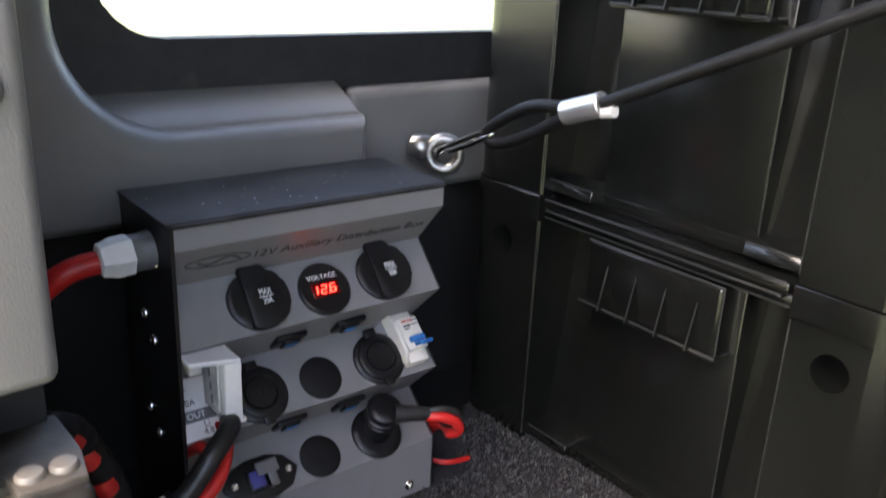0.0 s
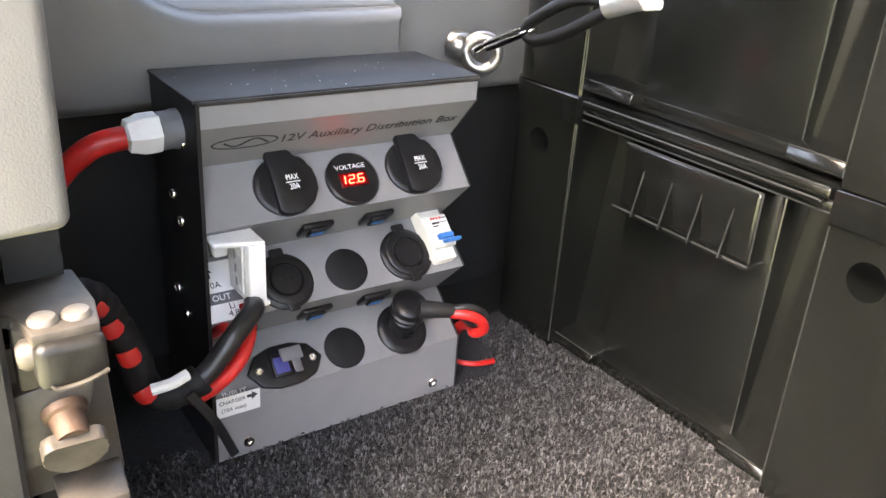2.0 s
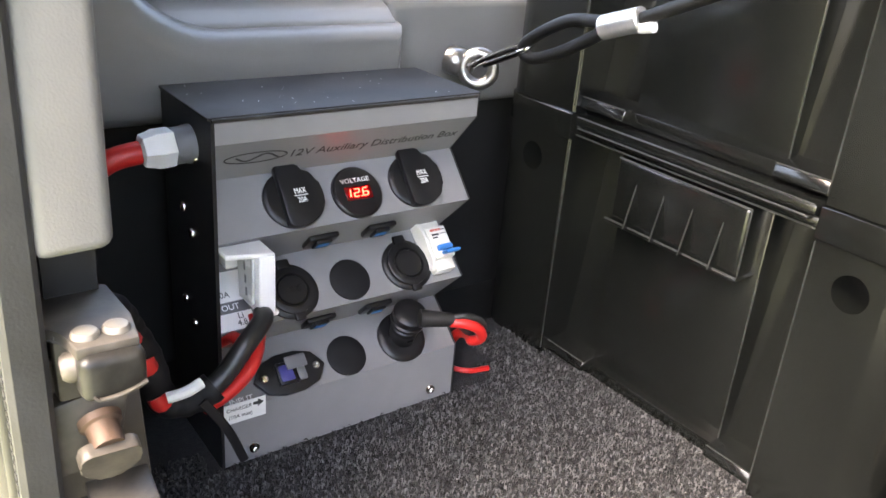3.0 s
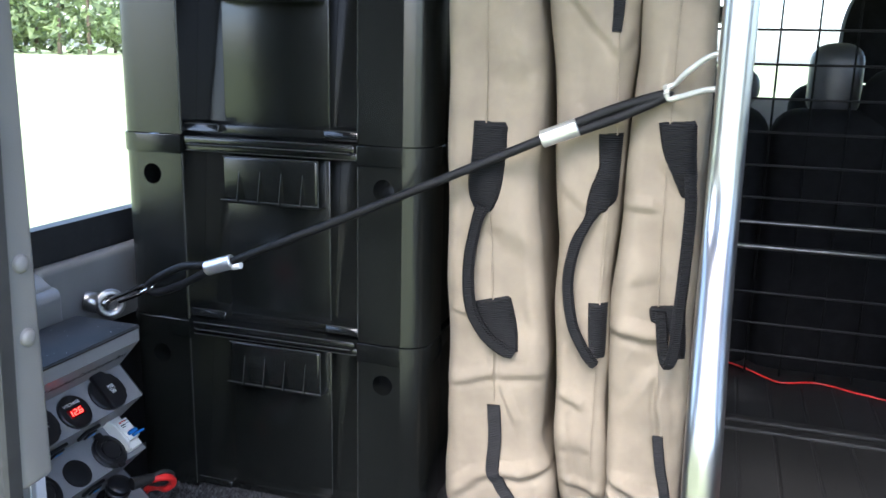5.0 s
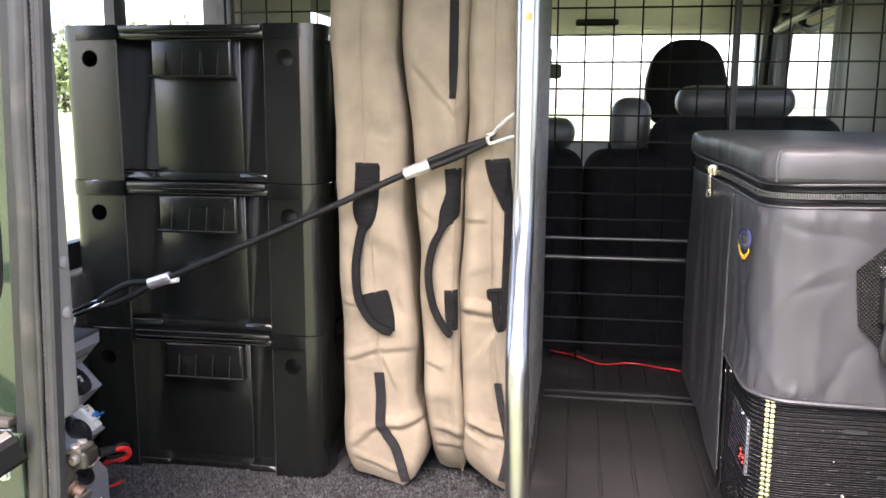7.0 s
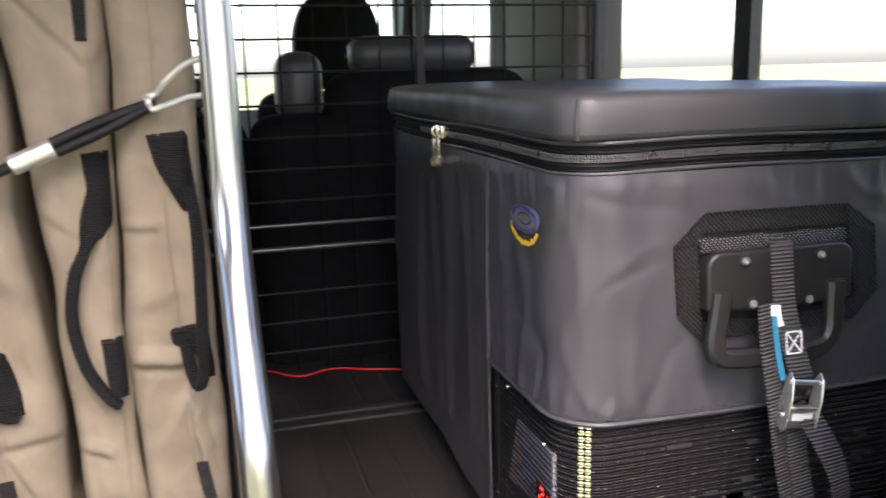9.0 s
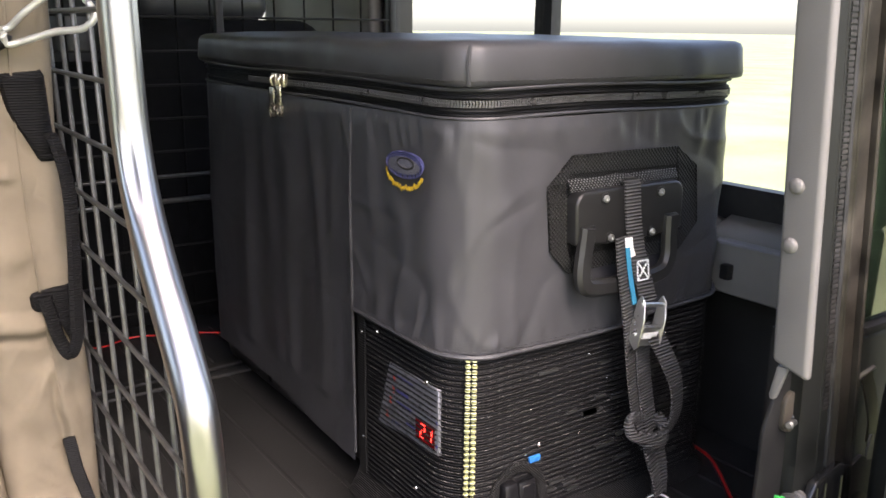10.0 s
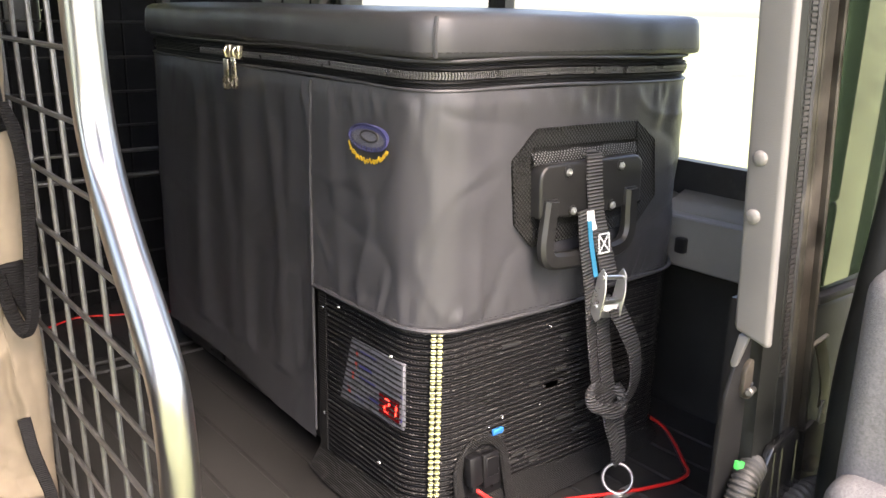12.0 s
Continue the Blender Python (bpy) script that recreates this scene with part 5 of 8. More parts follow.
# ---- crates ----
def holed_post(x0, x1, y0, y1, z0, z1, cx, cz, r, turn):
    """An upright with a round hole through its front; turn: which outer edge is rounded."""
    s = Shape()
    n = 24
    m = 0.028
    a, b = (x0, x1)
    inner = [(cx + r * math.cos(2 * math.pi * i / n), cz + r * math.sin(2 * math.pi * i / n)) for i in range(n)]
    fa, fb = (a + (m if turn < 0 else 0.002), b - (m if turn > 0 else 0.002))

    def edge(px, pz):
        dx, dz = px - cx, pz - cz
        k = min((fb - cx) / dx if dx > 1e-9 else 9e9, (fa - cx) / dx if dx < -1e-9 else 9e9, (z1 - cz) / dz if dz > 1e-9 else 9e9, (z0 - cz) / dz if dz < -1e-9 else 9e9)
        return (cx + dx * k, cz + dz * k)

    corners = [(fb, z1), (fa, z1), (fa, z0), (fb, z0)]
    ring = [edge(*p) for p in inner]
    for i in range(n):
        j = (i + 1) % n
        poly = [(inner[i][0], y0, inner[i][1]), (ring[i][0], y0, ring[i][1])]
        for c in corners:
            a1, a2, ac = (math.atan2(p[1] - cz, p[0] - cx) for p in (ring[i], ring[j], c))
            span = (a2 - a1) % (2 * math.pi)
            if 1e-6 < (ac - a1) % (2 * math.pi) < span - 1e-6:
                poly.append((c[0], y0, c[1]))
        poly += [(ring[j][0], y0, ring[j][1]), (inner[j][0], y0, inner[j][1])]
        s.add(poly, [tuple(range(len(poly)))])
        s.add([(inner[i][0], y0, inner[i][1]), (inner[j][0], y0, inner[j][1]), (inner[j][0], y0 + 0.045, inner[j][1]), (inner[i][0], y0 + 0.045, inner[i][1])], [(0, 1, 2, 3)])
    s.add([(x, y0 + 0.045, z) for x, z in inner], [tuple(range(n))])
    # side faces round the outer corner
    outline = []
    if turn < 0:
        outline += [(b - 0.002, y0), (b, y0 + 0.002), (b, y1)]
        arc = [(a + m - m * math.sin(radians(t)), y0 + m - m * math.cos(radians(t))) for t in range(0, 91, 15)]
        sides = [outline, arc + [(a, y1)]]
    else:
        arc = [(b - m + m * math.sin(radians(t)), y0 + m - m * math.cos(radians(t))) for t in range(0, 91, 15)]
        sides = [arc + [(b, y1)], [(a + 0.002, y0), (a, y0 + 0.002), (a, y1)]]
    for line in sides:
        s.sheet([[(x, y, z0) for x, y in line], [(x, y, z1) for x, y in line]])
    s.add([(fa, y0, z1), (fb, y0, z1), (b, y0 + m, z1), (b, y1, z1), (a, y1, z1), (a, y0 + m, z1)], [(0, 1, 2, 3, 4, 5)])
    return s


def plastic_crate():
    x0, x1, y0, yb, h = -0.640, -0.241, 0.490, 0.995, 0.229
    cr = thing("storage_crate", (-0.431, 0.74, 0), "stackable black plastic storage crate with ribbed latch panel", "crate", "stacked crates")
    s = Shape()
    s.box(x0 + 0.006, x1 - 0.006, y0 + 0.060, yb - 0.006, 0.002, 0.207, 0.006, 2)
    part("body", s, M["crate"], cr)
    for turn, a, b, cx in ((-1, x0, -0.549, -0.592), (1, -0.323, x1, -0.291)):
        p = part("corner_post", holed_post(a, b, y0, y0 + 0.062, 0.0005, 0.2065, cx, 0.180, 0.0125, turn), M["crate"], cr, smooth=30)
        # pocket beside the post: a leaning back wall and a ledge at its foot
        ia, ib = (b - 0.001, -0.502) if turn < 0 else (-0.367, a + 0.001)
        s = Shape().prism([(0.030, 0.004), (0.062, 0.004), (0.062, 0.207), (0.052, 0.207)], ib - ia, axes_at((ib, y0, 0), (0, 1, 0), (0, 0, 1)) @ Matrix.Translation((0, 0, -(ib - ia))), 0.0012, 1)
        part("pocket_wall", s, M["crate"], p)
        s = Shape().prism([(0.006, 0.004), (0.05, 0.004), (0.05, 0.018), (0.008, 0.013)], ib - ia, axes_at((ib, y0, 0), (0, 1, 0), (0, 0, 1)) @ Matrix.Translation((0, 0, -(ib - ia))), 0.001, 1)
        part("ledge", s, M["crate"], p)
        # thin pale rims carry the edge highlight in their colour, besides the scuffs
        part("worn_lit_edge", Shape().tube([(ia + 0.001, y0 + 0.0082, 0.0132), (ib - 0.001, y0 + 0.0082, 0.0132)], 0.0005, 6), M["crate_edge"], p)
        ex = b if turn < 0 else a
        part("worn_lit_edge", Shape().tube([(ex + turn * 0.0008, y0 + 0.0008, 0.006), (ex + turn * 0.0008, y0 + 0.0008, 0.204)], 0.00055, 6), M["crate_edge"], p)
        # wrap of the lid over the post
        out, g = (x0 if turn < 0 else x1), 0.030
        cx_, cy_ = out - turn * 0.028, y0 + 0.028
        bend = [(cx_ + turn * (g + 0.0005) * math.sin(radians(q)), cy_ - g * math.cos(radians(q))) for q in range(0, 91, 10)]
        inner = b if turn < 0 else a
        poly = [(inner, y0 - 0.002)] + bend + [(out + turn * 0.0025, y0 + 0.06), (inner, y0 + 0.06)]
        s = Shape().prism(poly if turn > 0 else poly[::-1], 0.0220, Matrix.Translation((0, 0, 0.2064)), 0.0012, 2)
        part("lid_corner", s, M["crate"], p)
    # main panel, proud of the pockets
    fp = part("front_panel", Shape().box(-0.503, -0.366, y0 + 0.022, y0 + 0.064, 0.012, 0.207, 0.0018, 2), M["crate"], cr)
    part("worn_lit_edge", Shape().tube([(-0.3665, y0 + 0.0226, 0.014), (-0.3665, y0 + 0.0226, 0.152)], 0.0005, 6), M["crate_edge"], fp)
    part("foot_rail", Shape().box(-0.549, -0.323, y0 + 0.014, y0 + 0.06, 0.0008, 0.0125, 0.0015, 2), M["crate"], fp)
    # latch panel with tapered ribs
    lp = part("latch_panel", Shape().box(-0.497, -0.373, y0 + 0.004, y0 + 0.024, 0.154, 0.207, 0.004, 3).box(-0.499, -0.371, y0 + 0.001, y0 + 0.023, 0.1515, 0.1555, 0.0012, 1), M["crate"], cr)
    for k in range(4):
        x = -0.476 + 0.0275 * k
        tri = [(y0 + 0.0045, 0.1545), (y0 - 0.0035, 0.1545), (y0 + 0.0045, 0.190)]
        s = Shape().prism([(a - y0, z) for a, z in tri][::-1], 0.0022, axes_at((x, y0, 0), (0, 1, 0), (0, 0, 1)))
        r = part("rib", s, M["crate"], lp, smooth=0)
        part("worn_lit_edge", Shape().tube([(x + 0.0011, y0 - 0.0036, 0.1545), (x + 0.0011, y0 + 0.0043, 0.190)], 0.0005, 6), M["crate_edge"], lp)
    part("worn_lit_edge", Shape().tube([(-0.499, y0 + 0.0012, 0.1552), (-0.371, y0 + 0.0012, 0.1552)], 0.0007, 6).tube([(-0.4965, y0 + 0.0052, 0.2062), (-0.3735, y0 + 0.0052, 0.2062)], 0.0008, 6).tube([(-0.3732, y0 + 0.0052, 0.156), (-0.3732, y0 + 0.0052, 0.206)], 0.0006, 6), M["crate_edge"], lp)
    # lid with stepped front rails
    s = Shape()
    s.box(x0 + 0.002, x1 - 0.002, y0 + 0.012, yb, 0.2075, 0.2285, 0.003, 2)
    s.box(-0.545, -0.326, y0 - 0.001, y0 + 0.02, 0.2195, 0.2275, 0.002, 2)
    s.box(-0.548, -0.324, y0 + 0.0035, y0 + 0.02, 0.2105, 0.2185, 0.002, 2)
    s.box(-0.541, -0.329, y0 - 0.0035, y0 + 0.016, 0.2165, 0.2195, 0.001, 1)
    lid = part("lid", s, M["crate"], cr)
    for a, b, y, z in ((-0.545, -0.326, -0.0008, 0.2272), (-0.541, -0.329, -0.0034, 0.2192), (-0.548, -0.324, 0.0037, 0.2183), (-0.548, -0.324, 0.0037, 0.2108)):
        part("worn_lit_edge", Shape().tube([(a + 0.002, y0 + y, z), (b - 0.002, y0 + y, z)], 0.0006, 6), M["crate_edge"], lid)
    return cr


crate = plastic_crate()
copy_thing(crate, pose(-0.431, 0.74, 0.229))
copy_thing(crate, pose(-0.431, 0.74, 0.458))


# ---- tan bags ----
def at(table, z):
    """Reads a height table of (z, value) pairs."""
    zs, vs = zip(*table)
    return float(np.interp(z, zs, vs))


BAG_TOP = 0.93


def fold(x, z, crease, wobble):
    """One crease: a ridge beside a valley along a line, fading at its ends."""
    x0, z0, x1, z1, w, d = crease
    w *= 0.85
    d *= 0.62
    ux, uz = x1 - x0, z1 - z0
    ln = math.hypot(ux, uz)
    ux, uz = ux / ln, uz / ln
    px, pz = x - x0, z - z0
    t = (px * ux + pz * uz) / ln
    if t < -0.3 or t > 1.3:
        return 0.0
    q = (px * -uz + pz * ux) / w + wobble
    if abs(q) > 3:
        return 0.0
    end = min(1.0, max(0.0, (t + 0.3) / 0.45)) * min(1.0, max(0.0, (1.3 - t) / 0.45))
    return d * end * end * (1.1 * math.exp(-(q - 0.9) ** 2 * (0.35 if q > 0.9 else 1.2)) - 0.6 * math.exp(-(q + 0.5) ** 2 * 1.8))


def bag(left, right, y_front, depth, seed, label, creases, lift, tuck=0.0):
    """A soft upright bag between two side lines, creased, its lower end folded up by the heights in lift."""
    b = thing("canvas_bag", (at(left, 0) / 2 + at(right, 0) / 2, y_front + depth / 2, 0), label, "bag", "tan bags")
    rows = 330
    seen = {}

    def ring(z):
        if z in seen:
            return seen[z]
        x0, x1 = at(left, z), at(right, z)
        cx, hw, cy = (x0 + x1) / 2, (x1 - x0) / 2, y_front + depth / 2
        r = min(0.019, hw * 0.5)
        drawn = max(0.0, 1 - z / 0.05)
        outlined = []
        for i in range(60):
            f = -1 + 2 * (i + 0.5) / 60
            outlined.append((f * (hw - r), 0.0, (0.0, -1.0)))
        for i in range(14):
            a = radians(-90 + 90 * i / 13)
            outlined.append((hw - r + r * math.cos(a), r + r * math.sin(a), (math.cos(a), math.sin(a))))
        side = [(hw, r + (depth - 2 * r) * i / 7, (1.0, 0.0)) for i in range(1, 7)]
        back = [((hw - r) * (1 - 2 * i / 8), depth, (0.0, 1.0)) for i in range(0, 9)]
        corner = [(-x, y, (-n[0], n[1])) for x, y, n in outlined[60:]][::-1]
        pts = []
        for x, y, n in outlined + side + back + [(-x, y, (-nn[0], nn[1])) for x, y, nn in side[::-1]] + corner:
            X, front = cx + x, max(0.0, -n[1])
            u = x / max(hw, 0.01)
            Y = y_front + y
            w = noise.noise(Vector((u * 1.1 + seed, y * 8 + seed * 2, z * 10))) * 0.0085 + front * 0.003 * (1 - u * u)
            w += noise.noise(Vector((X * 34 + seed, y * 20, z * 20 + X * 9))) * 0.0017
            slack = max(0.0, noise.noise(Vector((u * 1.4 + seed * 5, z * 6, seed))) + 0.15)
            r1 = 1 - abs(noise.noise(Vector((X * 26 + z * 17 + seed, z * 34 - X * 15, seed * 3))))
            r2 = 1 - abs(noise.noise(Vector((X * 30 - z * 21, z * 30 + X * 19, seed * 7))))
            w += front * slack * (r1 ** 12 * 0.0018 - r2 ** 12 * 0.0015)
            wob = noise.noise(Vector((X * 40, z * 40, seed))) * 0.5
            for c in creases:
                if abs(z - (c[1] + c[3]) / 2) < abs(c[1] - c[3]) + 0.06:
                    w += fold(X, z, c, wob) * (0.35 + 0.65 * front)
            w -= drawn ** 2 * 0.016
            zz = z + (float(np.interp(u, (-1, 0.45, 1), lift)) * (1 - z / 0.14) if z < 0.14 else 0.0)
            back = tuck * max(0.0, 1 - z / 0.16) ** 1.6 * (1 - y / depth)
            pts.append((X + n[0] * w * 0.6, Y + n[1] * w + back, zz))
        seen[z] = pts
        return pts

    zs = [0.003, 0.004, 0.006, 0.009, 0.013, 0.018] + [0.018 + (BAG_TOP - 0.018) * (i + 1) / rows for i in range(rows)]
    part("body", Shape().loft([ring(z) for z in zs]), M["canvas"], b, smooth=85)

    def front(x, z, off=0.0):
        """A point on the bag's front."""
        pts = [p for p in ring(round(z, 3)) if p[1] < y_front + 0.03 + tuck]
        pts = sorted(pts)
        y = float(np.interp(x, [p[0] for p in pts], [p[1] for p in pts]))
        zz = float(np.interp(x, [p[0] for p in pts], [p[2] for p in pts]))
        return Vector((x, y - off, zz))

    def strip(name, line, w, t, material, label="", off=0.0012, steps=8, taper=None):
        path = [front(p.x, p.z, off + 0.0012 + p.y) for p in curve([(x, o, z) for x, o, z in line], steps)]
        scales = [float(np.interp(i / (len(path) - 1), *zip(*taper))) for i in range(len(path))] if taper else None
        part(name, Shape().sweep(path, flat(w, t), (0, 1, 0), scales=scales), M[material], b, label)

    def patch(name, lefts, rights, off, material, label=""):
        """A stitched piece of webbing between two edge lines, lying on the cloth, with a turned-down rim."""
        la, ra = curve([(x, 0, z) for x, z in lefts], 5), curve([(x, 0, z) for x, z in rights], 5)
        rows_ = []
        for i, (p, q) in enumerate(zip(la, ra)):
            row = []
            for k in range(11):
                f = k / 10
                rim = k in (0, 10) or i in (0, len(la) - 1)
                swell = 0.0012 * math.sin(f * math.pi)
                z = p.z + (q.z - p.z) * f
                x = max(at(left, z) + 0.003, min(at(right, z) - 0.003, p.x + (q.x - p.x) * f))
                crumple = 0.0022 * max(0.0, noise.noise(Vector((x * 70 + seed, z * 60, 1.0))))
                row.append(tuple(front(x, z, -0.002 if rim else off + 0.0016 + swell + crumple)))
            rows_.append(row)
        part(name, Shape().sheet(rows_), M[material], b, label, smooth=50)

    return b, front, strip, patch


BAG_LABEL = "tan canvas bag with black webbing carry handles, standing on end"
L1 = [(0, -0.208), (0.05, -0.211), (0.19, -0.212), (0.31, -0.216), (0.40, -0.215), (0.55, -0.220), (0.70, -0.224), (0.95, -0.229)]
R1 = [(0, -0.082), (0.07, -0.080), (0.20, -0.090), (0.31, -0.099), (0.40, -0.102), (0.55, -0.110), (0.70, -0.119), (0.95, -0.126)]
R1B = [(0, -0.084), (0.08, -0.084), (0.147, -0.099), (0.225, -0.100), (0.31, -0.106), (0.376, -0.113), (0.43, -0.118), (0.48, -0.116), (0.55, -0.118), (0.63, -0.126), (0.95, -0.138)]
L2 = [(0, -0.080), (0.08, -0.083), (0.147, -0.085), (0.225, -0.089), (0.31, -0.095), (0.376, -0.096), (0.47, -0.103), (0.63, -0.118), (0.95, -0.128)]
R2 = [(0, -0.028), (0.08, -0.026), (0.20, -0.033), (0.32, -0.036), (0.55, -0.030), (0.70, -0.026), (0.95, -0.024)]
L3 = [(0, -0.030), (0.08, -0.030), (0.20, -0.032), (0.32, -0.034), (0.55, -0.027), (0.70, -0.024), (0.95, -0.022)]
R3 = [(0, 0.046), (0.1, 0.048), (0.3, 0.046), (0.6, 0.043), (0.95, 0.04)]


C1 = [(-0.205, 0.198, -0.152, 0.216, 0.006, 0.0042), (-0.152, 0.216, -0.095, 0.220, 0.007, 0.0042), (-0.152, 0.216, -0.154, 0.258, 0.004, 0.0030),
      (-0.148, 0.205, -0.130, 0.160, 0.005, 0.0035), (-0.150, 0.094, -0.080, 0.104, 0.008, 0.0085), (-0.200, 0.050, -0.155, 0.096, 0.008, 0.0048),
      (-0.208, 0.286, -0.178, 0.283, 0.005, 0.0038), (-0.169, 0.379, -0.099, 0.344, 0.018, 0.0040), (-0.190, 0.036, -0.130, 0.022, 0.006, 0.0040),
      (-0.150, 0.532, -0.108, 0.560, 0.012, 0.0030), (-0.120, 0.700, -0.150, 0.740, 0.014, 0.0030), (-0.128, 0.300, -0.098, 0.250, 0.010, 0.0030)]
C2 = [(-0.108, 0.632, -0.040, 0.553, 0.006, 0.0042), (-0.040, 0.560, -0.030, 0.585, 0.006, 0.0040), (-0.084, 0.202, -0.060, 0.187, 0.006, 0.0048),
      (-0.074, 0.093, -0.035, 0.081, 0.007, 0.0060), (-0.078, 0.062, -0.030, 0.057, 0.006, 0.0045), (-0.098, 0.430, -0.060, 0.402, 0.009, 0.0028),
      (-0.088, 0.290, -0.058, 0.235, 0.010, 0.0030), (-0.084, 0.145, -0.044, 0.138, 0.009, 0.0025)]
C3 = [(-0.032, 0.411, 0.004, 0.409, 0.006, 0.0050), (-0.034, 0.281, 0.028, 0.276, 0.008, 0.0085), (-0.020, 0.195, 0.019, 0.258, 0.010, -0.0055),
      (0.016, 0.240, 0.024, 0.150, 0.006, 0.0065), (-0.031, 0.104, 0.036, 0.087, 0.009, 0.0095), (-0.028, 0.086, 0.012, 0.072, 0.007, -0.0075),
      (-0.022, 0.600, 0.010, 0.580, 0.010, 0.0022), (0.000, 0.460, 0.034, 0.425, 0.008, 0.0030), (-0.026, 0.330, 0.012, 0.345, 0.010, 0.0025)]


def bags():
    b, front, strip, patch = bag(L1, R1B, 0.480, 0.24, 1.0, BAG_LABEL, C1, (0.020, 0.0, 0.034))
    strip("seam", [(-0.178, 0, 0.92), (-0.176, 0, 0.7), (-0.172, 0, 0.50), (-0.158, 0, 0.30), (-0.153, 0, 0.19)], 0.0016, 0.0012, "canvas", off=0.0006, steps=14)
    strip("zip", [(-0.153, 0, 0.184), (-0.150, 0, 0.147), (-0.151, 0, 0.105), (-0.144, 0, 0.088), (-0.130, 0, 0.068), (-0.120, 0, 0.040), (-0.115, 0, 0.010)], 0.0150, 0.003, "zip", "black zip with its tape")
    patch("handle_patch", [(-0.1860, 0.494), (-0.1870, 0.46), (-0.1920, 0.425), (-0.1870, 0.405), (-0.1790, 0.396)], [(-0.1490, 0.493), (-0.1490, 0.46), (-0.1520, 0.425), (-0.1590, 0.405), (-0.1660, 0.396)], 0.0022, "webbing", "black webbing patch")
    strip("handle", [(-0.1720, 0.003, 0.404), (-0.1780, 0.008, 0.385), (-0.1830, 0.011, 0.345), (-0.1790, 0.012, 0.30), (-0.1650, 0.010, 0.270), (-0.1450, 0.006, 0.252), (-0.1320, 0.003, 0.247)], 0.0132, 0.008, "webbing", "folded black webbing grip", taper=[(0, 1.1), (0.15, 0.9), (0.6, 0.95), (0.85, 1.05), (1, 0.8)])
    patch("handle_patch", [(-0.1810, 0.300), (-0.1790, 0.285), (-0.1630, 0.268), (-0.1450, 0.250)], [(-0.1400, 0.310), (-0.1340, 0.290), (-0.1290, 0.268), (-0.1280, 0.246)], 0.0026, "webbing", "black webbing patch")
    b, front, strip, patch = bag(L2, R2, 0.484, 0.24, 2.3, BAG_LABEL, C2, (0.012, 0.004, 0.0), 0.055)
    strip("seam", [(-0.043, 0, 0.58), (-0.040, 0, 0.47), (-0.044, 0, 0.40), (-0.046, 0, 0.30), (-0.046, 0, 0.12)], 0.0016, 0.0012, "canvas", off=0.0006, steps=14)
    strip("zip", [(-0.043, 0, 0.92), (-0.044, 0, 0.75), (-0.045, 0, 0.66), (-0.046, 0, 0.582)], 0.0125, 0.003, "zip", "black zip with its tape", taper=[(0, 1), (0.8, 1), (1, 0.75)])
    patch("handle_patch", [(-0.0590, 0.486), (-0.0570, 0.455), (-0.0580, 0.447), (-0.0650, 0.425), (-0.0680, 0.400)], [(-0.0240, 0.488), (-0.0240, 0.46), (-0.0250, 0.448), (-0.0320, 0.425), (-0.0480, 0.404)], 0.0024, "webbing", "black webbing patch")
    strip("handle", [(-0.0560, 0.003, 0.41), (-0.0640, 0.007, 0.393), (-0.0730, 0.010, 0.372), (-0.0780, 0.012, 0.335), (-0.0710, 0.011, 0.29), (-0.0560, 0.007, 0.258), (-0.0470, 0.003, 0.246)], 0.0120, 0.008, "webbing", "folded black webbing grip", taper=[(0, 1.2), (0.15, 0.8), (0.3, 0.95), (1, 0.9)])
    patch("handle_patch", [(-0.0585, 0.311), (-0.0575, 0.290), (-0.0560, 0.270), (-0.0520, 0.251)], [(-0.0350, 0.312), (-0.0350, 0.29), (-0.0355, 0.27), (-0.0380, 0.250)], 0.0026, "webbing", "black webbing patch")
    b, front, strip, patch = bag(L3, R3, 0.476, 0.25, 4.1, BAG_LABEL, C3, (0.045, 0.012, 0.0))
    strip("seam", [(0.012, 0, 0.92), (0.012, 0, 0.7), (0.010, 0, 0.48), (0.012, 0, 0.34), (0.020, 0, 0.22)], 0.0016, 0.0012, "canvas", off=0.0006, steps=14)
    patch("handle_patch", [(-0.002, 0.500), (0.004, 0.470), (0.016, 0.445), (0.026, 0.425)], [(0.036, 0.504), (0.038, 0.47), (0.040, 0.445), (0.040, 0.425)], 0.0024, "webbing", "black webbing patch")
    grip = curve([(0.033, 0.462, 0.450), (0.036, 0.445, 0.432), (0.037, 0.432, 0.405), (0.036, 0.431, 0.36), (0.034, 0.436, 0.31), (0.033, 0.439, 0.283), (0.028, 0.444, 0.266), (0.022, 0.455, 0.276), (0.018, 0.466, 0.30), (0.016, 0.470, 0.312)], 6)
    part("handle", Shape().sweep(grip, flat(0.0115, 0.006), (-0.35, 1, 0.15)), M["webbing"], b, "hanging black webbing grip")
    patch("handle_patch", [(0.003, 0.317), (0.006, 0.300), (0.020, 0.297), (0.030, 0.276), (0.035, 0.262)], [(0.040, 0.320), (0.041, 0.308), (0.042, 0.290), (0.043, 0.275), (0.043, 0.261)], 0.0026, "webbing", "black webbing patch")
    strip("zip", [(0.023, 0, 0.178), (0.028, 0, 0.142), (0.035, 0, 0.109), (0.039, 0, 0.084), (0.036, 0, 0.052), (0.030, 0, 0.02)], 0.011, 0.003, "zip", "black zip with its tape")


bags()


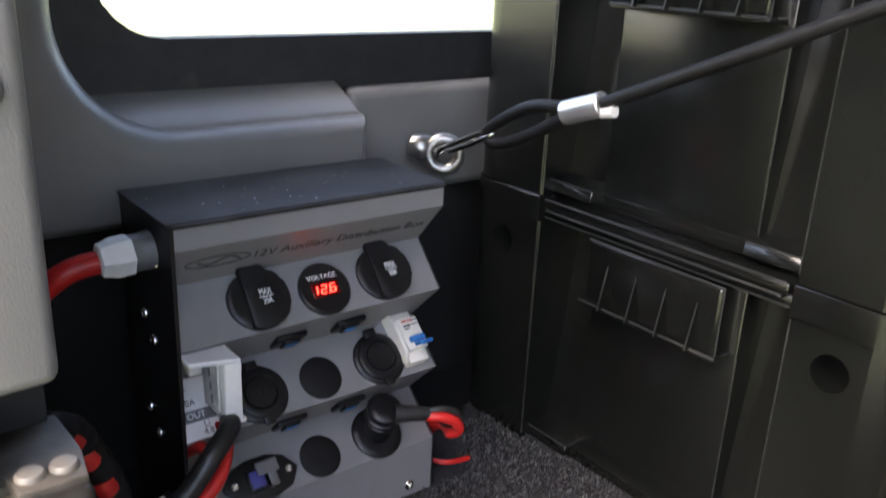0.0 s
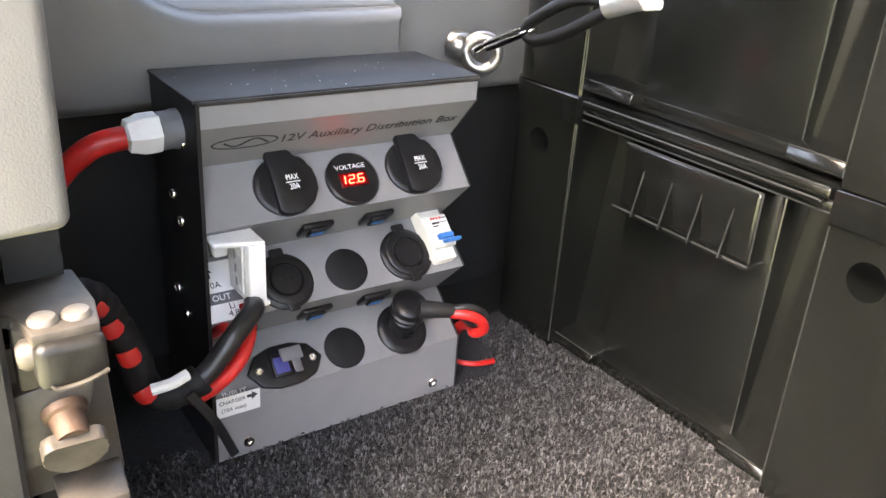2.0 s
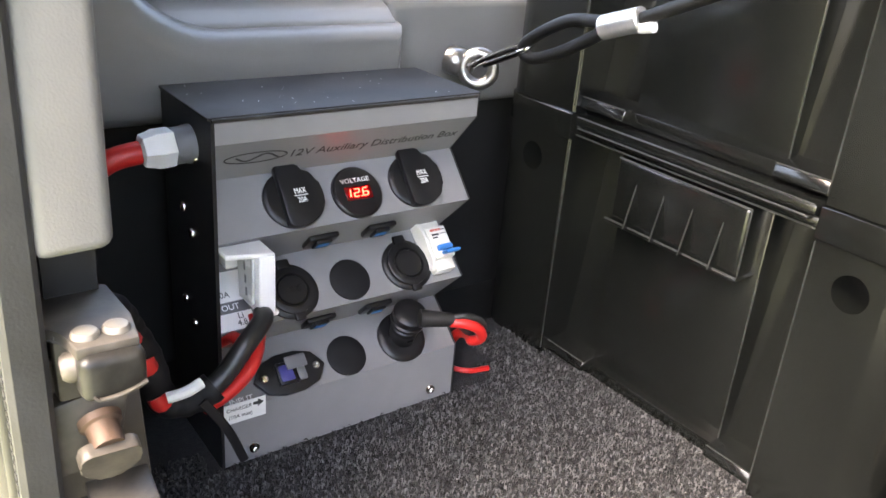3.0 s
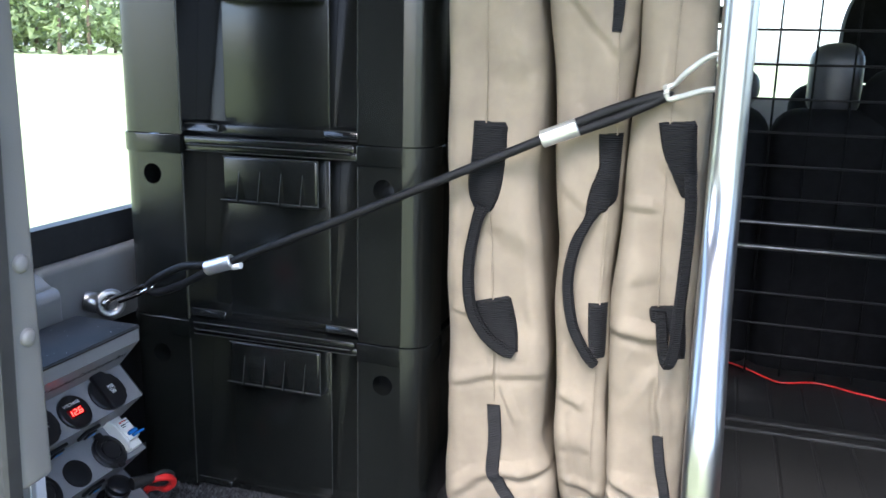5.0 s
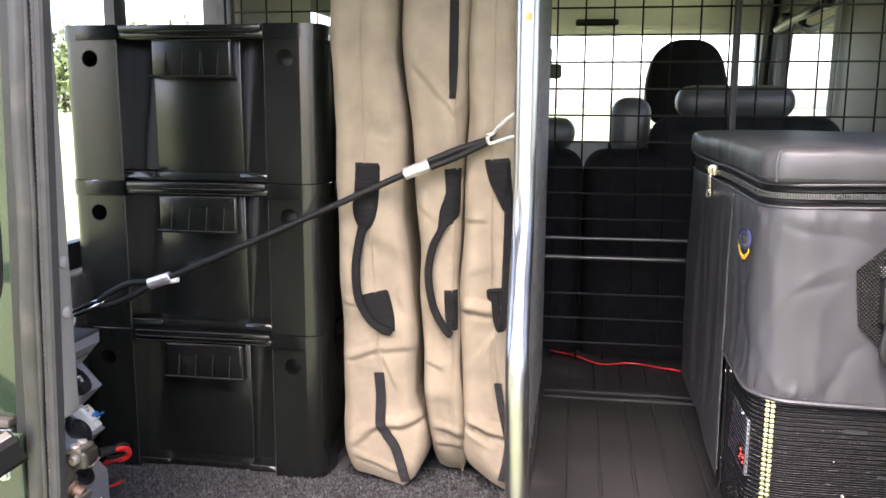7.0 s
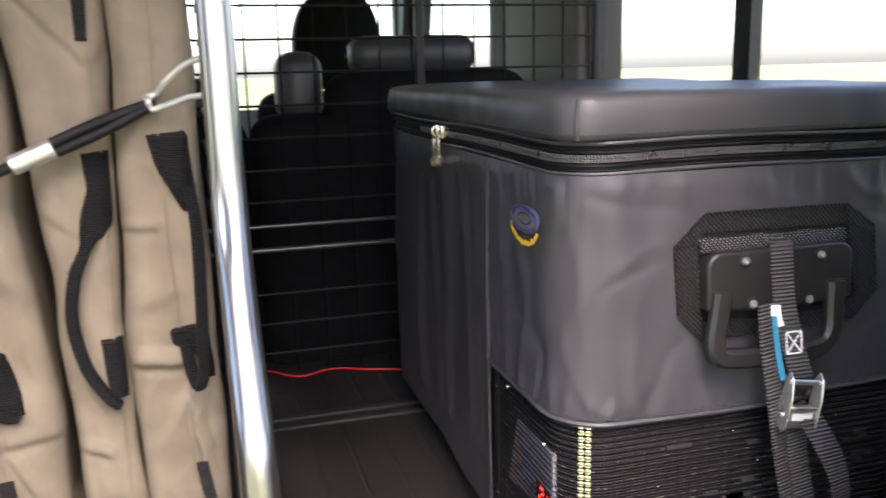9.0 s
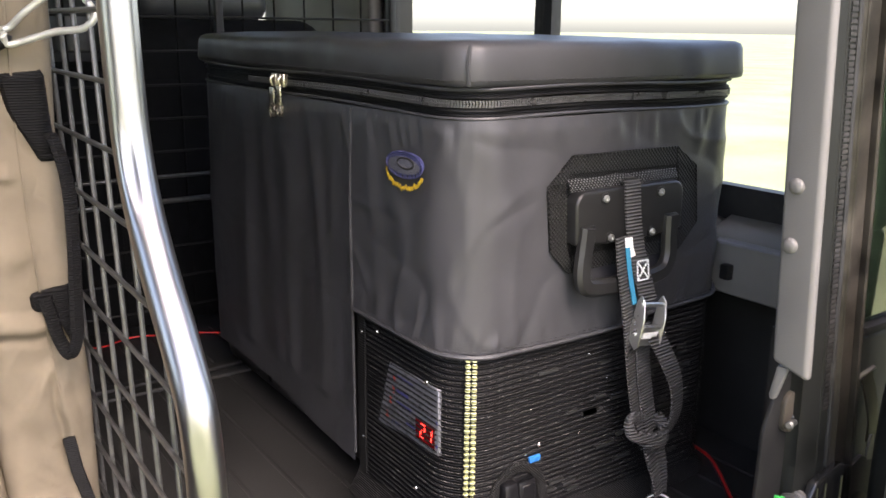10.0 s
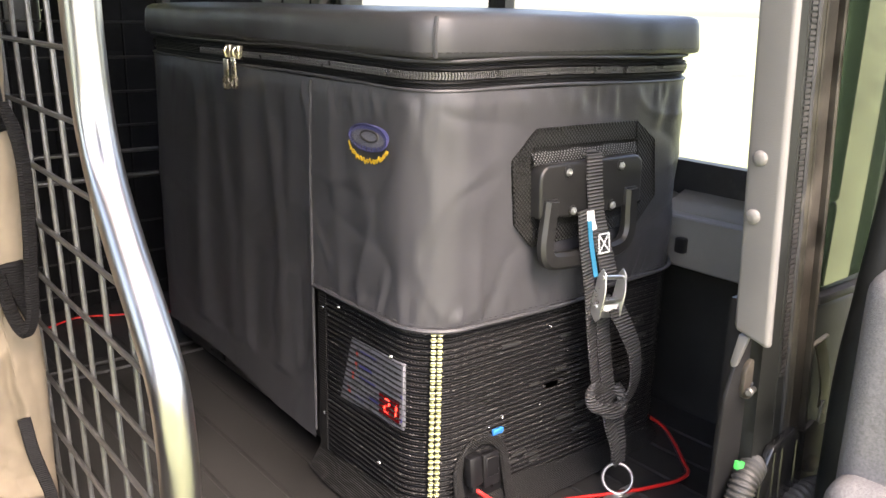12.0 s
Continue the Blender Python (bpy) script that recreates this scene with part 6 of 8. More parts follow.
# ---- divider ----
def divider():
    d = thing("load_divider", (0.062, 0.6, 0), "polished aluminium tube divider filled with welded wire mesh", "divider")
    x = 0.0625
    line = [(0.063, 0.358, 0.97), (0.063, 0.350, 0.75), (0.063, 0.343, 0.60), (0.0632, 0.339, 0.50), (0.0635, 0.333, 0.45), (0.0638, 0.318, 0.41), (0.0640, 0.291, 0.37), (0.0647, 0.260, 0.33), (0.0656, 0.235, 0.29), (0.0666, 0.2285, 0.25), (0.0674, 0.2285, 0.20), (0.0687, 0.229, 0.12), (0.0706, 0.2285, 0.0)]
    pts = curve(line, 9)
    ring, tube = circle(1.0, 28), Shape()
    rows = []
    for i, p in enumerate(pts):
        t = (pts[min(i + 1, len(pts) - 1)] - pts[max(i - 1, 0)]).normalized()
        side, out = Vector((1, 0, 0)), t.cross(Vector((1, 0, 0))).normalized()
        press = 0.0032 * math.exp(-((p.z - 0.435) / 0.032) ** 2) + 0.0016 * math.exp(-((p.z - 0.265) / 0.022) ** 2)
        row = []
        for a, b in ring:
            dent = sum(math.exp(-((math.atan2(b, a) - q + math.pi) % (2 * math.pi) - math.pi) ** 2 / 0.10) for q in (-2.05, 2.05))
            row.append(tuple(p + (side * a + out * b) * (0.0135 - press * dent)))
        rows.append(row)
    part("tube", tube.loft(rows[::-1]), M["alu"], d, "polished aluminium tube")
    part("foot", Shape().lathe([(0.024, 0), (0.024, 0.004), (0.016, 0.006)], 24, Matrix.Translation((0.0706, 0.2285, 0))), M["alu"], d)
    ys, zs = [p.y for p in pts][::-1], [p.z for p in pts][::-1]
    for k in range(15):
        y, lean = 0.276 + 0.0555 * k, 0.10
        z_top = 0.96
        for p in pts:
            if p.y - (y + lean * (p.z - 0.19)) > 0.0:
                z_top = min(z_top, p.z)
        part("upright_wire", Shape().tube([(x, y - lean * 0.18, 0.01), (x, y + lean * (z_top - 0.19), z_top)], 0.0022, 8), M["zinc"], d)
    for k in range(19):
        z = 0.9595 - 0.0514 * k
        y0 = float(np.interp(z, zs, ys))
        part("cross_wire", Shape().tube([(x - 0.0042, y0, z), (x - 0.0042, 1.14, z)], 0.0022, 8), M["zinc"], d)
    s = Shape().sheet([[(x + 0.0140 * math.cos(a), 0.3465 + 0.0140 * math.sin(a), z) for a in np.linspace(-1.75, -1.0, 7)] for z in (0.668, 0.705)])
    part("sticker", s, M["paper"], d, "small white and orange sticker")
    s = Shape().sheet([[(x + 0.0143 * math.cos(a), 0.3465 + 0.0143 * math.sin(a), z) for a in np.linspace(-1.65, -1.1, 7)] for z in (0.671, 0.680)])
    part("sticker_print", s, M["print_orange"], d)


divider()


# ---- elastic cord across the load ----
def cord():
    eb = thing("eye_bolt", (-0.66, 0.452, 0.248), "chrome eye bolt screwed to the side wall", "eye bolt")
    c = Vector((-0.643, 0.461, 0.247))
    part("base", Shape().lathe([(0.0115, 0), (0.0125, 0.004), (0.0125, 0.013), (0.010, 0.016), (0.0065, 0.0185), (0.006, 0.025)], 24, along((-0.668, 0.4455, 0.2515), c)), M["ring_steel"], eb)
    ax = Vector((0.75, -0.62, 0.1)).normalized()
    m = along(c, c + ax)
    ring = [m @ Vector((0.0135 * math.cos(a), 0.0135 * math.sin(a), 0)) for a in np.linspace(0, 2 * math.pi, 28, endpoint=False)]
    part("eye", Shape().tube(ring, 0.0052, 12, True), M["ring_steel"], eb)
    k = thing("elastic_cord", (-0.3, 0.455, 0.38), "stretched black elastic cord with crimped silver ferrules and wire hooks", "elastic cord")
    A, B = Vector((-0.628, 0.452, 0.2545)), Vector((0.010, 0.458, 0.527))
    f1a, f1b = Vector((-0.497, 0.4535, 0.3085)), Vector((-0.462, 0.4535, 0.3205))
    f2a, f2b = Vector((-0.110, 0.456, 0.478)), Vector((-0.075, 0.457, 0.492))
    line = [f1b, f1b.lerp(f2a, 0.5) - Vector((0, 0, 0.001)), f2a]
    part("cord", Shape().tube(curve(line, 10), 0.0047, 12), M["cord"], k)
    loop1 = curve([f1a + Vector((0, 0, 0.004)), Vector((-0.53, 0.4515, 0.3075)), Vector((-0.566, 0.4515, 0.289)), Vector((-0.578, 0.452, 0.277)), Vector((-0.567, 0.4535, 0.272)), Vector((-0.535, 0.4545, 0.284)), f1a - Vector((0, 0, 0.004))], 8)
    part("cord_loop", Shape().tube(loop1, 0.0048, 12), M["cord"], k)
    u2 = (f2b - f2a).normalized()
    q2 = u2.cross(Vector((0, 1, 0))).normalized() * 0.0042
    tip = B - u2 * 0.002
    part("cord_loop", Shape().tube(curve([f2b + q2, f2b.lerp(tip, 0.5) + q2, tip, f2b.lerp(tip, 0.5) - q2, f2b - q2], 8), 0.0048, 12), M["cord"], k)
    for a, b in ((f1a, f1b), (f2a, f2b)):
        d = (b - a).normalized()
        part("ferrule", Shape().lathe([(0.0068, 0), (0.0078, 0.001), (0.0078, (b - a).length - 0.001), (0.0068, (b - a).length)], 20, along(a, b), 1.12), M["ferrule"], k, "crimped silver ferrule")
    part("cord_tail", Shape().tube([f1b - Vector((0, 0, 0.006)), f1b + Vector((0.011, 0.0, -0.0035))], 0.0042, 10), M["white_plastic"], k, "frayed pale cord end")
    # snap hook at the eye bolt
    h0, h1 = Vector((-0.575, 0.4525, 0.2795)), Vector((-0.640, 0.4505, 0.2495))
    side = Vector((0, 0.0045, 0.0035))
    hook = curve([h1 + side * 0.3, h1.lerp(h0, 0.15) + side, h0.lerp(h1, 0.2) + side * 1.1, h0 + Vector((0.003, 0, 0)), h0.lerp(h1, 0.2) - side * 1.1, h1.lerp(h0, 0.35) - side], 8)
    part("snap_hook", Shape().tube(hook, 0.0026, 10), M["chrome"], k, "chrome wire snap hook")
    # wire hook on the divider
    p = Vector((0.008, 0.458, 0.526))
    part("wire_hook", Shape().tube(curve([p + Vector((-0.002, -0.004, 0.003)), p + Vector((-0.004, 0.003, 0.006)), p + Vector((0.004, 0.004, 0.009)), (0.022, 0.452, 0.546), (0.040, 0.442, 0.560), (0.056, 0.432, 0.564), (0.062, 0.425, 0.555), (0.0665, 0.420, 0.545), (0.058, 0.424, 0.5345), (0.040, 0.440, 0.5315), (0.018, 0.453, 0.524), p + Vector((0, -0.002, -0.004)), p + Vector((-0.003, -0.005, 0.002))], 6), 0.0028, 10), M["hook_wire"], k, "bent wire hook")


cord()


# ---- cooler in its fabric cover ----
FX0, FX1, FY0, FY1 = 0.345, 0.742, 0.322, 1.0


def outline(grow=0.0, r=0.045, step=0.004):
    """Points round the cooler's plan, anticlockwise from its near west corner, with outward directions."""
    x0, x1, y0, y1 = FX0 - grow, FX1 + grow, FY0 - grow, FY1 + grow
    out = []
    for (ax, ay), (bx, by), a0 in (((x0 + r, y0), (x1 - r, y0), -90), ((x1, y0 + r), (x1, y1 - r), 0), ((x1 - r, y1), (x0 + r, y1), 90), ((x0, y1 - r), (x0, y0 + r), 180)):
        n = max(2, int(math.hypot(bx - ax, by - ay) / step))
        d = Vector((math.cos(radians(a0)), math.sin(radians(a0)), 0))
        out += [(Vector((ax + (bx - ax) * i / n, ay + (by - ay) * i / n, 0)), d) for i in range(n)]
        cx, cy = bx - r * math.cos(radians(a0)), by - r * math.sin(radians(a0))
        k = max(3, int(r * 1.57 / step))
        for i in range(k):
            a = radians(a0 + 90 * i / k)
            e = Vector((math.cos(a), math.sin(a), 0))
            out.append((Vector((cx, cy, 0)) + e * r, e))
    return out


GATHERS = random.Random(21)


def gathers(lo, hi, pitch, reach, deep, wide):
    """Short folds along an edge: place along it, slant, length, depth and width."""
    out, s = [], lo
    while s < hi:
        out.append((s, GATHERS.uniform(-0.35, 0.35), GATHERS.uniform(*reach), GATHERS.uniform(*deep), GATHERS.uniform(*wide)))
        s += GATHERS.uniform(0.45, 1.6) * pitch
    return out


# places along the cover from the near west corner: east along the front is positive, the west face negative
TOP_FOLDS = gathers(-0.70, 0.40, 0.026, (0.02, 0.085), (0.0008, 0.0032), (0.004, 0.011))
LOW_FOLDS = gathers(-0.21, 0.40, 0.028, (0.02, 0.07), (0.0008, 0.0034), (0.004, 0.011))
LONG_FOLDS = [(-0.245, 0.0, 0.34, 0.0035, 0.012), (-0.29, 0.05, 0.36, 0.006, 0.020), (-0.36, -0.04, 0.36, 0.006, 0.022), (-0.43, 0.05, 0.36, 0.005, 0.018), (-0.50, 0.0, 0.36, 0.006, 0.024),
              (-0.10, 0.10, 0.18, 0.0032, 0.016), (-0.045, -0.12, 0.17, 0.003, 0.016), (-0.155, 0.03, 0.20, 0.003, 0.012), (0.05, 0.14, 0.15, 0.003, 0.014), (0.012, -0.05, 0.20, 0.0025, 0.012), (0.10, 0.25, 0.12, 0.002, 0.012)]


def bump_of(u, w):
    q = u / w
    return math.exp(-q * q) - 0.55 * math.exp(-((q - 1.5) ** 2) * 0.7) if abs(q) < 5 else 0.0


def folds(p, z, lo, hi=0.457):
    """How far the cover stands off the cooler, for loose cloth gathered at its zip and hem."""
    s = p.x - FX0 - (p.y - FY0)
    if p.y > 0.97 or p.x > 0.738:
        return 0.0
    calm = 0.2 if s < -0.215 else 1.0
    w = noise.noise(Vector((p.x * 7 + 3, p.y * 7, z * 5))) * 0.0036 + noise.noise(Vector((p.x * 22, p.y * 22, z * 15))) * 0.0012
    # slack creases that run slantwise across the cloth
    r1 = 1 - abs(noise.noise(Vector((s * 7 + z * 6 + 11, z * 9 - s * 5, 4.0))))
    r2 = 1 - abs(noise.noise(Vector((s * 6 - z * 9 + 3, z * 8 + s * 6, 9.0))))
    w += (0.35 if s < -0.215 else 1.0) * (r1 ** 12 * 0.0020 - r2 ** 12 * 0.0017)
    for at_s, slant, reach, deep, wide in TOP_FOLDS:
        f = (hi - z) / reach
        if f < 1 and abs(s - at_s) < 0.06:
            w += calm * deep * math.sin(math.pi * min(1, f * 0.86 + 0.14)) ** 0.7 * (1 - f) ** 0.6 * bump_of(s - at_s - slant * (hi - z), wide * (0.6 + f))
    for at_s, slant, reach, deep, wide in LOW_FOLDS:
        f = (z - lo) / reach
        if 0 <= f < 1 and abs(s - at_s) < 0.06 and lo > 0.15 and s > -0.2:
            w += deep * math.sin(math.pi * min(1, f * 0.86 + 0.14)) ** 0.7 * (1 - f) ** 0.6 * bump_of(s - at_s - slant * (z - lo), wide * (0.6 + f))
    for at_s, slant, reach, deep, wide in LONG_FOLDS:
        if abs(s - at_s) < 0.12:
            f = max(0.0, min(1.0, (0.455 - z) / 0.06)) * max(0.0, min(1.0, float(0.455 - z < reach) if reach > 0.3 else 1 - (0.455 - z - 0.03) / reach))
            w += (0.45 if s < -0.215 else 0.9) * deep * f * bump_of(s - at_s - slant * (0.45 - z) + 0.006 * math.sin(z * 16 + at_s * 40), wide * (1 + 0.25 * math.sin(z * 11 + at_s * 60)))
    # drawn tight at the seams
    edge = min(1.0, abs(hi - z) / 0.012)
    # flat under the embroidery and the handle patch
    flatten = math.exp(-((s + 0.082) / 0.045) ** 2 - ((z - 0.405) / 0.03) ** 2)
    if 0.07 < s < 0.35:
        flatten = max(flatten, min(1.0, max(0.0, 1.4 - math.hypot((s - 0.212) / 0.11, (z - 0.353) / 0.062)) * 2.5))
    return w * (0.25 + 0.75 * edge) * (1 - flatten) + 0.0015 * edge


def mesh_hem(p):
    """Height of the net's upper edge round the cooler."""
    return 0.2285 + 0.004 * math.sin(p.x * 9) + (0.006 if p.x > 0.6 else 0)


def cooler():
    f = thing("cooler", ((FX0 + FX1) / 2, (FY0 + FY1) / 2, 0), "portable fridge in a dark grey zipped vinyl cover with black net", "fridge")
    plan = outline()
    # the fridge itself
    s = Shape().box(FX0 + 0.012, FX1 - 0.012, FY0 + 0.012, FY1 - 0.012, 0.012, 0.44, 0.02, 4)
    s.box(FX0 + 0.03, FX0 + 0.09, FY0 + 0.03, FY0 + 0.09, 0.0, 0.014, 0.004)
    s.box(FX1 - 0.09, FX1 - 0.03, FY0 + 0.03, FY0 + 0.09, 0.0, 0.014, 0.004)
    s.box(FX0 + 0.03, FX0 + 0.09, FY1 - 0.09, FY1 - 0.03, 0.0, 0.014, 0.004)
    s.box(FX1 - 0.09, FX1 - 0.03, FY1 - 0.09, FY1 - 0.03, 0.0, 0.014, 0.004)
    part("body", s, M["fridge_black"], f, "black moulded fridge body")

    def wall(name, keep, lo, hi, material, rows, grow, label="", puff=True):
        pts = [(p, d) for p, d in plan if keep(p)]
        # begin the run where the gap is
        gaps = [i for i in range(len(pts)) if (pts[i][0] - pts[i - 1][0]).length > 0.02]
        if gaps:
            pts = pts[gaps[0]:] + pts[:gaps[0]]
        else:
            pts = pts + pts[:1]
        sh = []
        for k in range(rows + 1):
            row = []
            for p, d in pts:
                a, b = lo(p), hi(p)
                z = a + (b - a) * k / rows
                off = grow + (folds(p, z, a) if puff else 0)
                row.append((p.x + d.x * off, p.y + d.y * off, z))
            sh.append(row)
        return part(name, Shape().sheet(sh), M[material], f, label, smooth=70)

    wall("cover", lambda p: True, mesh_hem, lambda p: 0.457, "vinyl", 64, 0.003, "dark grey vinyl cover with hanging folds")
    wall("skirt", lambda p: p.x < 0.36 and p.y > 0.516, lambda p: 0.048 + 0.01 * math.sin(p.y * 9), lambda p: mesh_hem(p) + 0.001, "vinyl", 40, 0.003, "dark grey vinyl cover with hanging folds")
    net = wall("net", lambda p: p.y < 0.516 or p.x > 0.70, lambda p: 0.012, mesh_hem, "net", 10, -0.001, "black net panel", puff=False)
    # rows of net thread
    runs = [(p, d) for p, d in plan if p.y < 0.516 and (p.x < 0.5 or p.y < 0.362)]
    gap = [i for i in range(len(runs)) if (runs[i][0] - runs[i - 1][0]).length > 0.02][0]
    runs = runs[gap:] + runs[:gap]
    fine = [(p, d) for p, d in outline(0.0, 0.045, 0.0014) if p.y < 0.516 and (p.x < 0.5 or p.y < 0.362)]
    gap = [i for i in range(len(fine)) if (fine[i][0] - fine[i - 1][0]).length > 0.02][0]
    fine = fine[gap:] + fine[:gap]
    for k in range(34):
        z0 = 0.022 + 0.0061 * k
        path = []
        for i, (p, d) in enumerate(fine):
            z = z0 + 0.0011 * noise.noise(Vector((p.x * 26, p.y * 26, k * 0.7))) + 0.004 * max(0, 1 - p.y / 0.34) * math.sin(p.x * 9)
            z += 0.0007 * math.sin(i * 2.35) + 0.0004 * noise.noise(Vector((i * 0.31, k * 3.1, 2.0)))
            g = 0.0012 + 0.0005 * math.cos(i * 2.35)
            path.append((p.x + d.x * g, p.y + d.y * g, z))
        part("net_thread", Shape().sweep(path, circle(0.00056, 4, 1.0), (0, 0, 1)), M["net_row"], net)
    # loose bound foot of the net, spread out over the floor
    rows_ = []
    for k in range(9):
        t = k / 8
        row = []
        for i, (p, d) in enumerate(runs):
            near = 0.25 + 0.75 * float(np.interp(p.x - max(0.0, p.y - 0.36), (0.20, 0.345, 0.45, 0.75), (0.6, 1.0, 0.9, 0.15)))
            crumple = 0.0022 * noise.noise(Vector((p.x * 30, p.y * 30, t * 2)))
            g = 0.003 + 0.022 * near * (1 - t) ** 1.5 + crumple
            row.append((p.x + d.x * g, p.y + d.y * g, 0.003 + 0.038 * near * t + abs(crumple)))
        rows_.append(row)
    part("net_hem", Shape().sheet(rows_), M["web_cross"], net, "loose black bound hem", smooth=70)
    # hem and seams
    hem = [(p.x + d.x * 0.0065, p.y + d.y * 0.0065, mesh_hem(p) + 0.001) for p, d in runs]
    part("hem", Shape().sweep(hem, circle(0.0026, 6), (0, 0, 1)), M["vinyl"], f)
    st = Shape()
    for a, b in zip(hem[::2], hem[1::2]):
        st.tube([(a[0], a[1], a[2] + 0.0055), (b[0], b[1], b[2] + 0.0055)], 0.0005, 4)
    part("stitching", st, M["stitch_dark"], f)
    part("seam", Shape().tube(curve([(0.3405, 0.516, 0.455), (0.3385, 0.518, 0.35), (0.3385, 0.517, 0.24), (0.3385, 0.516, 0.14), (0.3395, 0.517, 0.05)], 10), 0.0018, 6), M["vinyl_lid"], f)
    part("net_edge", Shape().sweep([(0.3432, 0.505, 0.02), (0.3432, 0.505, 0.235)], flat(0.016, 0.002), (1, 0, 0)), M["web_cross"], f)
    # yellow braid up the near corner
    c = [(p, d) for p, d in plan if p.x < 0.375 and p.y < 0.345]
    p, d = min(c, key=lambda q: abs(math.degrees(math.atan2(q[1].y, q[1].x)) + 122))
    part("braid", Shape().sweep([(p.x + d.x * 0.003, p.y + d.y * 0.003, z) for z in np.linspace(0.014, 0.231, 40)], flat(0.0125, 0.003), tuple(d)), M["net"], f, "yellow reflective braid")
    bd = Shape()
    side = Vector((-d.y, d.x, 0))
    for k in range(34):
        for e in (-0.0032, 0.0032):
            q = p + d * 0.0046 + side * e
            bd.lathe([(0.0022, -0.0022), (0.0031, -0.0005), (0.0028, 0.001), (0.0016, 0.0022)], 8, Matrix.Translation((q.x, q.y, 0.018 + 0.0063 * k)))
    part("braid_weave", bd, M["reflect"], f)["kind"] = "stuff"
    # zip band and lid
    band = wall("zip_band", lambda p: True, lambda p: 0.457, lambda p: 0.487, "zip", 4, -0.0005, "black zip band", puff=False)
    for z, r, m, g in ((0.4590, 0.0018, "vinyl", 0.0028), (0.4855, 0.0018, "vinyl", 0.0036), (0.4665, 0.0011, "zip", 0.0014), (0.4778, 0.0011, "zip", 0.0014)):
        part("piping", Shape().tube([(q.x + e.x * g, q.y + e.y * g, z + 0.0012 * math.sin(q.x * 20 + q.y * 13)) for q, e in plan], r, 6, True), M[m], f)
    teeth = Shape()
    for i, (q, e) in enumerate(outline(0.0, 0.045, 0.0027)):
        if q.y < 0.80:
            z = 0.4722 + 0.0009 * math.sin(q.x * 20 + q.y * 13)
            a = Vector((-e.y, e.x, 0))
            for dz, lean in ((0.0017, 0.35), (-0.0017, -0.35)):
                teeth.box(-0.00075, 0.00075, -0.0015, 0.0015, -0.0016, 0.0016, m=axes_at((q.x + e.x * 0.0026, q.y + e.y * 0.0026, z + dz), a, e) @ Matrix.Rotation(lean, 4, "Y"))
    part("zip_teeth", teeth, M["teeth"], band, "zip teeth", smooth=0)["kind"] = "stuff"
    rings, lidplan = [], outline(0.006, 0.03)
    for k, (z, inset) in enumerate(((0.4865, 0.006), (0.4885, 0.0005), (0.494, -0.001), (0.508, -0.0005), (0.5185, 0.0), (0.5235, 0.003), (0.5262, 0.010), (0.5275, 0.03), (0.529, 0.07), (0.530, 0.12), (0.530, 0.17))):
        row = []
        for q, e in lidplan:
            w = noise.noise(Vector((q.x * 9, q.y * 9, z * 20 + 5))) * 0.0038 + noise.noise(Vector((q.x * 24, q.y * 24, z * 40))) * 0.0018
            ins = min(inset, 0.19)
            near = min(ins, 0.028)
            far = ins if ins > 0.028 else -0.02
            X = min(max(q.x - e.x * near + e.x * w, FX0 - 0.006 + far), FX1 + 0.006 - far)
            Y = min(max(q.y - e.y * near + e.y * w, FY0 - 0.006 + far), FY1 + 0.006 - far)
            sag = noise.noise(Vector((X * 7, Y * 7, 3.0))) * 0.0045 if k > 4 else 0
            row.append((X, Y, z + sag))
        rings.append(row)
    lid = part("lid", Shape().loft(rings), M["vinyl_lid"], f, "padded grey vinyl lid", smooth=60)
    g = (0.349, 0.3245)
    part("lid_seam", Shape().tube(curve([(g[0] + 0.003, g[1] - 0.0035, 0.488), (g[0] + 0.001, g[1] - 0.005, 0.505), (g[0] + 0.004, g[1] - 0.0035, 0.523)]), 0.0022, 6), M["vinyl_lid"], lid)
    st = Shape()
    for (q, e), (q2, e2) in zip(lidplan[::2], lidplan[1::2]):
        if q.y < 0.8:
            st.tube([(q.x + e.x * 0.0015, q.y + e.y * 0.0015, 0.4925), (q2.x + e2.x * 0.0015, q2.y + e2.y * 0.0015, 0.4925)], 0.0005, 4)
    part("stitching", st, M["stitch_dark"], lid)
    # zip pulls
    for k, (y, tip) in enumerate(((0.706, 0.429), (0.683, 0.432))):
        sl = part("zip_slider", Shape().box(0.3355, 0.3435, y - 0.0065, y + 0.0065, 0.466, 0.482, 0.002, 2), M["pull_metal"], f, "bright metal zip slider")
        part("bail", Shape().tube(curve([(0.3365, y, 0.480), (0.3325, y, 0.475), (0.3345, y, 0.467)], 5), 0.0016, 8), M["pull_metal"], sl)
        xx = 0.3335 - 0.0012 * k
        ring = [(xx, y + 0.0060 * math.copysign(abs(math.cos(a)) ** 0.6, math.cos(a)), tip + 0.0075 + 0.0075 * math.sin(a)) for a in np.linspace(0, 2 * math.pi, 32, endpoint=False)]
        part("pull", Shape().sweep(ring, flat(0.0020, 0.0044), (1, 0, 0), True), M["pull_metal"], sl, "bright metal zip pull")
        part("pull_plate", Shape().box(xx - 0.0010, xx + 0.0010, y - 0.0062, y + 0.0062, tip + 0.012, tip + 0.036, 0.0009, 2), M["pull_metal"], sl)
    # embroidered device
    m = axes_at((0.3382, 0.404, 0.4085), (0, -1, 0), (0.05, 0, 1))
    em = part("embroidery", Shape().lathe([(0.0335, 0), (0.033, 0.0012), (0.030, 0.0018)], 40, m @ Matrix.Rotation(0.08, 4, "Z"), 0.38), M["thread_blue"], f, "embroidered blue and gold oval device")
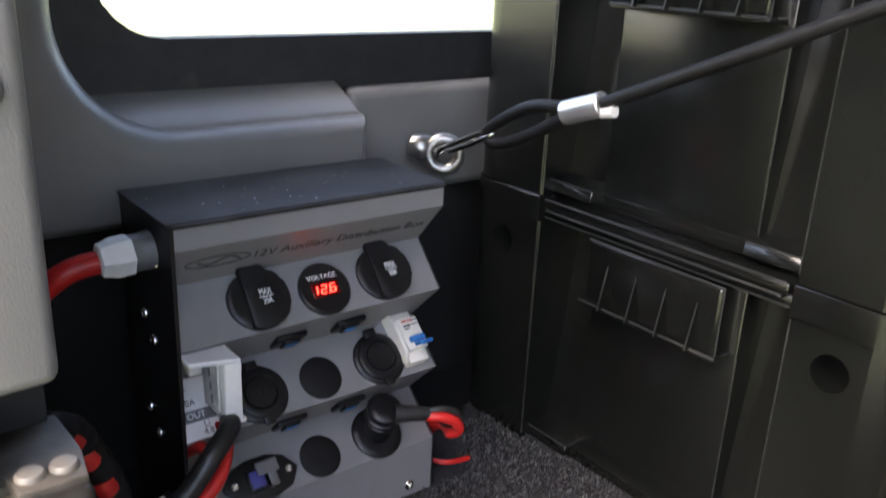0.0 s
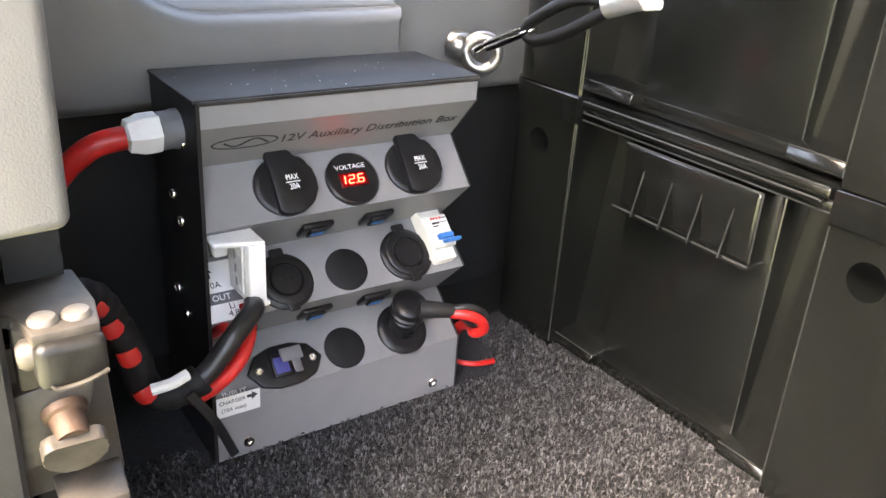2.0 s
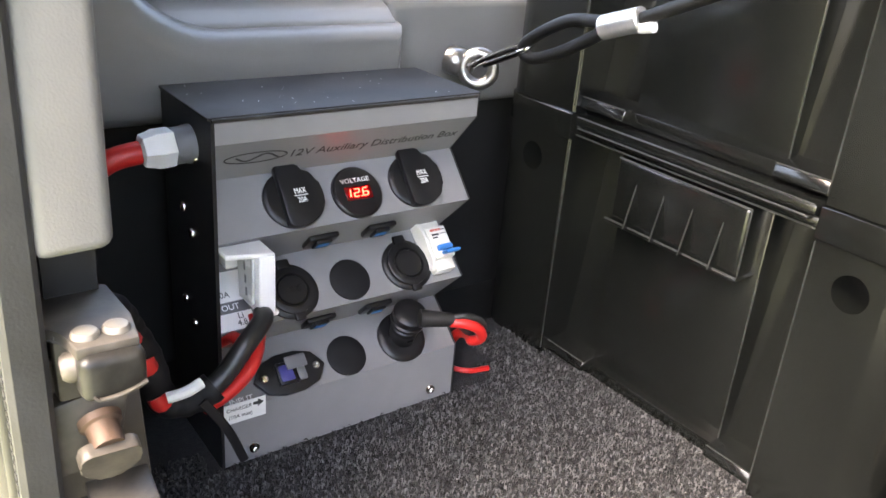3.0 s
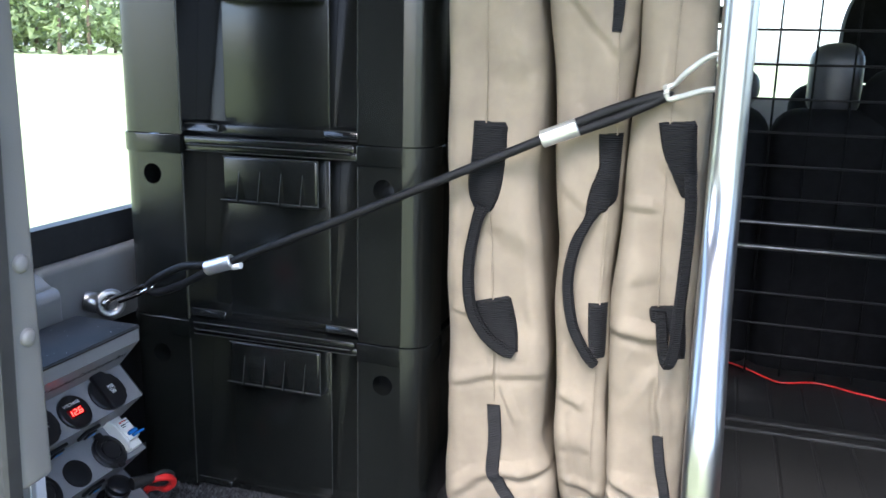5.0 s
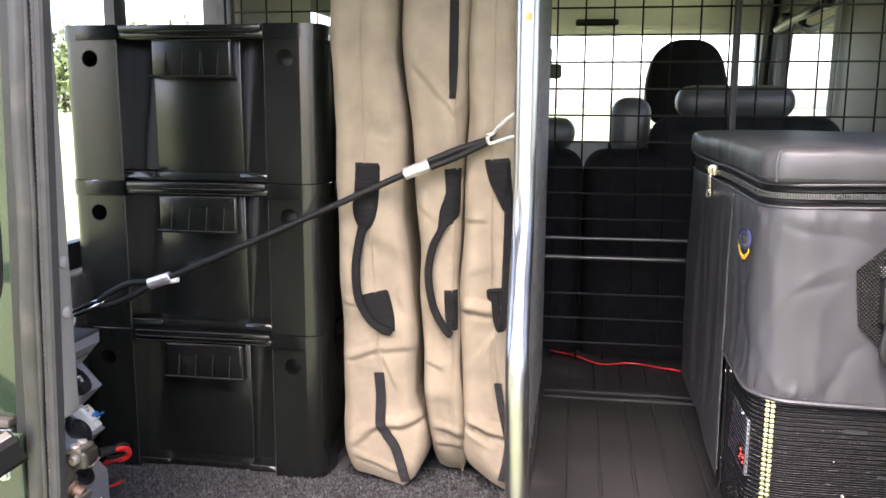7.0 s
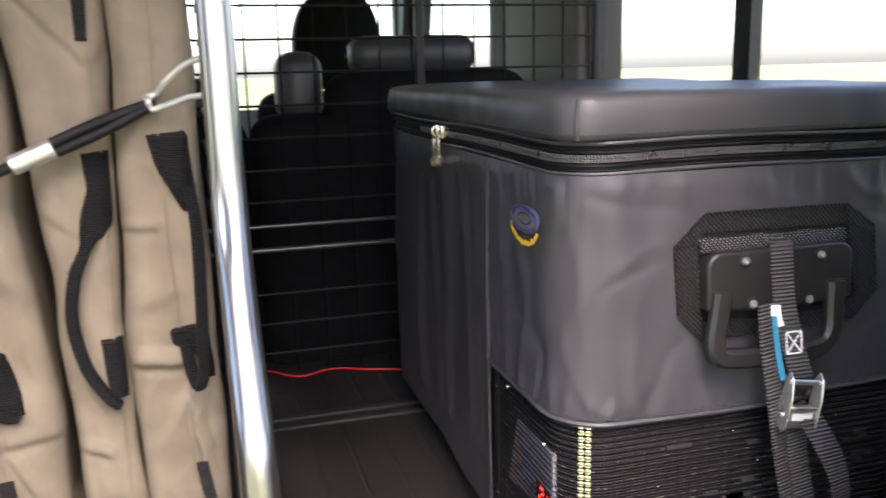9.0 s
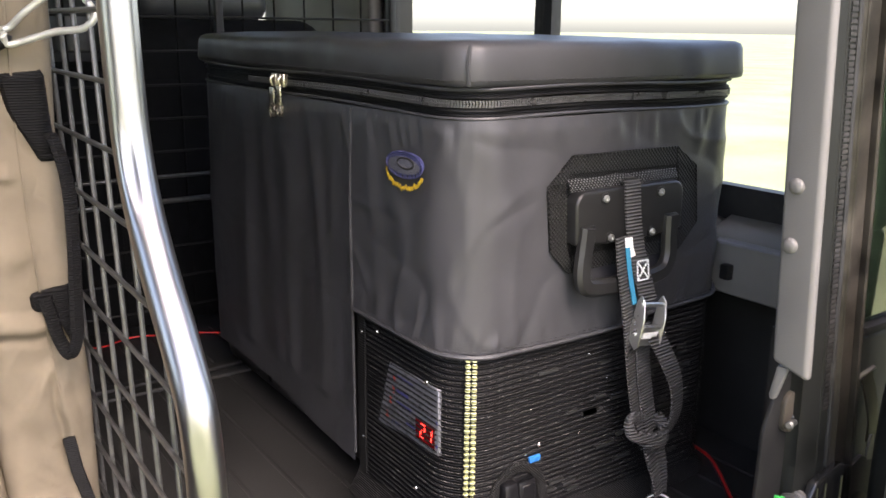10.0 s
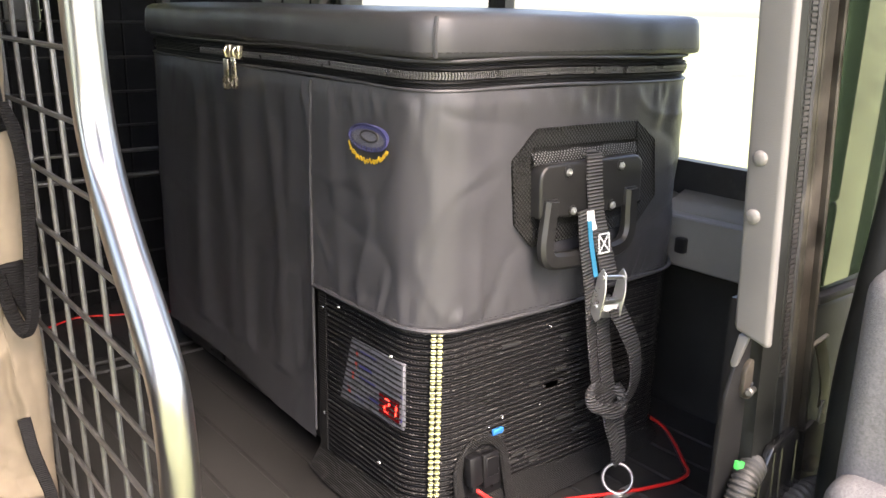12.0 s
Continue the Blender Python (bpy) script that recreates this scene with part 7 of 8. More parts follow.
    part("inner_oval", Shape().lathe([(0.0285, 0.0015), (0.028, 0.0021), (0.02, 0.0023)], 40, m @ Matrix.Translation((0, -0.0005, 0)), 0.3), M["thread_grey"], em)
    oval = [m @ Vector((0.004 + 0.0145 * math.cos(a), 0.002 + 0.0052 * math.sin(a), 0.0026)) for a in np.linspace(0, 2 * math.pi, 30, endpoint=False)]
    part("oval_line", Shape().tube(oval, 0.0011, 6, True), M["ink"], em)
    squiggle = []
    for k in range(61):
        a = radians(198 + 144 * k / 60)
        wave = 0.0024 * math.sin(k * 1.75) + 0.0008 * math.sin(k * 0.61)
        squiggle.append(m @ Vector((0.035 * math.cos(a) + 0.0006 * math.sin(k * 2.9), 0.0205 * math.sin(a) - 0.002 + wave, 0.0014)))
    part("gold_line", Shape().tube(squiggle, 0.00085, 6), M["thread_gold"], em, "gold thread scroll")
    rim = [m @ Vector((0.0325 * math.cos(a), 0.0125 * math.sin(a), 0.0016)) for a in np.linspace(0, 2 * math.pi, 44, endpoint=False)]
    part("blue_rim", Shape().tube(rim, 0.0011, 6, True), M["thread_blue"], em)
    for k in range(9):
        a = radians(200 + 17.5 * k)
        p, q = m @ Vector((0.029 * math.cos(a), 0.0092 * math.sin(a), 0.0024)), m @ Vector((0.029 * math.cos(a), 0.0092 * math.sin(a) - 0.003, 0.0022))
        part("tread_mark", Shape().tube([p, q], 0.0005, 5), M["ink"], em)
    # control panel behind the net
    q = axes_at((0.3462, 0.413, 0.1415), (0, -1, 0), (0, 0, 1)) 
    cp = part("control_panel", Shape().prism([(-0.060, -0.0345), (0.060, -0.0262), (0.060, 0.0470), (-0.035, 0.0455)], 0.0052, q @ Matrix.Translation((0, 0, -0.004)), 0.001, 1), M["display"], f, "grey control panel behind the net")
    part("readout", Shape().box(0.018, 0.054, -0.021, 0.004, 0.0011, 0.0018, 0.001, 1, q), M["display_red"], cp)
    digits("21", q @ Matrix.Translation((0.028, -0.016, 0.0019)), 0.0145, M["led"], cp, "glowing red figures")
    s = Shape()
    for a, b, zz in ((-0.026, -0.022, 0.030), (-0.028, -0.024, 0.016), (-0.034, -0.030, 0.002), (-0.042, -0.037, -0.018)):
        s.box(a, b, zz - 0.004, zz + 0.004, 0.0011, 0.0015, m=q)
    part("lamp_strip", s, M["print_red"], cp, smooth=0)
    for k in range(13):
        zz = -0.033 + 0.0061 * k
        part("net_thread", Shape().tube([q @ Vector((-0.058, zz, 0.0022)), q @ Vector((0.01, zz + 0.0006, 0.0024)), q @ Vector((0.058, zz, 0.0022))], 0.00055, 5), M["net"], cp)
    s = Shape()
    for a, b, zz in ((-0.018, 0.012, 0.034), (-0.020, 0.004, 0.018), (0.0555, 0.0585, 0.010), (0.0555, 0.0585, -0.016), (-0.03, -0.012, -0.022), (0.0, 0.016, -0.012), (-0.02, 0.010, 0.004)):
        s.box(a, b, zz - 0.0018, zz + 0.0018, 0.0011, 0.0015, m=q)
    part("small_print", s, M["indigo"], cp, smooth=0)["kind"] = "stuff"
    for y, z in ((0.504, 0.205), (0.372, 0.191), (0.503, 0.076), (0.392, 0.062), (0.43, 0.03), (0.47, 0.215)):
        screw(cp, (0.3435, y, z), (-1, 0, 0), 0.0028, M["chrome"])
    for x, z in ((0.44, 0.155), (0.455, 0.075), (0.52, 0.20), (0.60, 0.14), (0.47, 0.18), (0.435, 0.105), (0.453, 0.112), (0.55, 0.165), (0.64, 0.2), (0.51, 0.11), (0.425, 0.192)):
        screw(f, (x, 0.3222, z), (0, -1, 0), 0.0016 if x != 0.453 else 0.0032, M["chrome"])
    # darker slits where the vents behind show
    rnd = random.Random(8)
    for k in range(30):
        x, z = rnd.uniform(0.43, 0.70), 0.022 + 0.0078 * rnd.randint(3, 24)
        part("vent_slit", Shape().box(x, x + rnd.uniform(0.012, 0.03), 0.3195, 0.3225, z - 0.0022, z + 0.0016), M["ink"], f, smooth=0)
    # socket opening at the foot of the front
    m = axes_at((0.4230, 0.320, 0.045), (1, 0, 0), (0, 0.1, 1))
    arch = [(0.033 * math.cos(radians(a)), 0.016 + 0.033 * math.sin(radians(a))) for a in range(0, 181, 12)]
    path = [m @ Vector((0.034, -0.040, 0.012))] + [m @ Vector((x, z, 0.004)) for x, z in arch] + [m @ Vector((-0.034, -0.040, 0.012))]
    so = part("socket_flap", Shape().sweep(path, flat(0.012, 0.006), (0, 1, 0)), M["web_cross"], f, "black bound opening for the power lead")
    part("recess", Shape().prism([(-0.028, -0.04), (0.028, -0.04)] + [(0.028 * math.cos(radians(a)), 0.014 + 0.028 * math.sin(radians(a))) for a in range(0, 181, 15)], 0.004, m @ Matrix.Translation((0, 0, -0.001))), M["fridge_black"], so)
    part("plug", Shape().box(-0.026, -0.007, 0.006, 0.040, 0.003, 0.017, 0.004, 2, m).box(-0.021, -0.012, -0.002, 0.008, 0.006, 0.014, 0.002, 2, m), M["plastic"], so, "black power plug")
    part("inlet", Shape().box(-0.002, 0.021, -0.004, 0.034, 0.003, 0.010, 0.003, 2, m).box(0.001, 0.018, 0.008, 0.030, 0.010, 0.0115, 0.001, 1, m), M["plastic"], so)
    part("blue_lug", Shape().box(0.4375, 0.4525, 0.317, 0.321, 0.0955, 0.1025, 0.0015, 2), M["blue"], f, "small blue lug")
    # handle opening bound with four webbing strips, pocket mesh, thick plate and folding grip
    y = 0.3165
    strips = [((0.477, 0.418), (0.628, 0.417), (0.629, 0.398), (0.470, 0.400)), ((0.628, 0.417), (0.661, 0.394), (0.652, 0.388), (0.629, 0.403)),
              ((0.661, 0.394), (0.670, 0.330), (0.645, 0.323), (0.631, 0.400)), ((0.670, 0.330), (0.641, 0.302), (0.622, 0.312), (0.645, 0.325)),
              ((0.641, 0.302), (0.476, 0.299), (0.480, 0.316), (0.622, 0.314)), ((0.476, 0.299), (0.452, 0.324), (0.471, 0.330), (0.482, 0.306)),
              ((0.452, 0.324), (0.445, 0.389), (0.469, 0.404), (0.474, 0.322)), ((0.445, 0.389), (0.477, 0.418), (0.476, 0.404), (0.466, 0.390))]
    octo = [q[0] for q in strips]
    part("handle_patch", Shape().prism(octo[::-1], 0.0014, axes_at((0, y + 0.0015, 0), (1, 0, 0), (0, 0, 1))), M["web_cross"], f, "black mesh behind the handle", smooth=0)
    for k, quad in enumerate(strips):
        lift = 0.0018 + 0.0009 * (k % 2)
        part("binding", Shape().prism(list(quad)[::-1], lift, axes_at((0, y, 0), (1, 0, 0), (0, 0, 1)), 0.0006, 1), M["handle_web"], f, "coarse black webbing border")
    for a, b in zip(octo, octo[1:] + octo[:1]):
        part("edge_stitch", Shape().tube([(a[0], y - 0.0022, a[1]), (b[0], y - 0.0022, b[1])], 0.0009, 6), M["handle_web"], f)
    pm = []
    for k in range(7):
        t = k / 6
        pm.append([(0.468 + 0.158 * u / 24, 0.3095 + 0.0045 * t - 0.002 * math.sin(math.pi * t), 0.3825 + 0.0125 * t + 0.0008 * math.sin(u * 0.8)) for u in range(25)])
    part("pocket_mesh", Shape().sheet(pm), M["pocket_mesh"], f, "pale dotted mesh of the handle pocket")
    lower, upper = [(0.473, 0.331), (0.516, 0.3265), (0.585, 0.3265), (0.629, 0.330)], []
    for cx, a0 in ((0.614, 0), (0.485, 90)):
        upper += [(cx + 0.014 * math.cos(radians(a0 + 15 * i)), 0.3695 + 0.014 * math.sin(radians(a0 + 15 * i))) for i in range(7)]
    hp = part("handle_plate", Shape().soft_prism(lower + upper, 0.0155, 0.0035, axes_at((0, 0.3165, 0), (1, 0, 0), (0, 0, 1))), M["grip_black"], f, "thick black plastic handle plate")
    for x, z in ((0.509, 0.3745), (0.590, 0.3735), (0.519, 0.3335), (0.580, 0.332)):
        part("screw_boss", Shape().lathe([(0.0062, -0.001), (0.0058, 0.0012), (0.0048, 0.0016)], 18, along((x, 0.301, z), (x, 0.29, z))), M["grip_black"], hp)
        screw(hp, (x, 0.2996, z), (0, -1, 0), 0.0040, M["buckle"])
    for x0, x1 in ((0.4765, 0.497), (0.5985, 0.6185)):
        part("hinge_block", Shape().box(x0, x1, 0.2985, 0.314, 0.328, 0.349, 0.002, 2), M["grip_black"], hp)
    line = curve([(0.4862, 0.3005, 0.347), (0.4835, 0.300, 0.325), (0.4805, 0.299, 0.304), (0.4830, 0.298, 0.290), (0.4960, 0.297, 0.2845), (0.5400, 0.297, 0.2825), (0.5800, 0.297, 0.2835), (0.6000, 0.298, 0.289), (0.6080, 0.299, 0.303), (0.6085, 0.300, 0.325), (0.6085, 0.3005, 0.347)], 6)
    part("grip", Shape().sweep(line, flat(0.0185, 0.013), (0, 1, 0)), M["grip_black"], hp, "black folding grip")


cooler()


# ---- tie-down strap ----
def strap():
    t = thing("tie_down_strap", (0.60, 0.285, 0), "grey webbing tie-down strap with silver cam buckle, knotted to ring", "strap")
    up = (0, 1, 0)
    part("upper_webbing", Shape().sweep(curve([(0.5455, 0.3065, 0.3862), (0.546, 0.3000, 0.3858), (0.5475, 0.2985, 0.36), (0.551, 0.295, 0.325), (0.5555, 0.2885, 0.296), (0.563, 0.282, 0.262)]), flat(0.0235, 0.0022), up), M["web_grey"], t)
    part("back_webbing", Shape().sweep(curve([(0.530, 0.296, 0.333), (0.531, 0.292, 0.30), (0.537, 0.286, 0.25), (0.549, 0.287, 0.19), (0.560, 0.286, 0.14), (0.572, 0.283, 0.112)]), flat(0.022, 0.0022), (-0.3, 1, 0)), M["web_grey"], t)
    part("inner_webbing", Shape().sweep(curve([(0.560, 0.285, 0.235), (0.567, 0.287, 0.19), (0.577, 0.286, 0.14), (0.584, 0.283, 0.108)]), flat(0.026, 0.0022), (-0.2, 1, 0)), M["web_grey"], t)
    part("tail", Shape().sweep(curve([(0.568, 0.276, 0.228), (0.580, 0.270, 0.205), (0.597, 0.267, 0.172), (0.605, 0.268, 0.138), (0.603, 0.272, 0.116), (0.592, 0.279, 0.100)]), flat(0.025, 0.0024), (-0.25, 1, 0.12)), M["web_grey"], t)
    part("lower_webbing", Shape().sweep(curve([(0.574, 0.281, 0.112), (0.578, 0.278, 0.088), (0.583, 0.271, 0.062), (0.585, 0.265, 0.038)]), flat(0.026, 0.003), (-0.35, 1, 0)), M["web_grey"], t)
    part("lower_webbing", Shape().sweep(curve([(0.590, 0.282, 0.104), (0.592, 0.280, 0.085), (0.591, 0.273, 0.060), (0.586, 0.267, 0.038)]), flat(0.024, 0.003), (0.05, 1, 0)), M["web_grey"], t)
    kn = Shape()
    c = Vector((0.578, 0.282, 0.108))
    for offs, w in ((((-0.010, 0.002, 0.018), (-0.030, -0.003, 0.027), (-0.041, -0.008, 0.022), (-0.036, -0.011, 0.010), (-0.016, -0.013, 0.002), (0.004, -0.012, -0.004), (0.014, -0.004, -0.006)), 0.012), (((-0.024, -0.006, 0.004), (-0.008, -0.014, -0.006), (0.010, -0.013, -0.006), (0.018, -0.004, 0.006), (0.014, 0.002, 0.016)), 0.013)):
        kn.sweep(curve([c + Vector(o) for o in offs], 8), flat(w, 0.008), (0.15, 1, 0.2))
    part("knot", kn, M["web_grey"], t)
    m = axes_at((0.560, 0.281, 0.2425), (1, 0, -0.16), (0.16, -0.10, 1))
    bx = Shape()
    for sx in (-0.0175, 0.0155):
        poly = [(-0.026, -0.003), (-0.030, -0.008), (-0.024, -0.0125), (0.004, -0.0115), (0.022, -0.007), (0.0275, 0.0), (0.020, 0.004), (-0.020, 0.004)]
        bx.prism([(z, -y) for z, y in poly], 0.0020, m @ axes_at((sx, 0, 0), (0, 1, 0), (0, 0, 1)), 0.0006, 1)
    bk = part("cam_buckle", bx, M["buckle"], t, "silver cam buckle")
    part("cam", Shape().box(-0.0152, 0.0152, -0.0265, -0.004, 0.001, 0.0085, 0.0025, 2, m), M["buckle"], bk)
    part("cam_lip", Shape().box(-0.0152, 0.0152, -0.0075, -0.0035, 0.0070, 0.0105, 0.001, 1, m), M["buckle"], bk)
    part("cam_label", Shape().box(-0.010, 0.0125, -0.0175, -0.0105, 0.0085, 0.0088, m=m), M["paper"], bk, "worn pale label", smooth=0)
    for q in (-0.014, 0.0185):
        part("pin", Shape().lathe([(0.0026, -0.0195), (0.0026, 0.0195)], 12, m @ Matrix.Translation((0, q, 0.003)) @ Matrix.Rotation(math.pi / 2, 4, "Y")), M["buckle"], bk)
    part("tag", Shape().sweep(curve([(0.537, 0.2925, 0.322), (0.539, 0.290, 0.30), (0.542, 0.2865, 0.276), (0.545, 0.285, 0.262)]), flat(0.0055, 0.0012), (0.3, 1, 0)), M["teal"], t, "small blue tag")
    part("tag_end", Shape().sweep(curve([(0.539, 0.294, 0.332), (0.539, 0.292, 0.322), (0.542, 0.2905, 0.312)]), flat(0.009, 0.001), (0.3, 1, 0)), M["paper"], t)
    m = axes_at((0.5553, 0.2870, 0.2965), (1, 0, 0), (0, 0.12, 1))
    s = Shape()
    for a, b in (((-0.008, -0.010), (0.008, -0.010)), ((0.008, -0.010), (0.008, 0.010)), ((0.008, 0.010), (-0.008, 0.010)), ((-0.008, 0.010), (-0.008, -0.010)), ((-0.008, -0.010), (0.008, 0.010)), ((0.008, -0.010), (-0.008, 0.010))):
        for k in range(6):
            p, q = Vector(a).lerp(Vector(b), k / 6 + 0.02), Vector(a).lerp(Vector(b), (k + 1) / 6 - 0.02)
            s.tube([m @ Vector((p.x, p.y, 0.0008)), m @ Vector((q.x, q.y, 0.0008))], 0.0009, 5)
    part("box_stitch", s, M["print_white"], t, "white crossed box stitching")
    u, v = Vector((0.57, -0.82, 0)), Vector((0.40, 0.28, 0.87))
    rg = [Vector((0.584, 0.264, 0.0190)) + u * (0.0165 * math.cos(a)) + v * (0.0165 * math.sin(a)) for a in np.linspace(0, 2 * math.pi, 40, endpoint=False)]
    r = thing("lashing_ring", (0.606, 0.284, 0), "plain steel lashing ring standing on the floor", "ring")
    part("ring", Shape().tube(rg, 0.0019, 10, True), M["ring_steel"], r)
    part("staple", Shape().box(0.560, 0.606, 0.250, 0.264, 0.0, 0.004, 0.001, 1), M["buckle"], r)


strap()

c = thing("power_lead", (0.60, 0.26, 0), "red and black twin power lead lying on the floor", "cable")
path = curve([(0.4065, 0.3105, 0.048), (0.411, 0.302, 0.044), (0.425, 0.295, 0.033), (0.462, 0.293, 0.014), (0.532, 0.281, 0.004), (0.594, 0.253, 0.004), (0.640, 0.238, 0.004), (0.664, 0.234, 0.004), (0.684, 0.238, 0.004), (0.699, 0.255, 0.004), (0.733, 0.296, 0.004), (0.757, 0.334, 0.004), (0.766, 0.39, 0.004)], 8)
part("red_core", Shape().tube(path, 0.0023, 8), M["red"], c, "bright red wire")
part("black_core", Shape().tube([p + Vector((0.002, 0.0042, -0.0015)) for p in path], 0.0021, 8), M["black_cable"], c)
c = thing("floor_wire", (0.25, 1.15, 0), "thin red wire lying across the rear of the mat", "cable")
part("wire", Shape().tube(curve([(0.05, 1.262, 0.003), (0.106, 1.235, 0.003), (0.145, 1.205, 0.003), (0.194, 1.16, 0.003), (0.256, 1.18, 0.003), (0.32, 1.155, 0.003), (0.37, 1.135, 0.003), (0.43, 1.10, 0.003)]), 0.0021, 8), M["red"], c)


# ---- cargo barrier ----
def barrier():
    b = thing("cargo_barrier", (MID, 1.17, 0), "black wire mesh cargo barrier behind the rear seat", "cargo barrier")
    for x in (0.442, 0.789, -0.34, -0.655):
        part("post", Shape().box(x - 0.007, x + 0.007, 1.162, 1.180, 0.0, 0.97, 0.003, 2), M["steel_black"], b)
    z = 0.0498
    while z < 0.96:
        if abs(z - 0.265) < 0.05:
            z += 0.0558
            continue
        part("cross_wire", Shape().tube([(-0.655, 1.168, z), (0.789, 1.168, z)], 0.0021, 8), M["black_wire"], b)
        z += 0.0558
    part("cross_bar", Shape().tube([(-0.655, 1.166, 0.243), (0.789, 1.166, 0.243)], 0.0048, 10), M["zinc"], b)
    part("cross_bar", Shape().tube([(-0.655, 1.166, 0.286), (0.789, 1.166, 0.286)], 0.0034, 10), M["zinc"], b)
    x = -0.63
    while x < 0.78:
        # uprights darker than the cross wires: their lack of sheen is in the colour
        part("upright_wire", Shape().tube([(x, 1.172, 0.01), (x, 1.172, 0.96)], 0.0019, 8), M["black_darkened"], b)
        x += 0.0588


barrier()


# ---- seats ----
def cushion(x0, x1, y0, y1, z0, z1, r, lean=0.0, seed=0.0):
    s = Shape()
    bm = bmesh.new()
    bmesh.ops.create_cube(bm, size=1)
    for v in bm.verts:
        v.co = ((x0 + x1) / 2 + v.co.x * (x1 - x0), (y0 + y1) / 2 + v.co.y * (y1 - y0), (z0 + z1) / 2 + v.co.z * (z1 - z0))
    bmesh.ops.bevel(bm, geom=bm.edges[:], offset=r, segments=5, affect="EDGES", profile=0.5, clamp_overlap=True)
    for v in bm.verts:
        v.co.y += -lean * (v.co.z - z0)
    return s.take(bm)


def rear_seat(x0, x1, heads, label):
    st = thing("car_seat", ((x0 + x1) / 2, 1.33, 0), label, "car seat", "rear seats")
    part("backrest", cushion(x0, x1, 1.25, 1.37, -0.28, 0.475, 0.05), M["seat"], st)
    if x0 > 0:
        part("upper_backrest", cushion(0.285, 0.70, 1.255, 1.365, 0.36, 0.55, 0.05), M["seat"], st)
    part("cushion", cushion(x0, x1, 1.37, 1.80, -0.28, -0.05, 0.05), M["seat"], st)
    for a, b, lo, hi in heads:
        h = part("headrest", cushion(a, b, 1.325, 1.435, lo, hi, 0.035), M["leather"], st, "padded grey headrest")
        for x in ((a + b) / 2 - min(0.06, (b - a) / 4), (a + b) / 2 + min(0.06, (b - a) / 4)):
            part("stem", Shape().tube([(x, 1.37, 0.44), (x, 1.375, lo + 0.02)], 0.006, 10), M["chrome"], h)


rear_seat(-0.66, 0.1395, [(-0.22, 0.118, 0.47, 0.545)], "black rear bench seat with a low grey headrest")
rear_seat(0.1400, 0.76, [(0.202, 0.292, 0.455, 0.592), (0.349, 0.610, 0.545, 0.620)], "black rear seat with grey padded headrests")


def front_seat(cx):
    st = thing("car_seat", (cx, 2.1, -0.3), "dark front seat with a tall rounded backrest", "car seat", "front seats")
    rings = []
    for y, k in ((2.14, 0.9), (2.15, 1.0), (2.24, 1.0), (2.26, 0.9)):
        pts = [(cx + 0.125 * k * math.copysign(abs(math.cos(a)) ** 0.75, math.cos(a)), y, 0.60 + (0.182 * k if math.sin(a) > 0 else 0.10) * math.copysign(abs(math.sin(a)) ** 0.8, math.sin(a))) for a in np.linspace(0, 2 * math.pi, 48, endpoint=False)]
        rings.append(pts)
    part("headrest", Shape().loft(rings), M["seat"], st, "tall rounded headrest")
    part("backrest", cushion(cx - 0.24, cx + 0.24, 2.10, 2.24, -0.25, 0.50, 0.06), M["seat"], st)
    part("cushion", cushion(cx - 0.24, cx + 0.24, 2.2, 2.65, -0.25, 0.0, 0.05), M["seat"], st)


front_seat(0.462)
front_seat(-0.36)


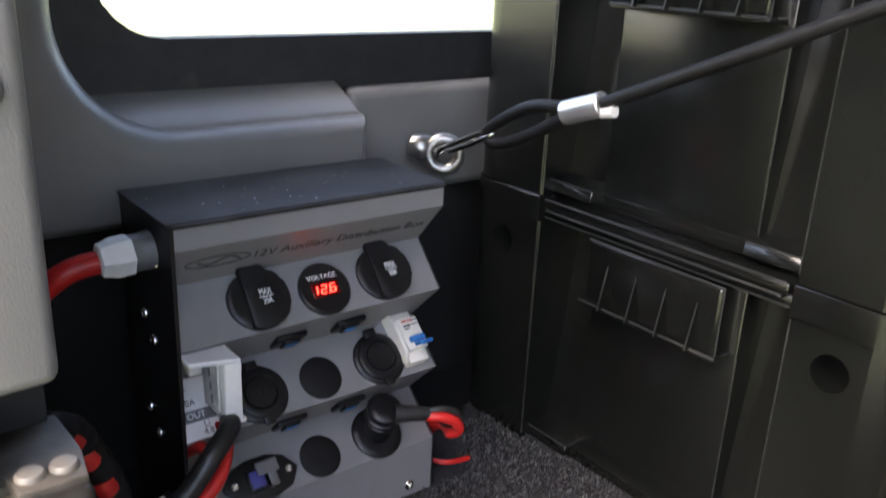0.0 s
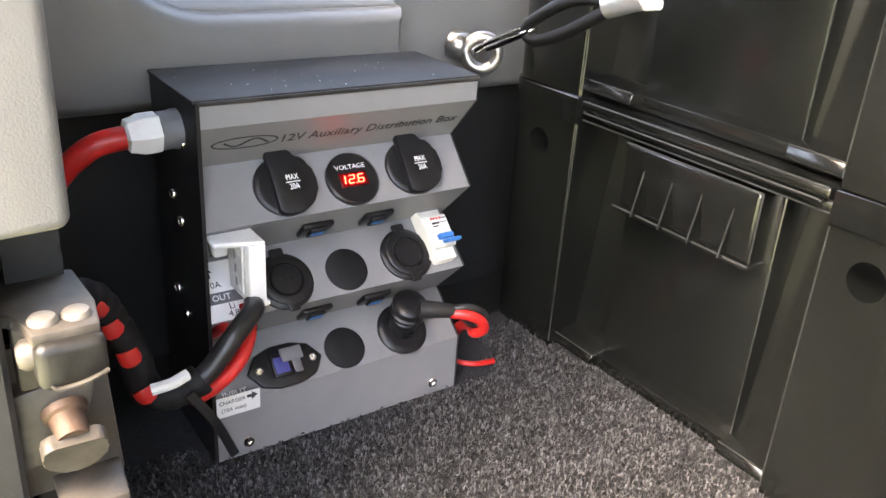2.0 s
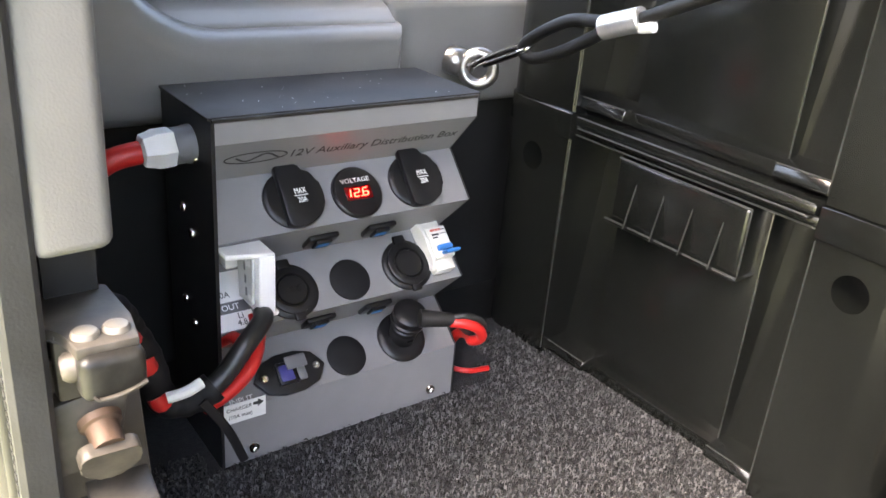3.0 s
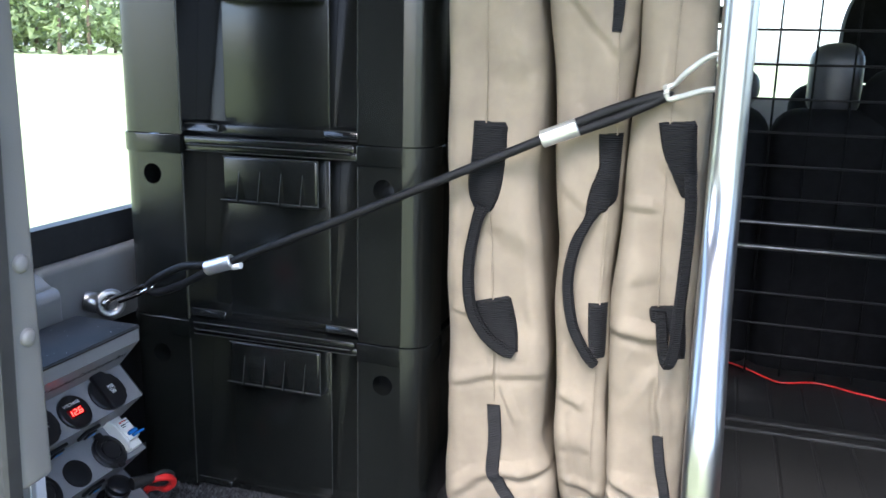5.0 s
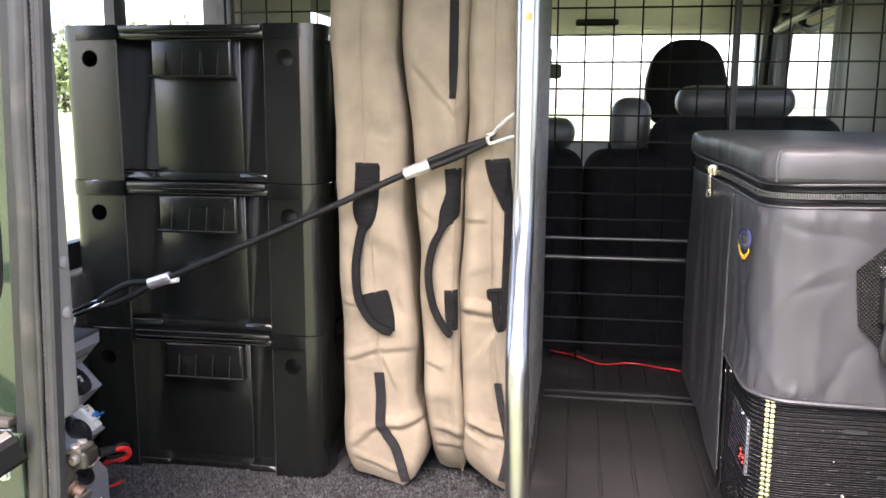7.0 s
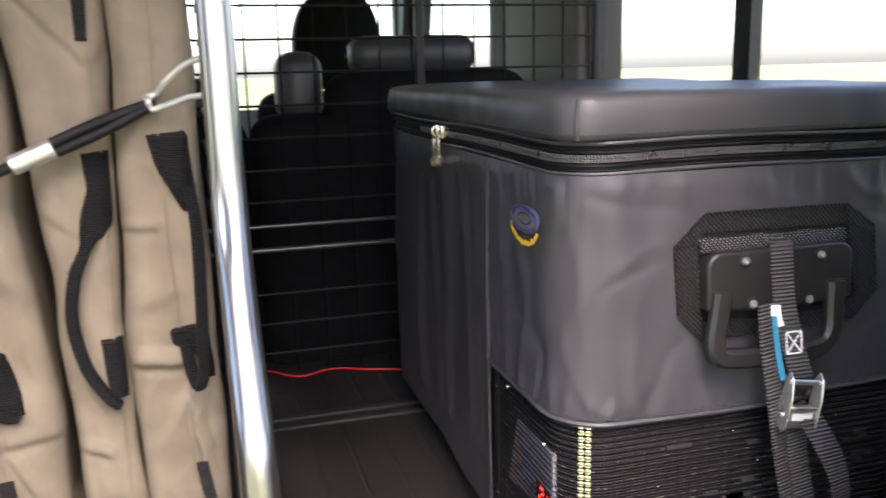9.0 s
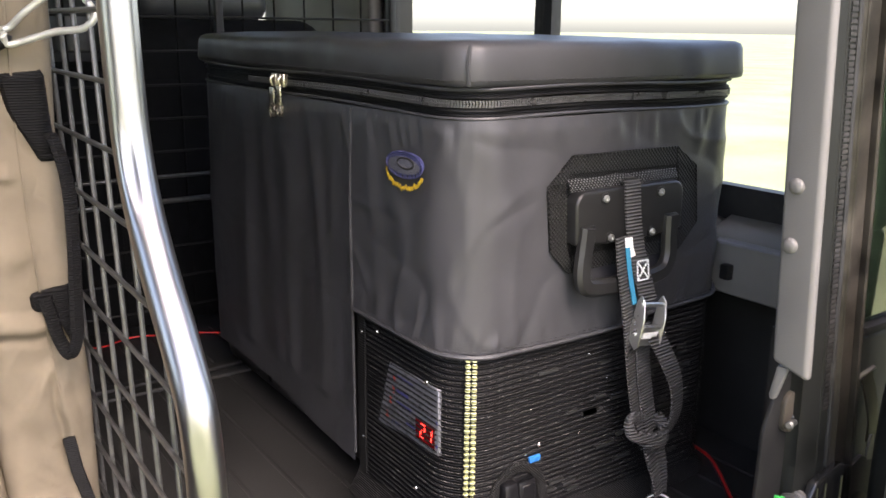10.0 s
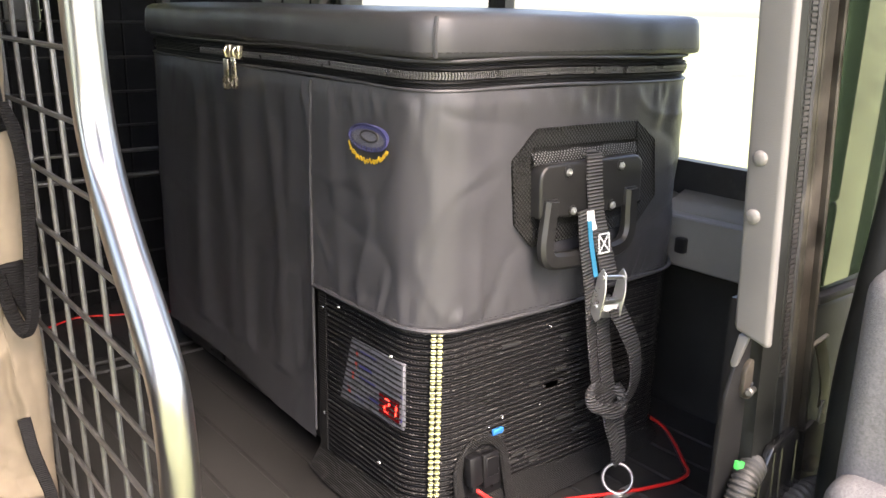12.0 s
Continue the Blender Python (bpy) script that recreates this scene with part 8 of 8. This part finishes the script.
# ---- latch on the west pillar ----
def striker():
    t = thing("door_striker", (-0.385, 0.065, 0.14), "worn zinc-plated steel door striker with rusty bolts", "door striker")
    part("base_plate", Shape().prism([(0.044, 0.131), (0.088, 0.131), (0.084, 0.205), (0.044, 0.205)], 0.005, axes_at((-0.400, 0, 0), (0, 1, 0), (0, 0, 1)), 0.0015), M["dirty_steel"], t)
    # folded top bracket with a hooked notch
    part("top_bracket", Shape().prism([(-0.420, 0.030), (-0.392, 0.030), (-0.388, 0.044), (-0.386, 0.0505), (-0.381, 0.0535), (-0.3745, 0.0540), (-0.3650, 0.0545), (-0.3645, 0.0785), (-0.385, 0.0815), (-0.416, 0.0800), (-0.422, 0.058)], 0.0055, Matrix.Translation((0, 0, 0.2190)), 0.0012).box(-0.392, -0.384, 0.050, 0.080, 0.190, 0.222, 0.002, 2), M["pale_steel"], t, "pale worn steel bracket")
    part("striker_block", Shape().box(-0.3755, -0.3600, 0.0545, 0.0800, 0.2015, 0.2210, 0.0042, 4), M["block_steel"], t, "rounded grey steel block")
    part("block_lip", Shape().sweep(curve([(-0.3600, 0.0585, 0.2052), (-0.3592, 0.0610, 0.2035), (-0.3592, 0.0700, 0.2040), (-0.3598, 0.0790, 0.2065)], 6), flat(0.0012, 0.0022), (1, 0, 0)), M["pale_steel"], t)
    part("side_pin", Shape().lathe([(0.0062, 0), (0.0062, 0.004), (0.0045, 0.006)], 16, along((-0.372, 0.056, 0.2135), (-0.374, 0.046, 0.2125))), M["pale_steel"], t)
    for y in (0.0605, 0.0725):
        c = Vector((-0.3745, y, 0.2242))
        part("bolt_head", Shape().lathe([(0.0056, 0), (0.0056, 0.0012), (0.0046, 0.0026), (0.002, 0.0032)], 20, Matrix.Translation(c)), M["bolt_head"], t, "pale domed bolt head")
    part("lower_block", Shape().prism([(0.044, 0.152), (0.072, 0.154), (0.078, 0.186), (0.072, 0.192), (0.044, 0.188)], 0.012, axes_at((-0.397, 0, 0), (0, 1, 0), (0, 0, 1)), 0.002), M["pale_steel"], t, "worn tan-grey steel block")
    part("stud", Shape().lathe([(0.0095, 0), (0.0088, 0.003), (0.0072, 0.004), (0.0066, 0.014)], 18, along((-0.386, 0.0650, 0.1765), (-0.370, 0.0655, 0.168))), M["stain"], t, "rusty stud")
    m = along((-0.378, 0.0655, 0.1665), (-0.362, 0.0650, 0.1600))
    disc = [(0.0128 * math.cos(radians(a)), min(0.0072, 0.0128 * math.sin(radians(a)))) for a in range(0, 360, 10)]
    q = (m.inverted().to_3x3() @ Vector((0, 0, 1)))
    m = m @ Matrix.Rotation(math.atan2(-q.x, q.y), 4, "Z")
    part("stud_head", Shape().prism(disc, 0.007, m, 0.0007, 1), M["pale_steel"], t, "round flattened stud head")
    part("lower_flange", Shape().prism([(-0.398, 0.058), (-0.3705, 0.0575), (-0.3690, 0.0835), (-0.398, 0.0865)], 0.0055, Matrix.Translation((0, 0, 0.1335)), 0.0012), M["pale_steel"], t)


striker()


# ---- ladder and step outside ----
def ladder():
    t = thing("rear_ladder", (-0.39, -0.05, 0.2), "black tubular ladder mounted behind the body corner", "ladder")
    part("rail", Shape().tube(curve([(-0.368, -0.06, 1.05), (-0.366, -0.06, 0.75), (-0.364, -0.06, 0.56), (-0.364, -0.06, 0.44), (-0.372, -0.06, 0.405), (-0.392, -0.06, 0.382), (-0.42, -0.06, 0.372), (-0.60, -0.06, 0.37)], 8), 0.0125, 16), M["steel_black"], t)
    part("rail", Shape().tube([(-0.68, -0.06, 1.05), (-0.68, -0.06, 0.33)], 0.0125, 16), M["steel_black"], t)


ladder()


def carrier():
    t = thing("wheel_carrier_arm", (-0.42, 0.0, 0.22), "black steel carrier arm bolted to the body corner", "carrier arm")
    part("arm", Shape().sweep([(-0.4045, 0.014, 0.2435), (-0.4375, -0.030, 0.2215), (-0.600, -0.246, 0.113)], flat(0.027, 0.031), (0, 0, 1)), M["black_darkened"], t)
    part("cap", Shape().sweep([(-0.409, 0.008, 0.2570), (-0.422, -0.0095, 0.2482)], flat(0.016, 0.002), (0, 0, 1)), M["bolt_head"], t, "bright pale patch on the arm")
    part("plate", Shape().box(-0.60, -0.408, 0.022, 0.0315, 0.10, 0.250, 0.004, 2), M["paint"], t)
    for x, z, k in ((-0.464, 0.2375, 1.1), (-0.426, 0.2075, 0.65), (-0.545, 0.135, 1.0)):
        c = Vector((x, 0.022, z))
        part("bolt", Shape().lathe([(0.0085 * k, 0), (0.0085 * k, 0.002), (0.0065 * k, 0.0025), (0.0065 * k, 0.006), (0.005 * k, 0.007)], 12, along(c, c + Vector((0, -1, 0)))), M["white_plastic" if k > 1 else "buckle"], t)



carrier()


# ---- hinge side, east ----
def hinge_side():
    t = thing("hinge_bracket", (0.53, 0.09, 0.10), "black steel bracket with bolts at the hinge pillar", "bracket")
    part("plate", Shape().prism([(0.502, 0.0), (0.580, 0.0), (0.566, 0.262), (0.543, 0.262), (0.518, 0.236), (0.507, 0.205)], 0.004, axes_at((0, 0.101, 0), (1, 0, 0), (0, 0, 1)), 0.001), M["steel_black"], t)
    lug = [(0.5395 + 0.0125 * math.cos(radians(a)), 0.2255 + 0.0115 * math.sin(radians(a))) for a in range(0, 181, 20)] + [(0.5395 + 0.0125 * math.cos(radians(a)), 0.2085 + 0.0100 * math.sin(radians(a))) for a in range(180, 361, 20)]
    part("lug", Shape().prism(lug, 0.006, axes_at((0, 0.098, 0), (1, 0, 0), (0, 0, 1)), 0.002), M["dirty_steel"], t, "worn rounded steel lug")
    c = Vector((0.5455, 0.0915, 0.2225))
    part("bolt", Shape().lathe([(0.0052, -0.002), (0.0052, 0.0012), (0.0038, 0.002)], 14, along(c, c + Vector((-0.4, -1, 0)))), M["buckle"], t, "bright bolt head")
    c = Vector((0.5430, 0.0915, 0.2085))
    part("bush", Shape().lathe([(0.0085, -0.002), (0.0085, 0.001), (0.006, 0.003), (0.0045, 0.0005)], 16, along(c, c + Vector((-0.6, -1, 0)))), M["steel_black"], t)
    part("pin", Shape().tube([(0.5415, 0.0905, 0.2090), (0.5260, 0.0860, 0.2115)], 0.0030, 12).lathe([(0.0036, 0), (0.0040, 0.002), (0.0026, 0.004)], 12, along((0.5270, 0.0862, 0.2113), (0.520, 0.0845, 0.2120))), M["zinc"], t, "small steel pin")
    # glossy black foot of the pillar
    part("pillar_foot", Shape().prism([(0.545, -0.03), (0.628, -0.03), (0.618, 0.150), (0.600, 0.158), (0.560, 0.150), (0.545, 0.12)], 0.010, axes_at((0, 0.0835, 0), (1, 0, 0), (0, 0, 1)), 0.003, 3), M["foot_paint"], t, "glossy black painted foot of the pillar")
    for x in (0.566, 0.579, 0.604):
        part("weld_line", Shape().tube(curve([(x + 0.006, 0.0735, -0.02), (x + 0.001, 0.0733, 0.06), (x - 0.004, 0.0735, 0.146)], 6), 0.0013, 6), M["foot_paint"], t)
    for pts in ([(0.520, 0.082, 0.0), (0.519, 0.081, 0.05), (0.520, 0.081, 0.095), (0.528, 0.081, 0.122), (0.545, 0.084, 0.130), (0.562, 0.094, 0.122)], [(0.552, 0.070, 0.052), (0.585, 0.068, 0.078), (0.625, 0.066, 0.086), (0.672, 0.068, 0.07), (0.74, 0.075, 0.02)]):
        h = thing("corrugated_hose", pts[0], "grey-black corrugated wiring hose at the foot of the pillar", "hose", "wiring hoses")
        p = curve(pts, 22)
        part("hose", Shape().tube(p, 0.0128, 18, scales=[1.0 if i % 4 < 2 else 0.86 for i in range(len(p))]), M["hose"], h)
    s = Shape().prism([(-0.006, -0.003), (0.004, -0.0045), (0.007, 0.001), (-0.001, 0.0025), (-0.005, 0.006)], 0.005, axes_at((0.515, 0.083, 0.1465), (1, 0, 0), (0, 0, 1)), 0.001, 1)
    whole("cable_clip", s, M["green_clip"], "bright green plastic cable clip at the hose", "clip")
    d = thing("rear_door", (0.66, 0.05, 0.0), "open rear door in dark green paint with charcoal inner trim", "door")
    m = Matrix.Translation((0.668, 0.058, 0)) @ Matrix.Rotation(radians(-86), 4, "Z")
    part("panel", Shape().box(0.0, 0.86, 0.0, 0.045, -0.05, 0.34, 0.008, 3, m), M["paint"], d)
    s = Shape().box(0.0, 0.07, 0.0, 0.045, 0.34, 0.95, 0.008, 3, m).box(0.79, 0.86, 0.0, 0.045, 0.34, 0.95, 0.008, 3, m).box(0.07, 0.79, 0.0, 0.045, 0.89, 0.95, 0.008, 3, m)
    part("window_frame", s, M["body_black"], d)
    s = Shape()
    s.add([m @ Vector(v) for v in ((0.07, 0.022, 0.34), (0.79, 0.022, 0.34), (0.79, 0.022, 0.89), (0.07, 0.022, 0.89))], [(0, 1, 2, 3)])
    part("pane", s, M["glass"], d, smooth=0).visible_shadow = False
    part("inner_trim", Shape().box(0.036, 0.84, -0.136, -0.002, -0.02, 0.345, 0.026, 6, m).box(0.040, 0.84, -0.166, -0.08, -0.02, 0.172, 0.024, 6, m), M["door_trim"], d, "grained charcoal inner door trim")
    line = curve([(0.640, 0.040, 0.95), (0.645, 0.040, 0.55), (0.645, 0.040, 0.42), (0.640, 0.040, 0.30), (0.630, 0.040, 0.22), (0.630, 0.040, 0.1), (0.630, 0.040, 0.0)], 8)
    part("gasket", Shape().tube(line, 0.012, 14, scales=[float(np.interp(p.z, (0.2, 0.3, 0.42), (1.8, 1.6, 1.0))) for p in line]), M["gasket"], d, "black rubber gasket")
    part("edge_bead", Shape().tube(curve([(0.634, 0.030, 0.95), (0.637, 0.030, 0.55), (0.641, 0.030, 0.38), (0.643, 0.030, 0.26), (0.640, 0.030, 0.1), (0.640, 0.030, 0.0)], 8), 0.0016, 8), M["paint"], d)
    k = thing("hinge", (0.65, 0.075, 0.13), "weathered brown steel door hinge", "hinge")
    part("leaf", Shape().prism([(0.623, 0.143), (0.628, 0.110), (0.647, 0.114), (0.683, 0.095), (0.703, 0.074), (0.743, 0.074), (0.733, 0.106), (0.645, 0.150)], 0.005, axes_at((0, 0.085, 0), (1, 0, 0), (0, 0, 1)), 0.0015), M["hinge_steel"], k, "dark brown steel leaf")
    part("knuckle", Shape().prism([(0.640, 0.112), (0.645, 0.092), (0.668, 0.082), (0.680, 0.088), (0.678, 0.102)], 0.010, axes_at((0, 0.093, 0), (1, 0, 0), (0, 0, 1)), 0.003, 2), M["pale_steel"], k, "bare tan steel under the leaf")
    part("bent_strip", Shape().sweep(curve([(0.664, 0.0845, 0.160), (0.661, 0.084, 0.185), (0.650, 0.0845, 0.212), (0.640, 0.085, 0.232)], 6), flat(0.018, 0.002), (0, 1, 0)), M["hinge_steel"], k, "brown bent metal strip")
    part("stay", Shape().prism([(0.652, 0.141), (0.668, 0.141), (0.662, 0.167), (0.656, 0.168)], 0.003, axes_at((0, 0.083, 0), (1, 0, 0), (0, 0, 1)), 0.001, 1), M["bolt_head"], k, "pale bare end of the strip")
    part("weld", Shape().sweep(curve([(0.616, 0.0805, 0.236), (0.626, 0.080, 0.238), (0.644, 0.081, 0.240)], 6), flat(0.004, 0.003), (0, 0, 1)), M["bolt_head"], k, "bright bare patch of metal")


hinge_side()
s = Shape().box(0.752, 0.764, 0.325, 0.339, 0.242, 0.262, 0.003, 2)
whole("trim_clip", s, M["plastic"], "small black plastic clip on the side trim", "clip")


# ---- carpet ----
def carpet():
    c = thing("carpet", (-0.3, 0.4, 0), "dark grey speckled loop-pile carpet over the load floor", "carpet", kind="structure")
    s = Shape().box(-0.625, 0.070, 0.045, 0.93, -0.004, 0.0005)
    part("backing", s, M["carpet_back"], c, smooth=0)
    rnd = np.random.default_rng(5)
    pitch = 0.0025
    xs, ys = np.arange(-0.60, 0.048, pitch), np.arange(0.05, 0.72, pitch)
    gx, gy = np.meshgrid(xs, ys)
    n = gx.size
    cx, cy = gx.ravel() + rnd.uniform(-0.0014, 0.0014, n), gy.ravel() + rnd.uniform(-0.0014, 0.0014, n)
    keep = ~((cx < -0.535) & (cy > 0.17) & (cy < 0.42)) & ~((cx < -0.22) & (cy > 0.535)) & ~((cx < 0.06) & (cy > 0.56) & (cx > -0.22))
    keep &= (cx > -0.56) | (cy > 0.44)
    cx, cy = cx[keep], cy[keep]
    n = cx.size
    a, h, ln = rnd.uniform(0, math.pi, n), rnd.uniform(0.0016, 0.0042, n), rnd.uniform(0.0009, 0.0019, n)
    ux, uy, w = np.cos(a), np.sin(a), rnd.uniform(0.00040, 0.00070, n)
    # a small arch: two feet, two shoulders and a crown, each an edge across the loop
    P = np.empty((n, 10, 3))
    for k, (t, z) in enumerate(((-1, 0.0), (-0.75, 0.72), (0, 1.0), (0.75, 0.72), (1, 0.0))):
        for j, sgn in enumerate((-1, 1)):
            P[:, 2 * k + j, 0] = cx + ux * ln * t - uy * w * sgn
            P[:, 2 * k + j, 1] = cy + uy * ln * t + ux * w * sgn
            P[:, 2 * k + j, 2] = h * z + 0.0004
    base = (np.arange(n) * 10)[:, None]
    F = np.concatenate([base + np.array([[k, k + 2, k + 3, k + 1]]) for k in (0, 2, 4, 6)])
    me = bpy.data.meshes.new("pile")
    me.from_pydata(P.reshape(-1, 3).tolist(), [], F.tolist())
    me.materials.append(M["tuft"])
    ob = new("pile", me)
    ob.parent = c
    ob.matrix_parent_inverse = Matrix.Translation(c.location).inverted()
    ob["kind"] = "stuff"


carpet()
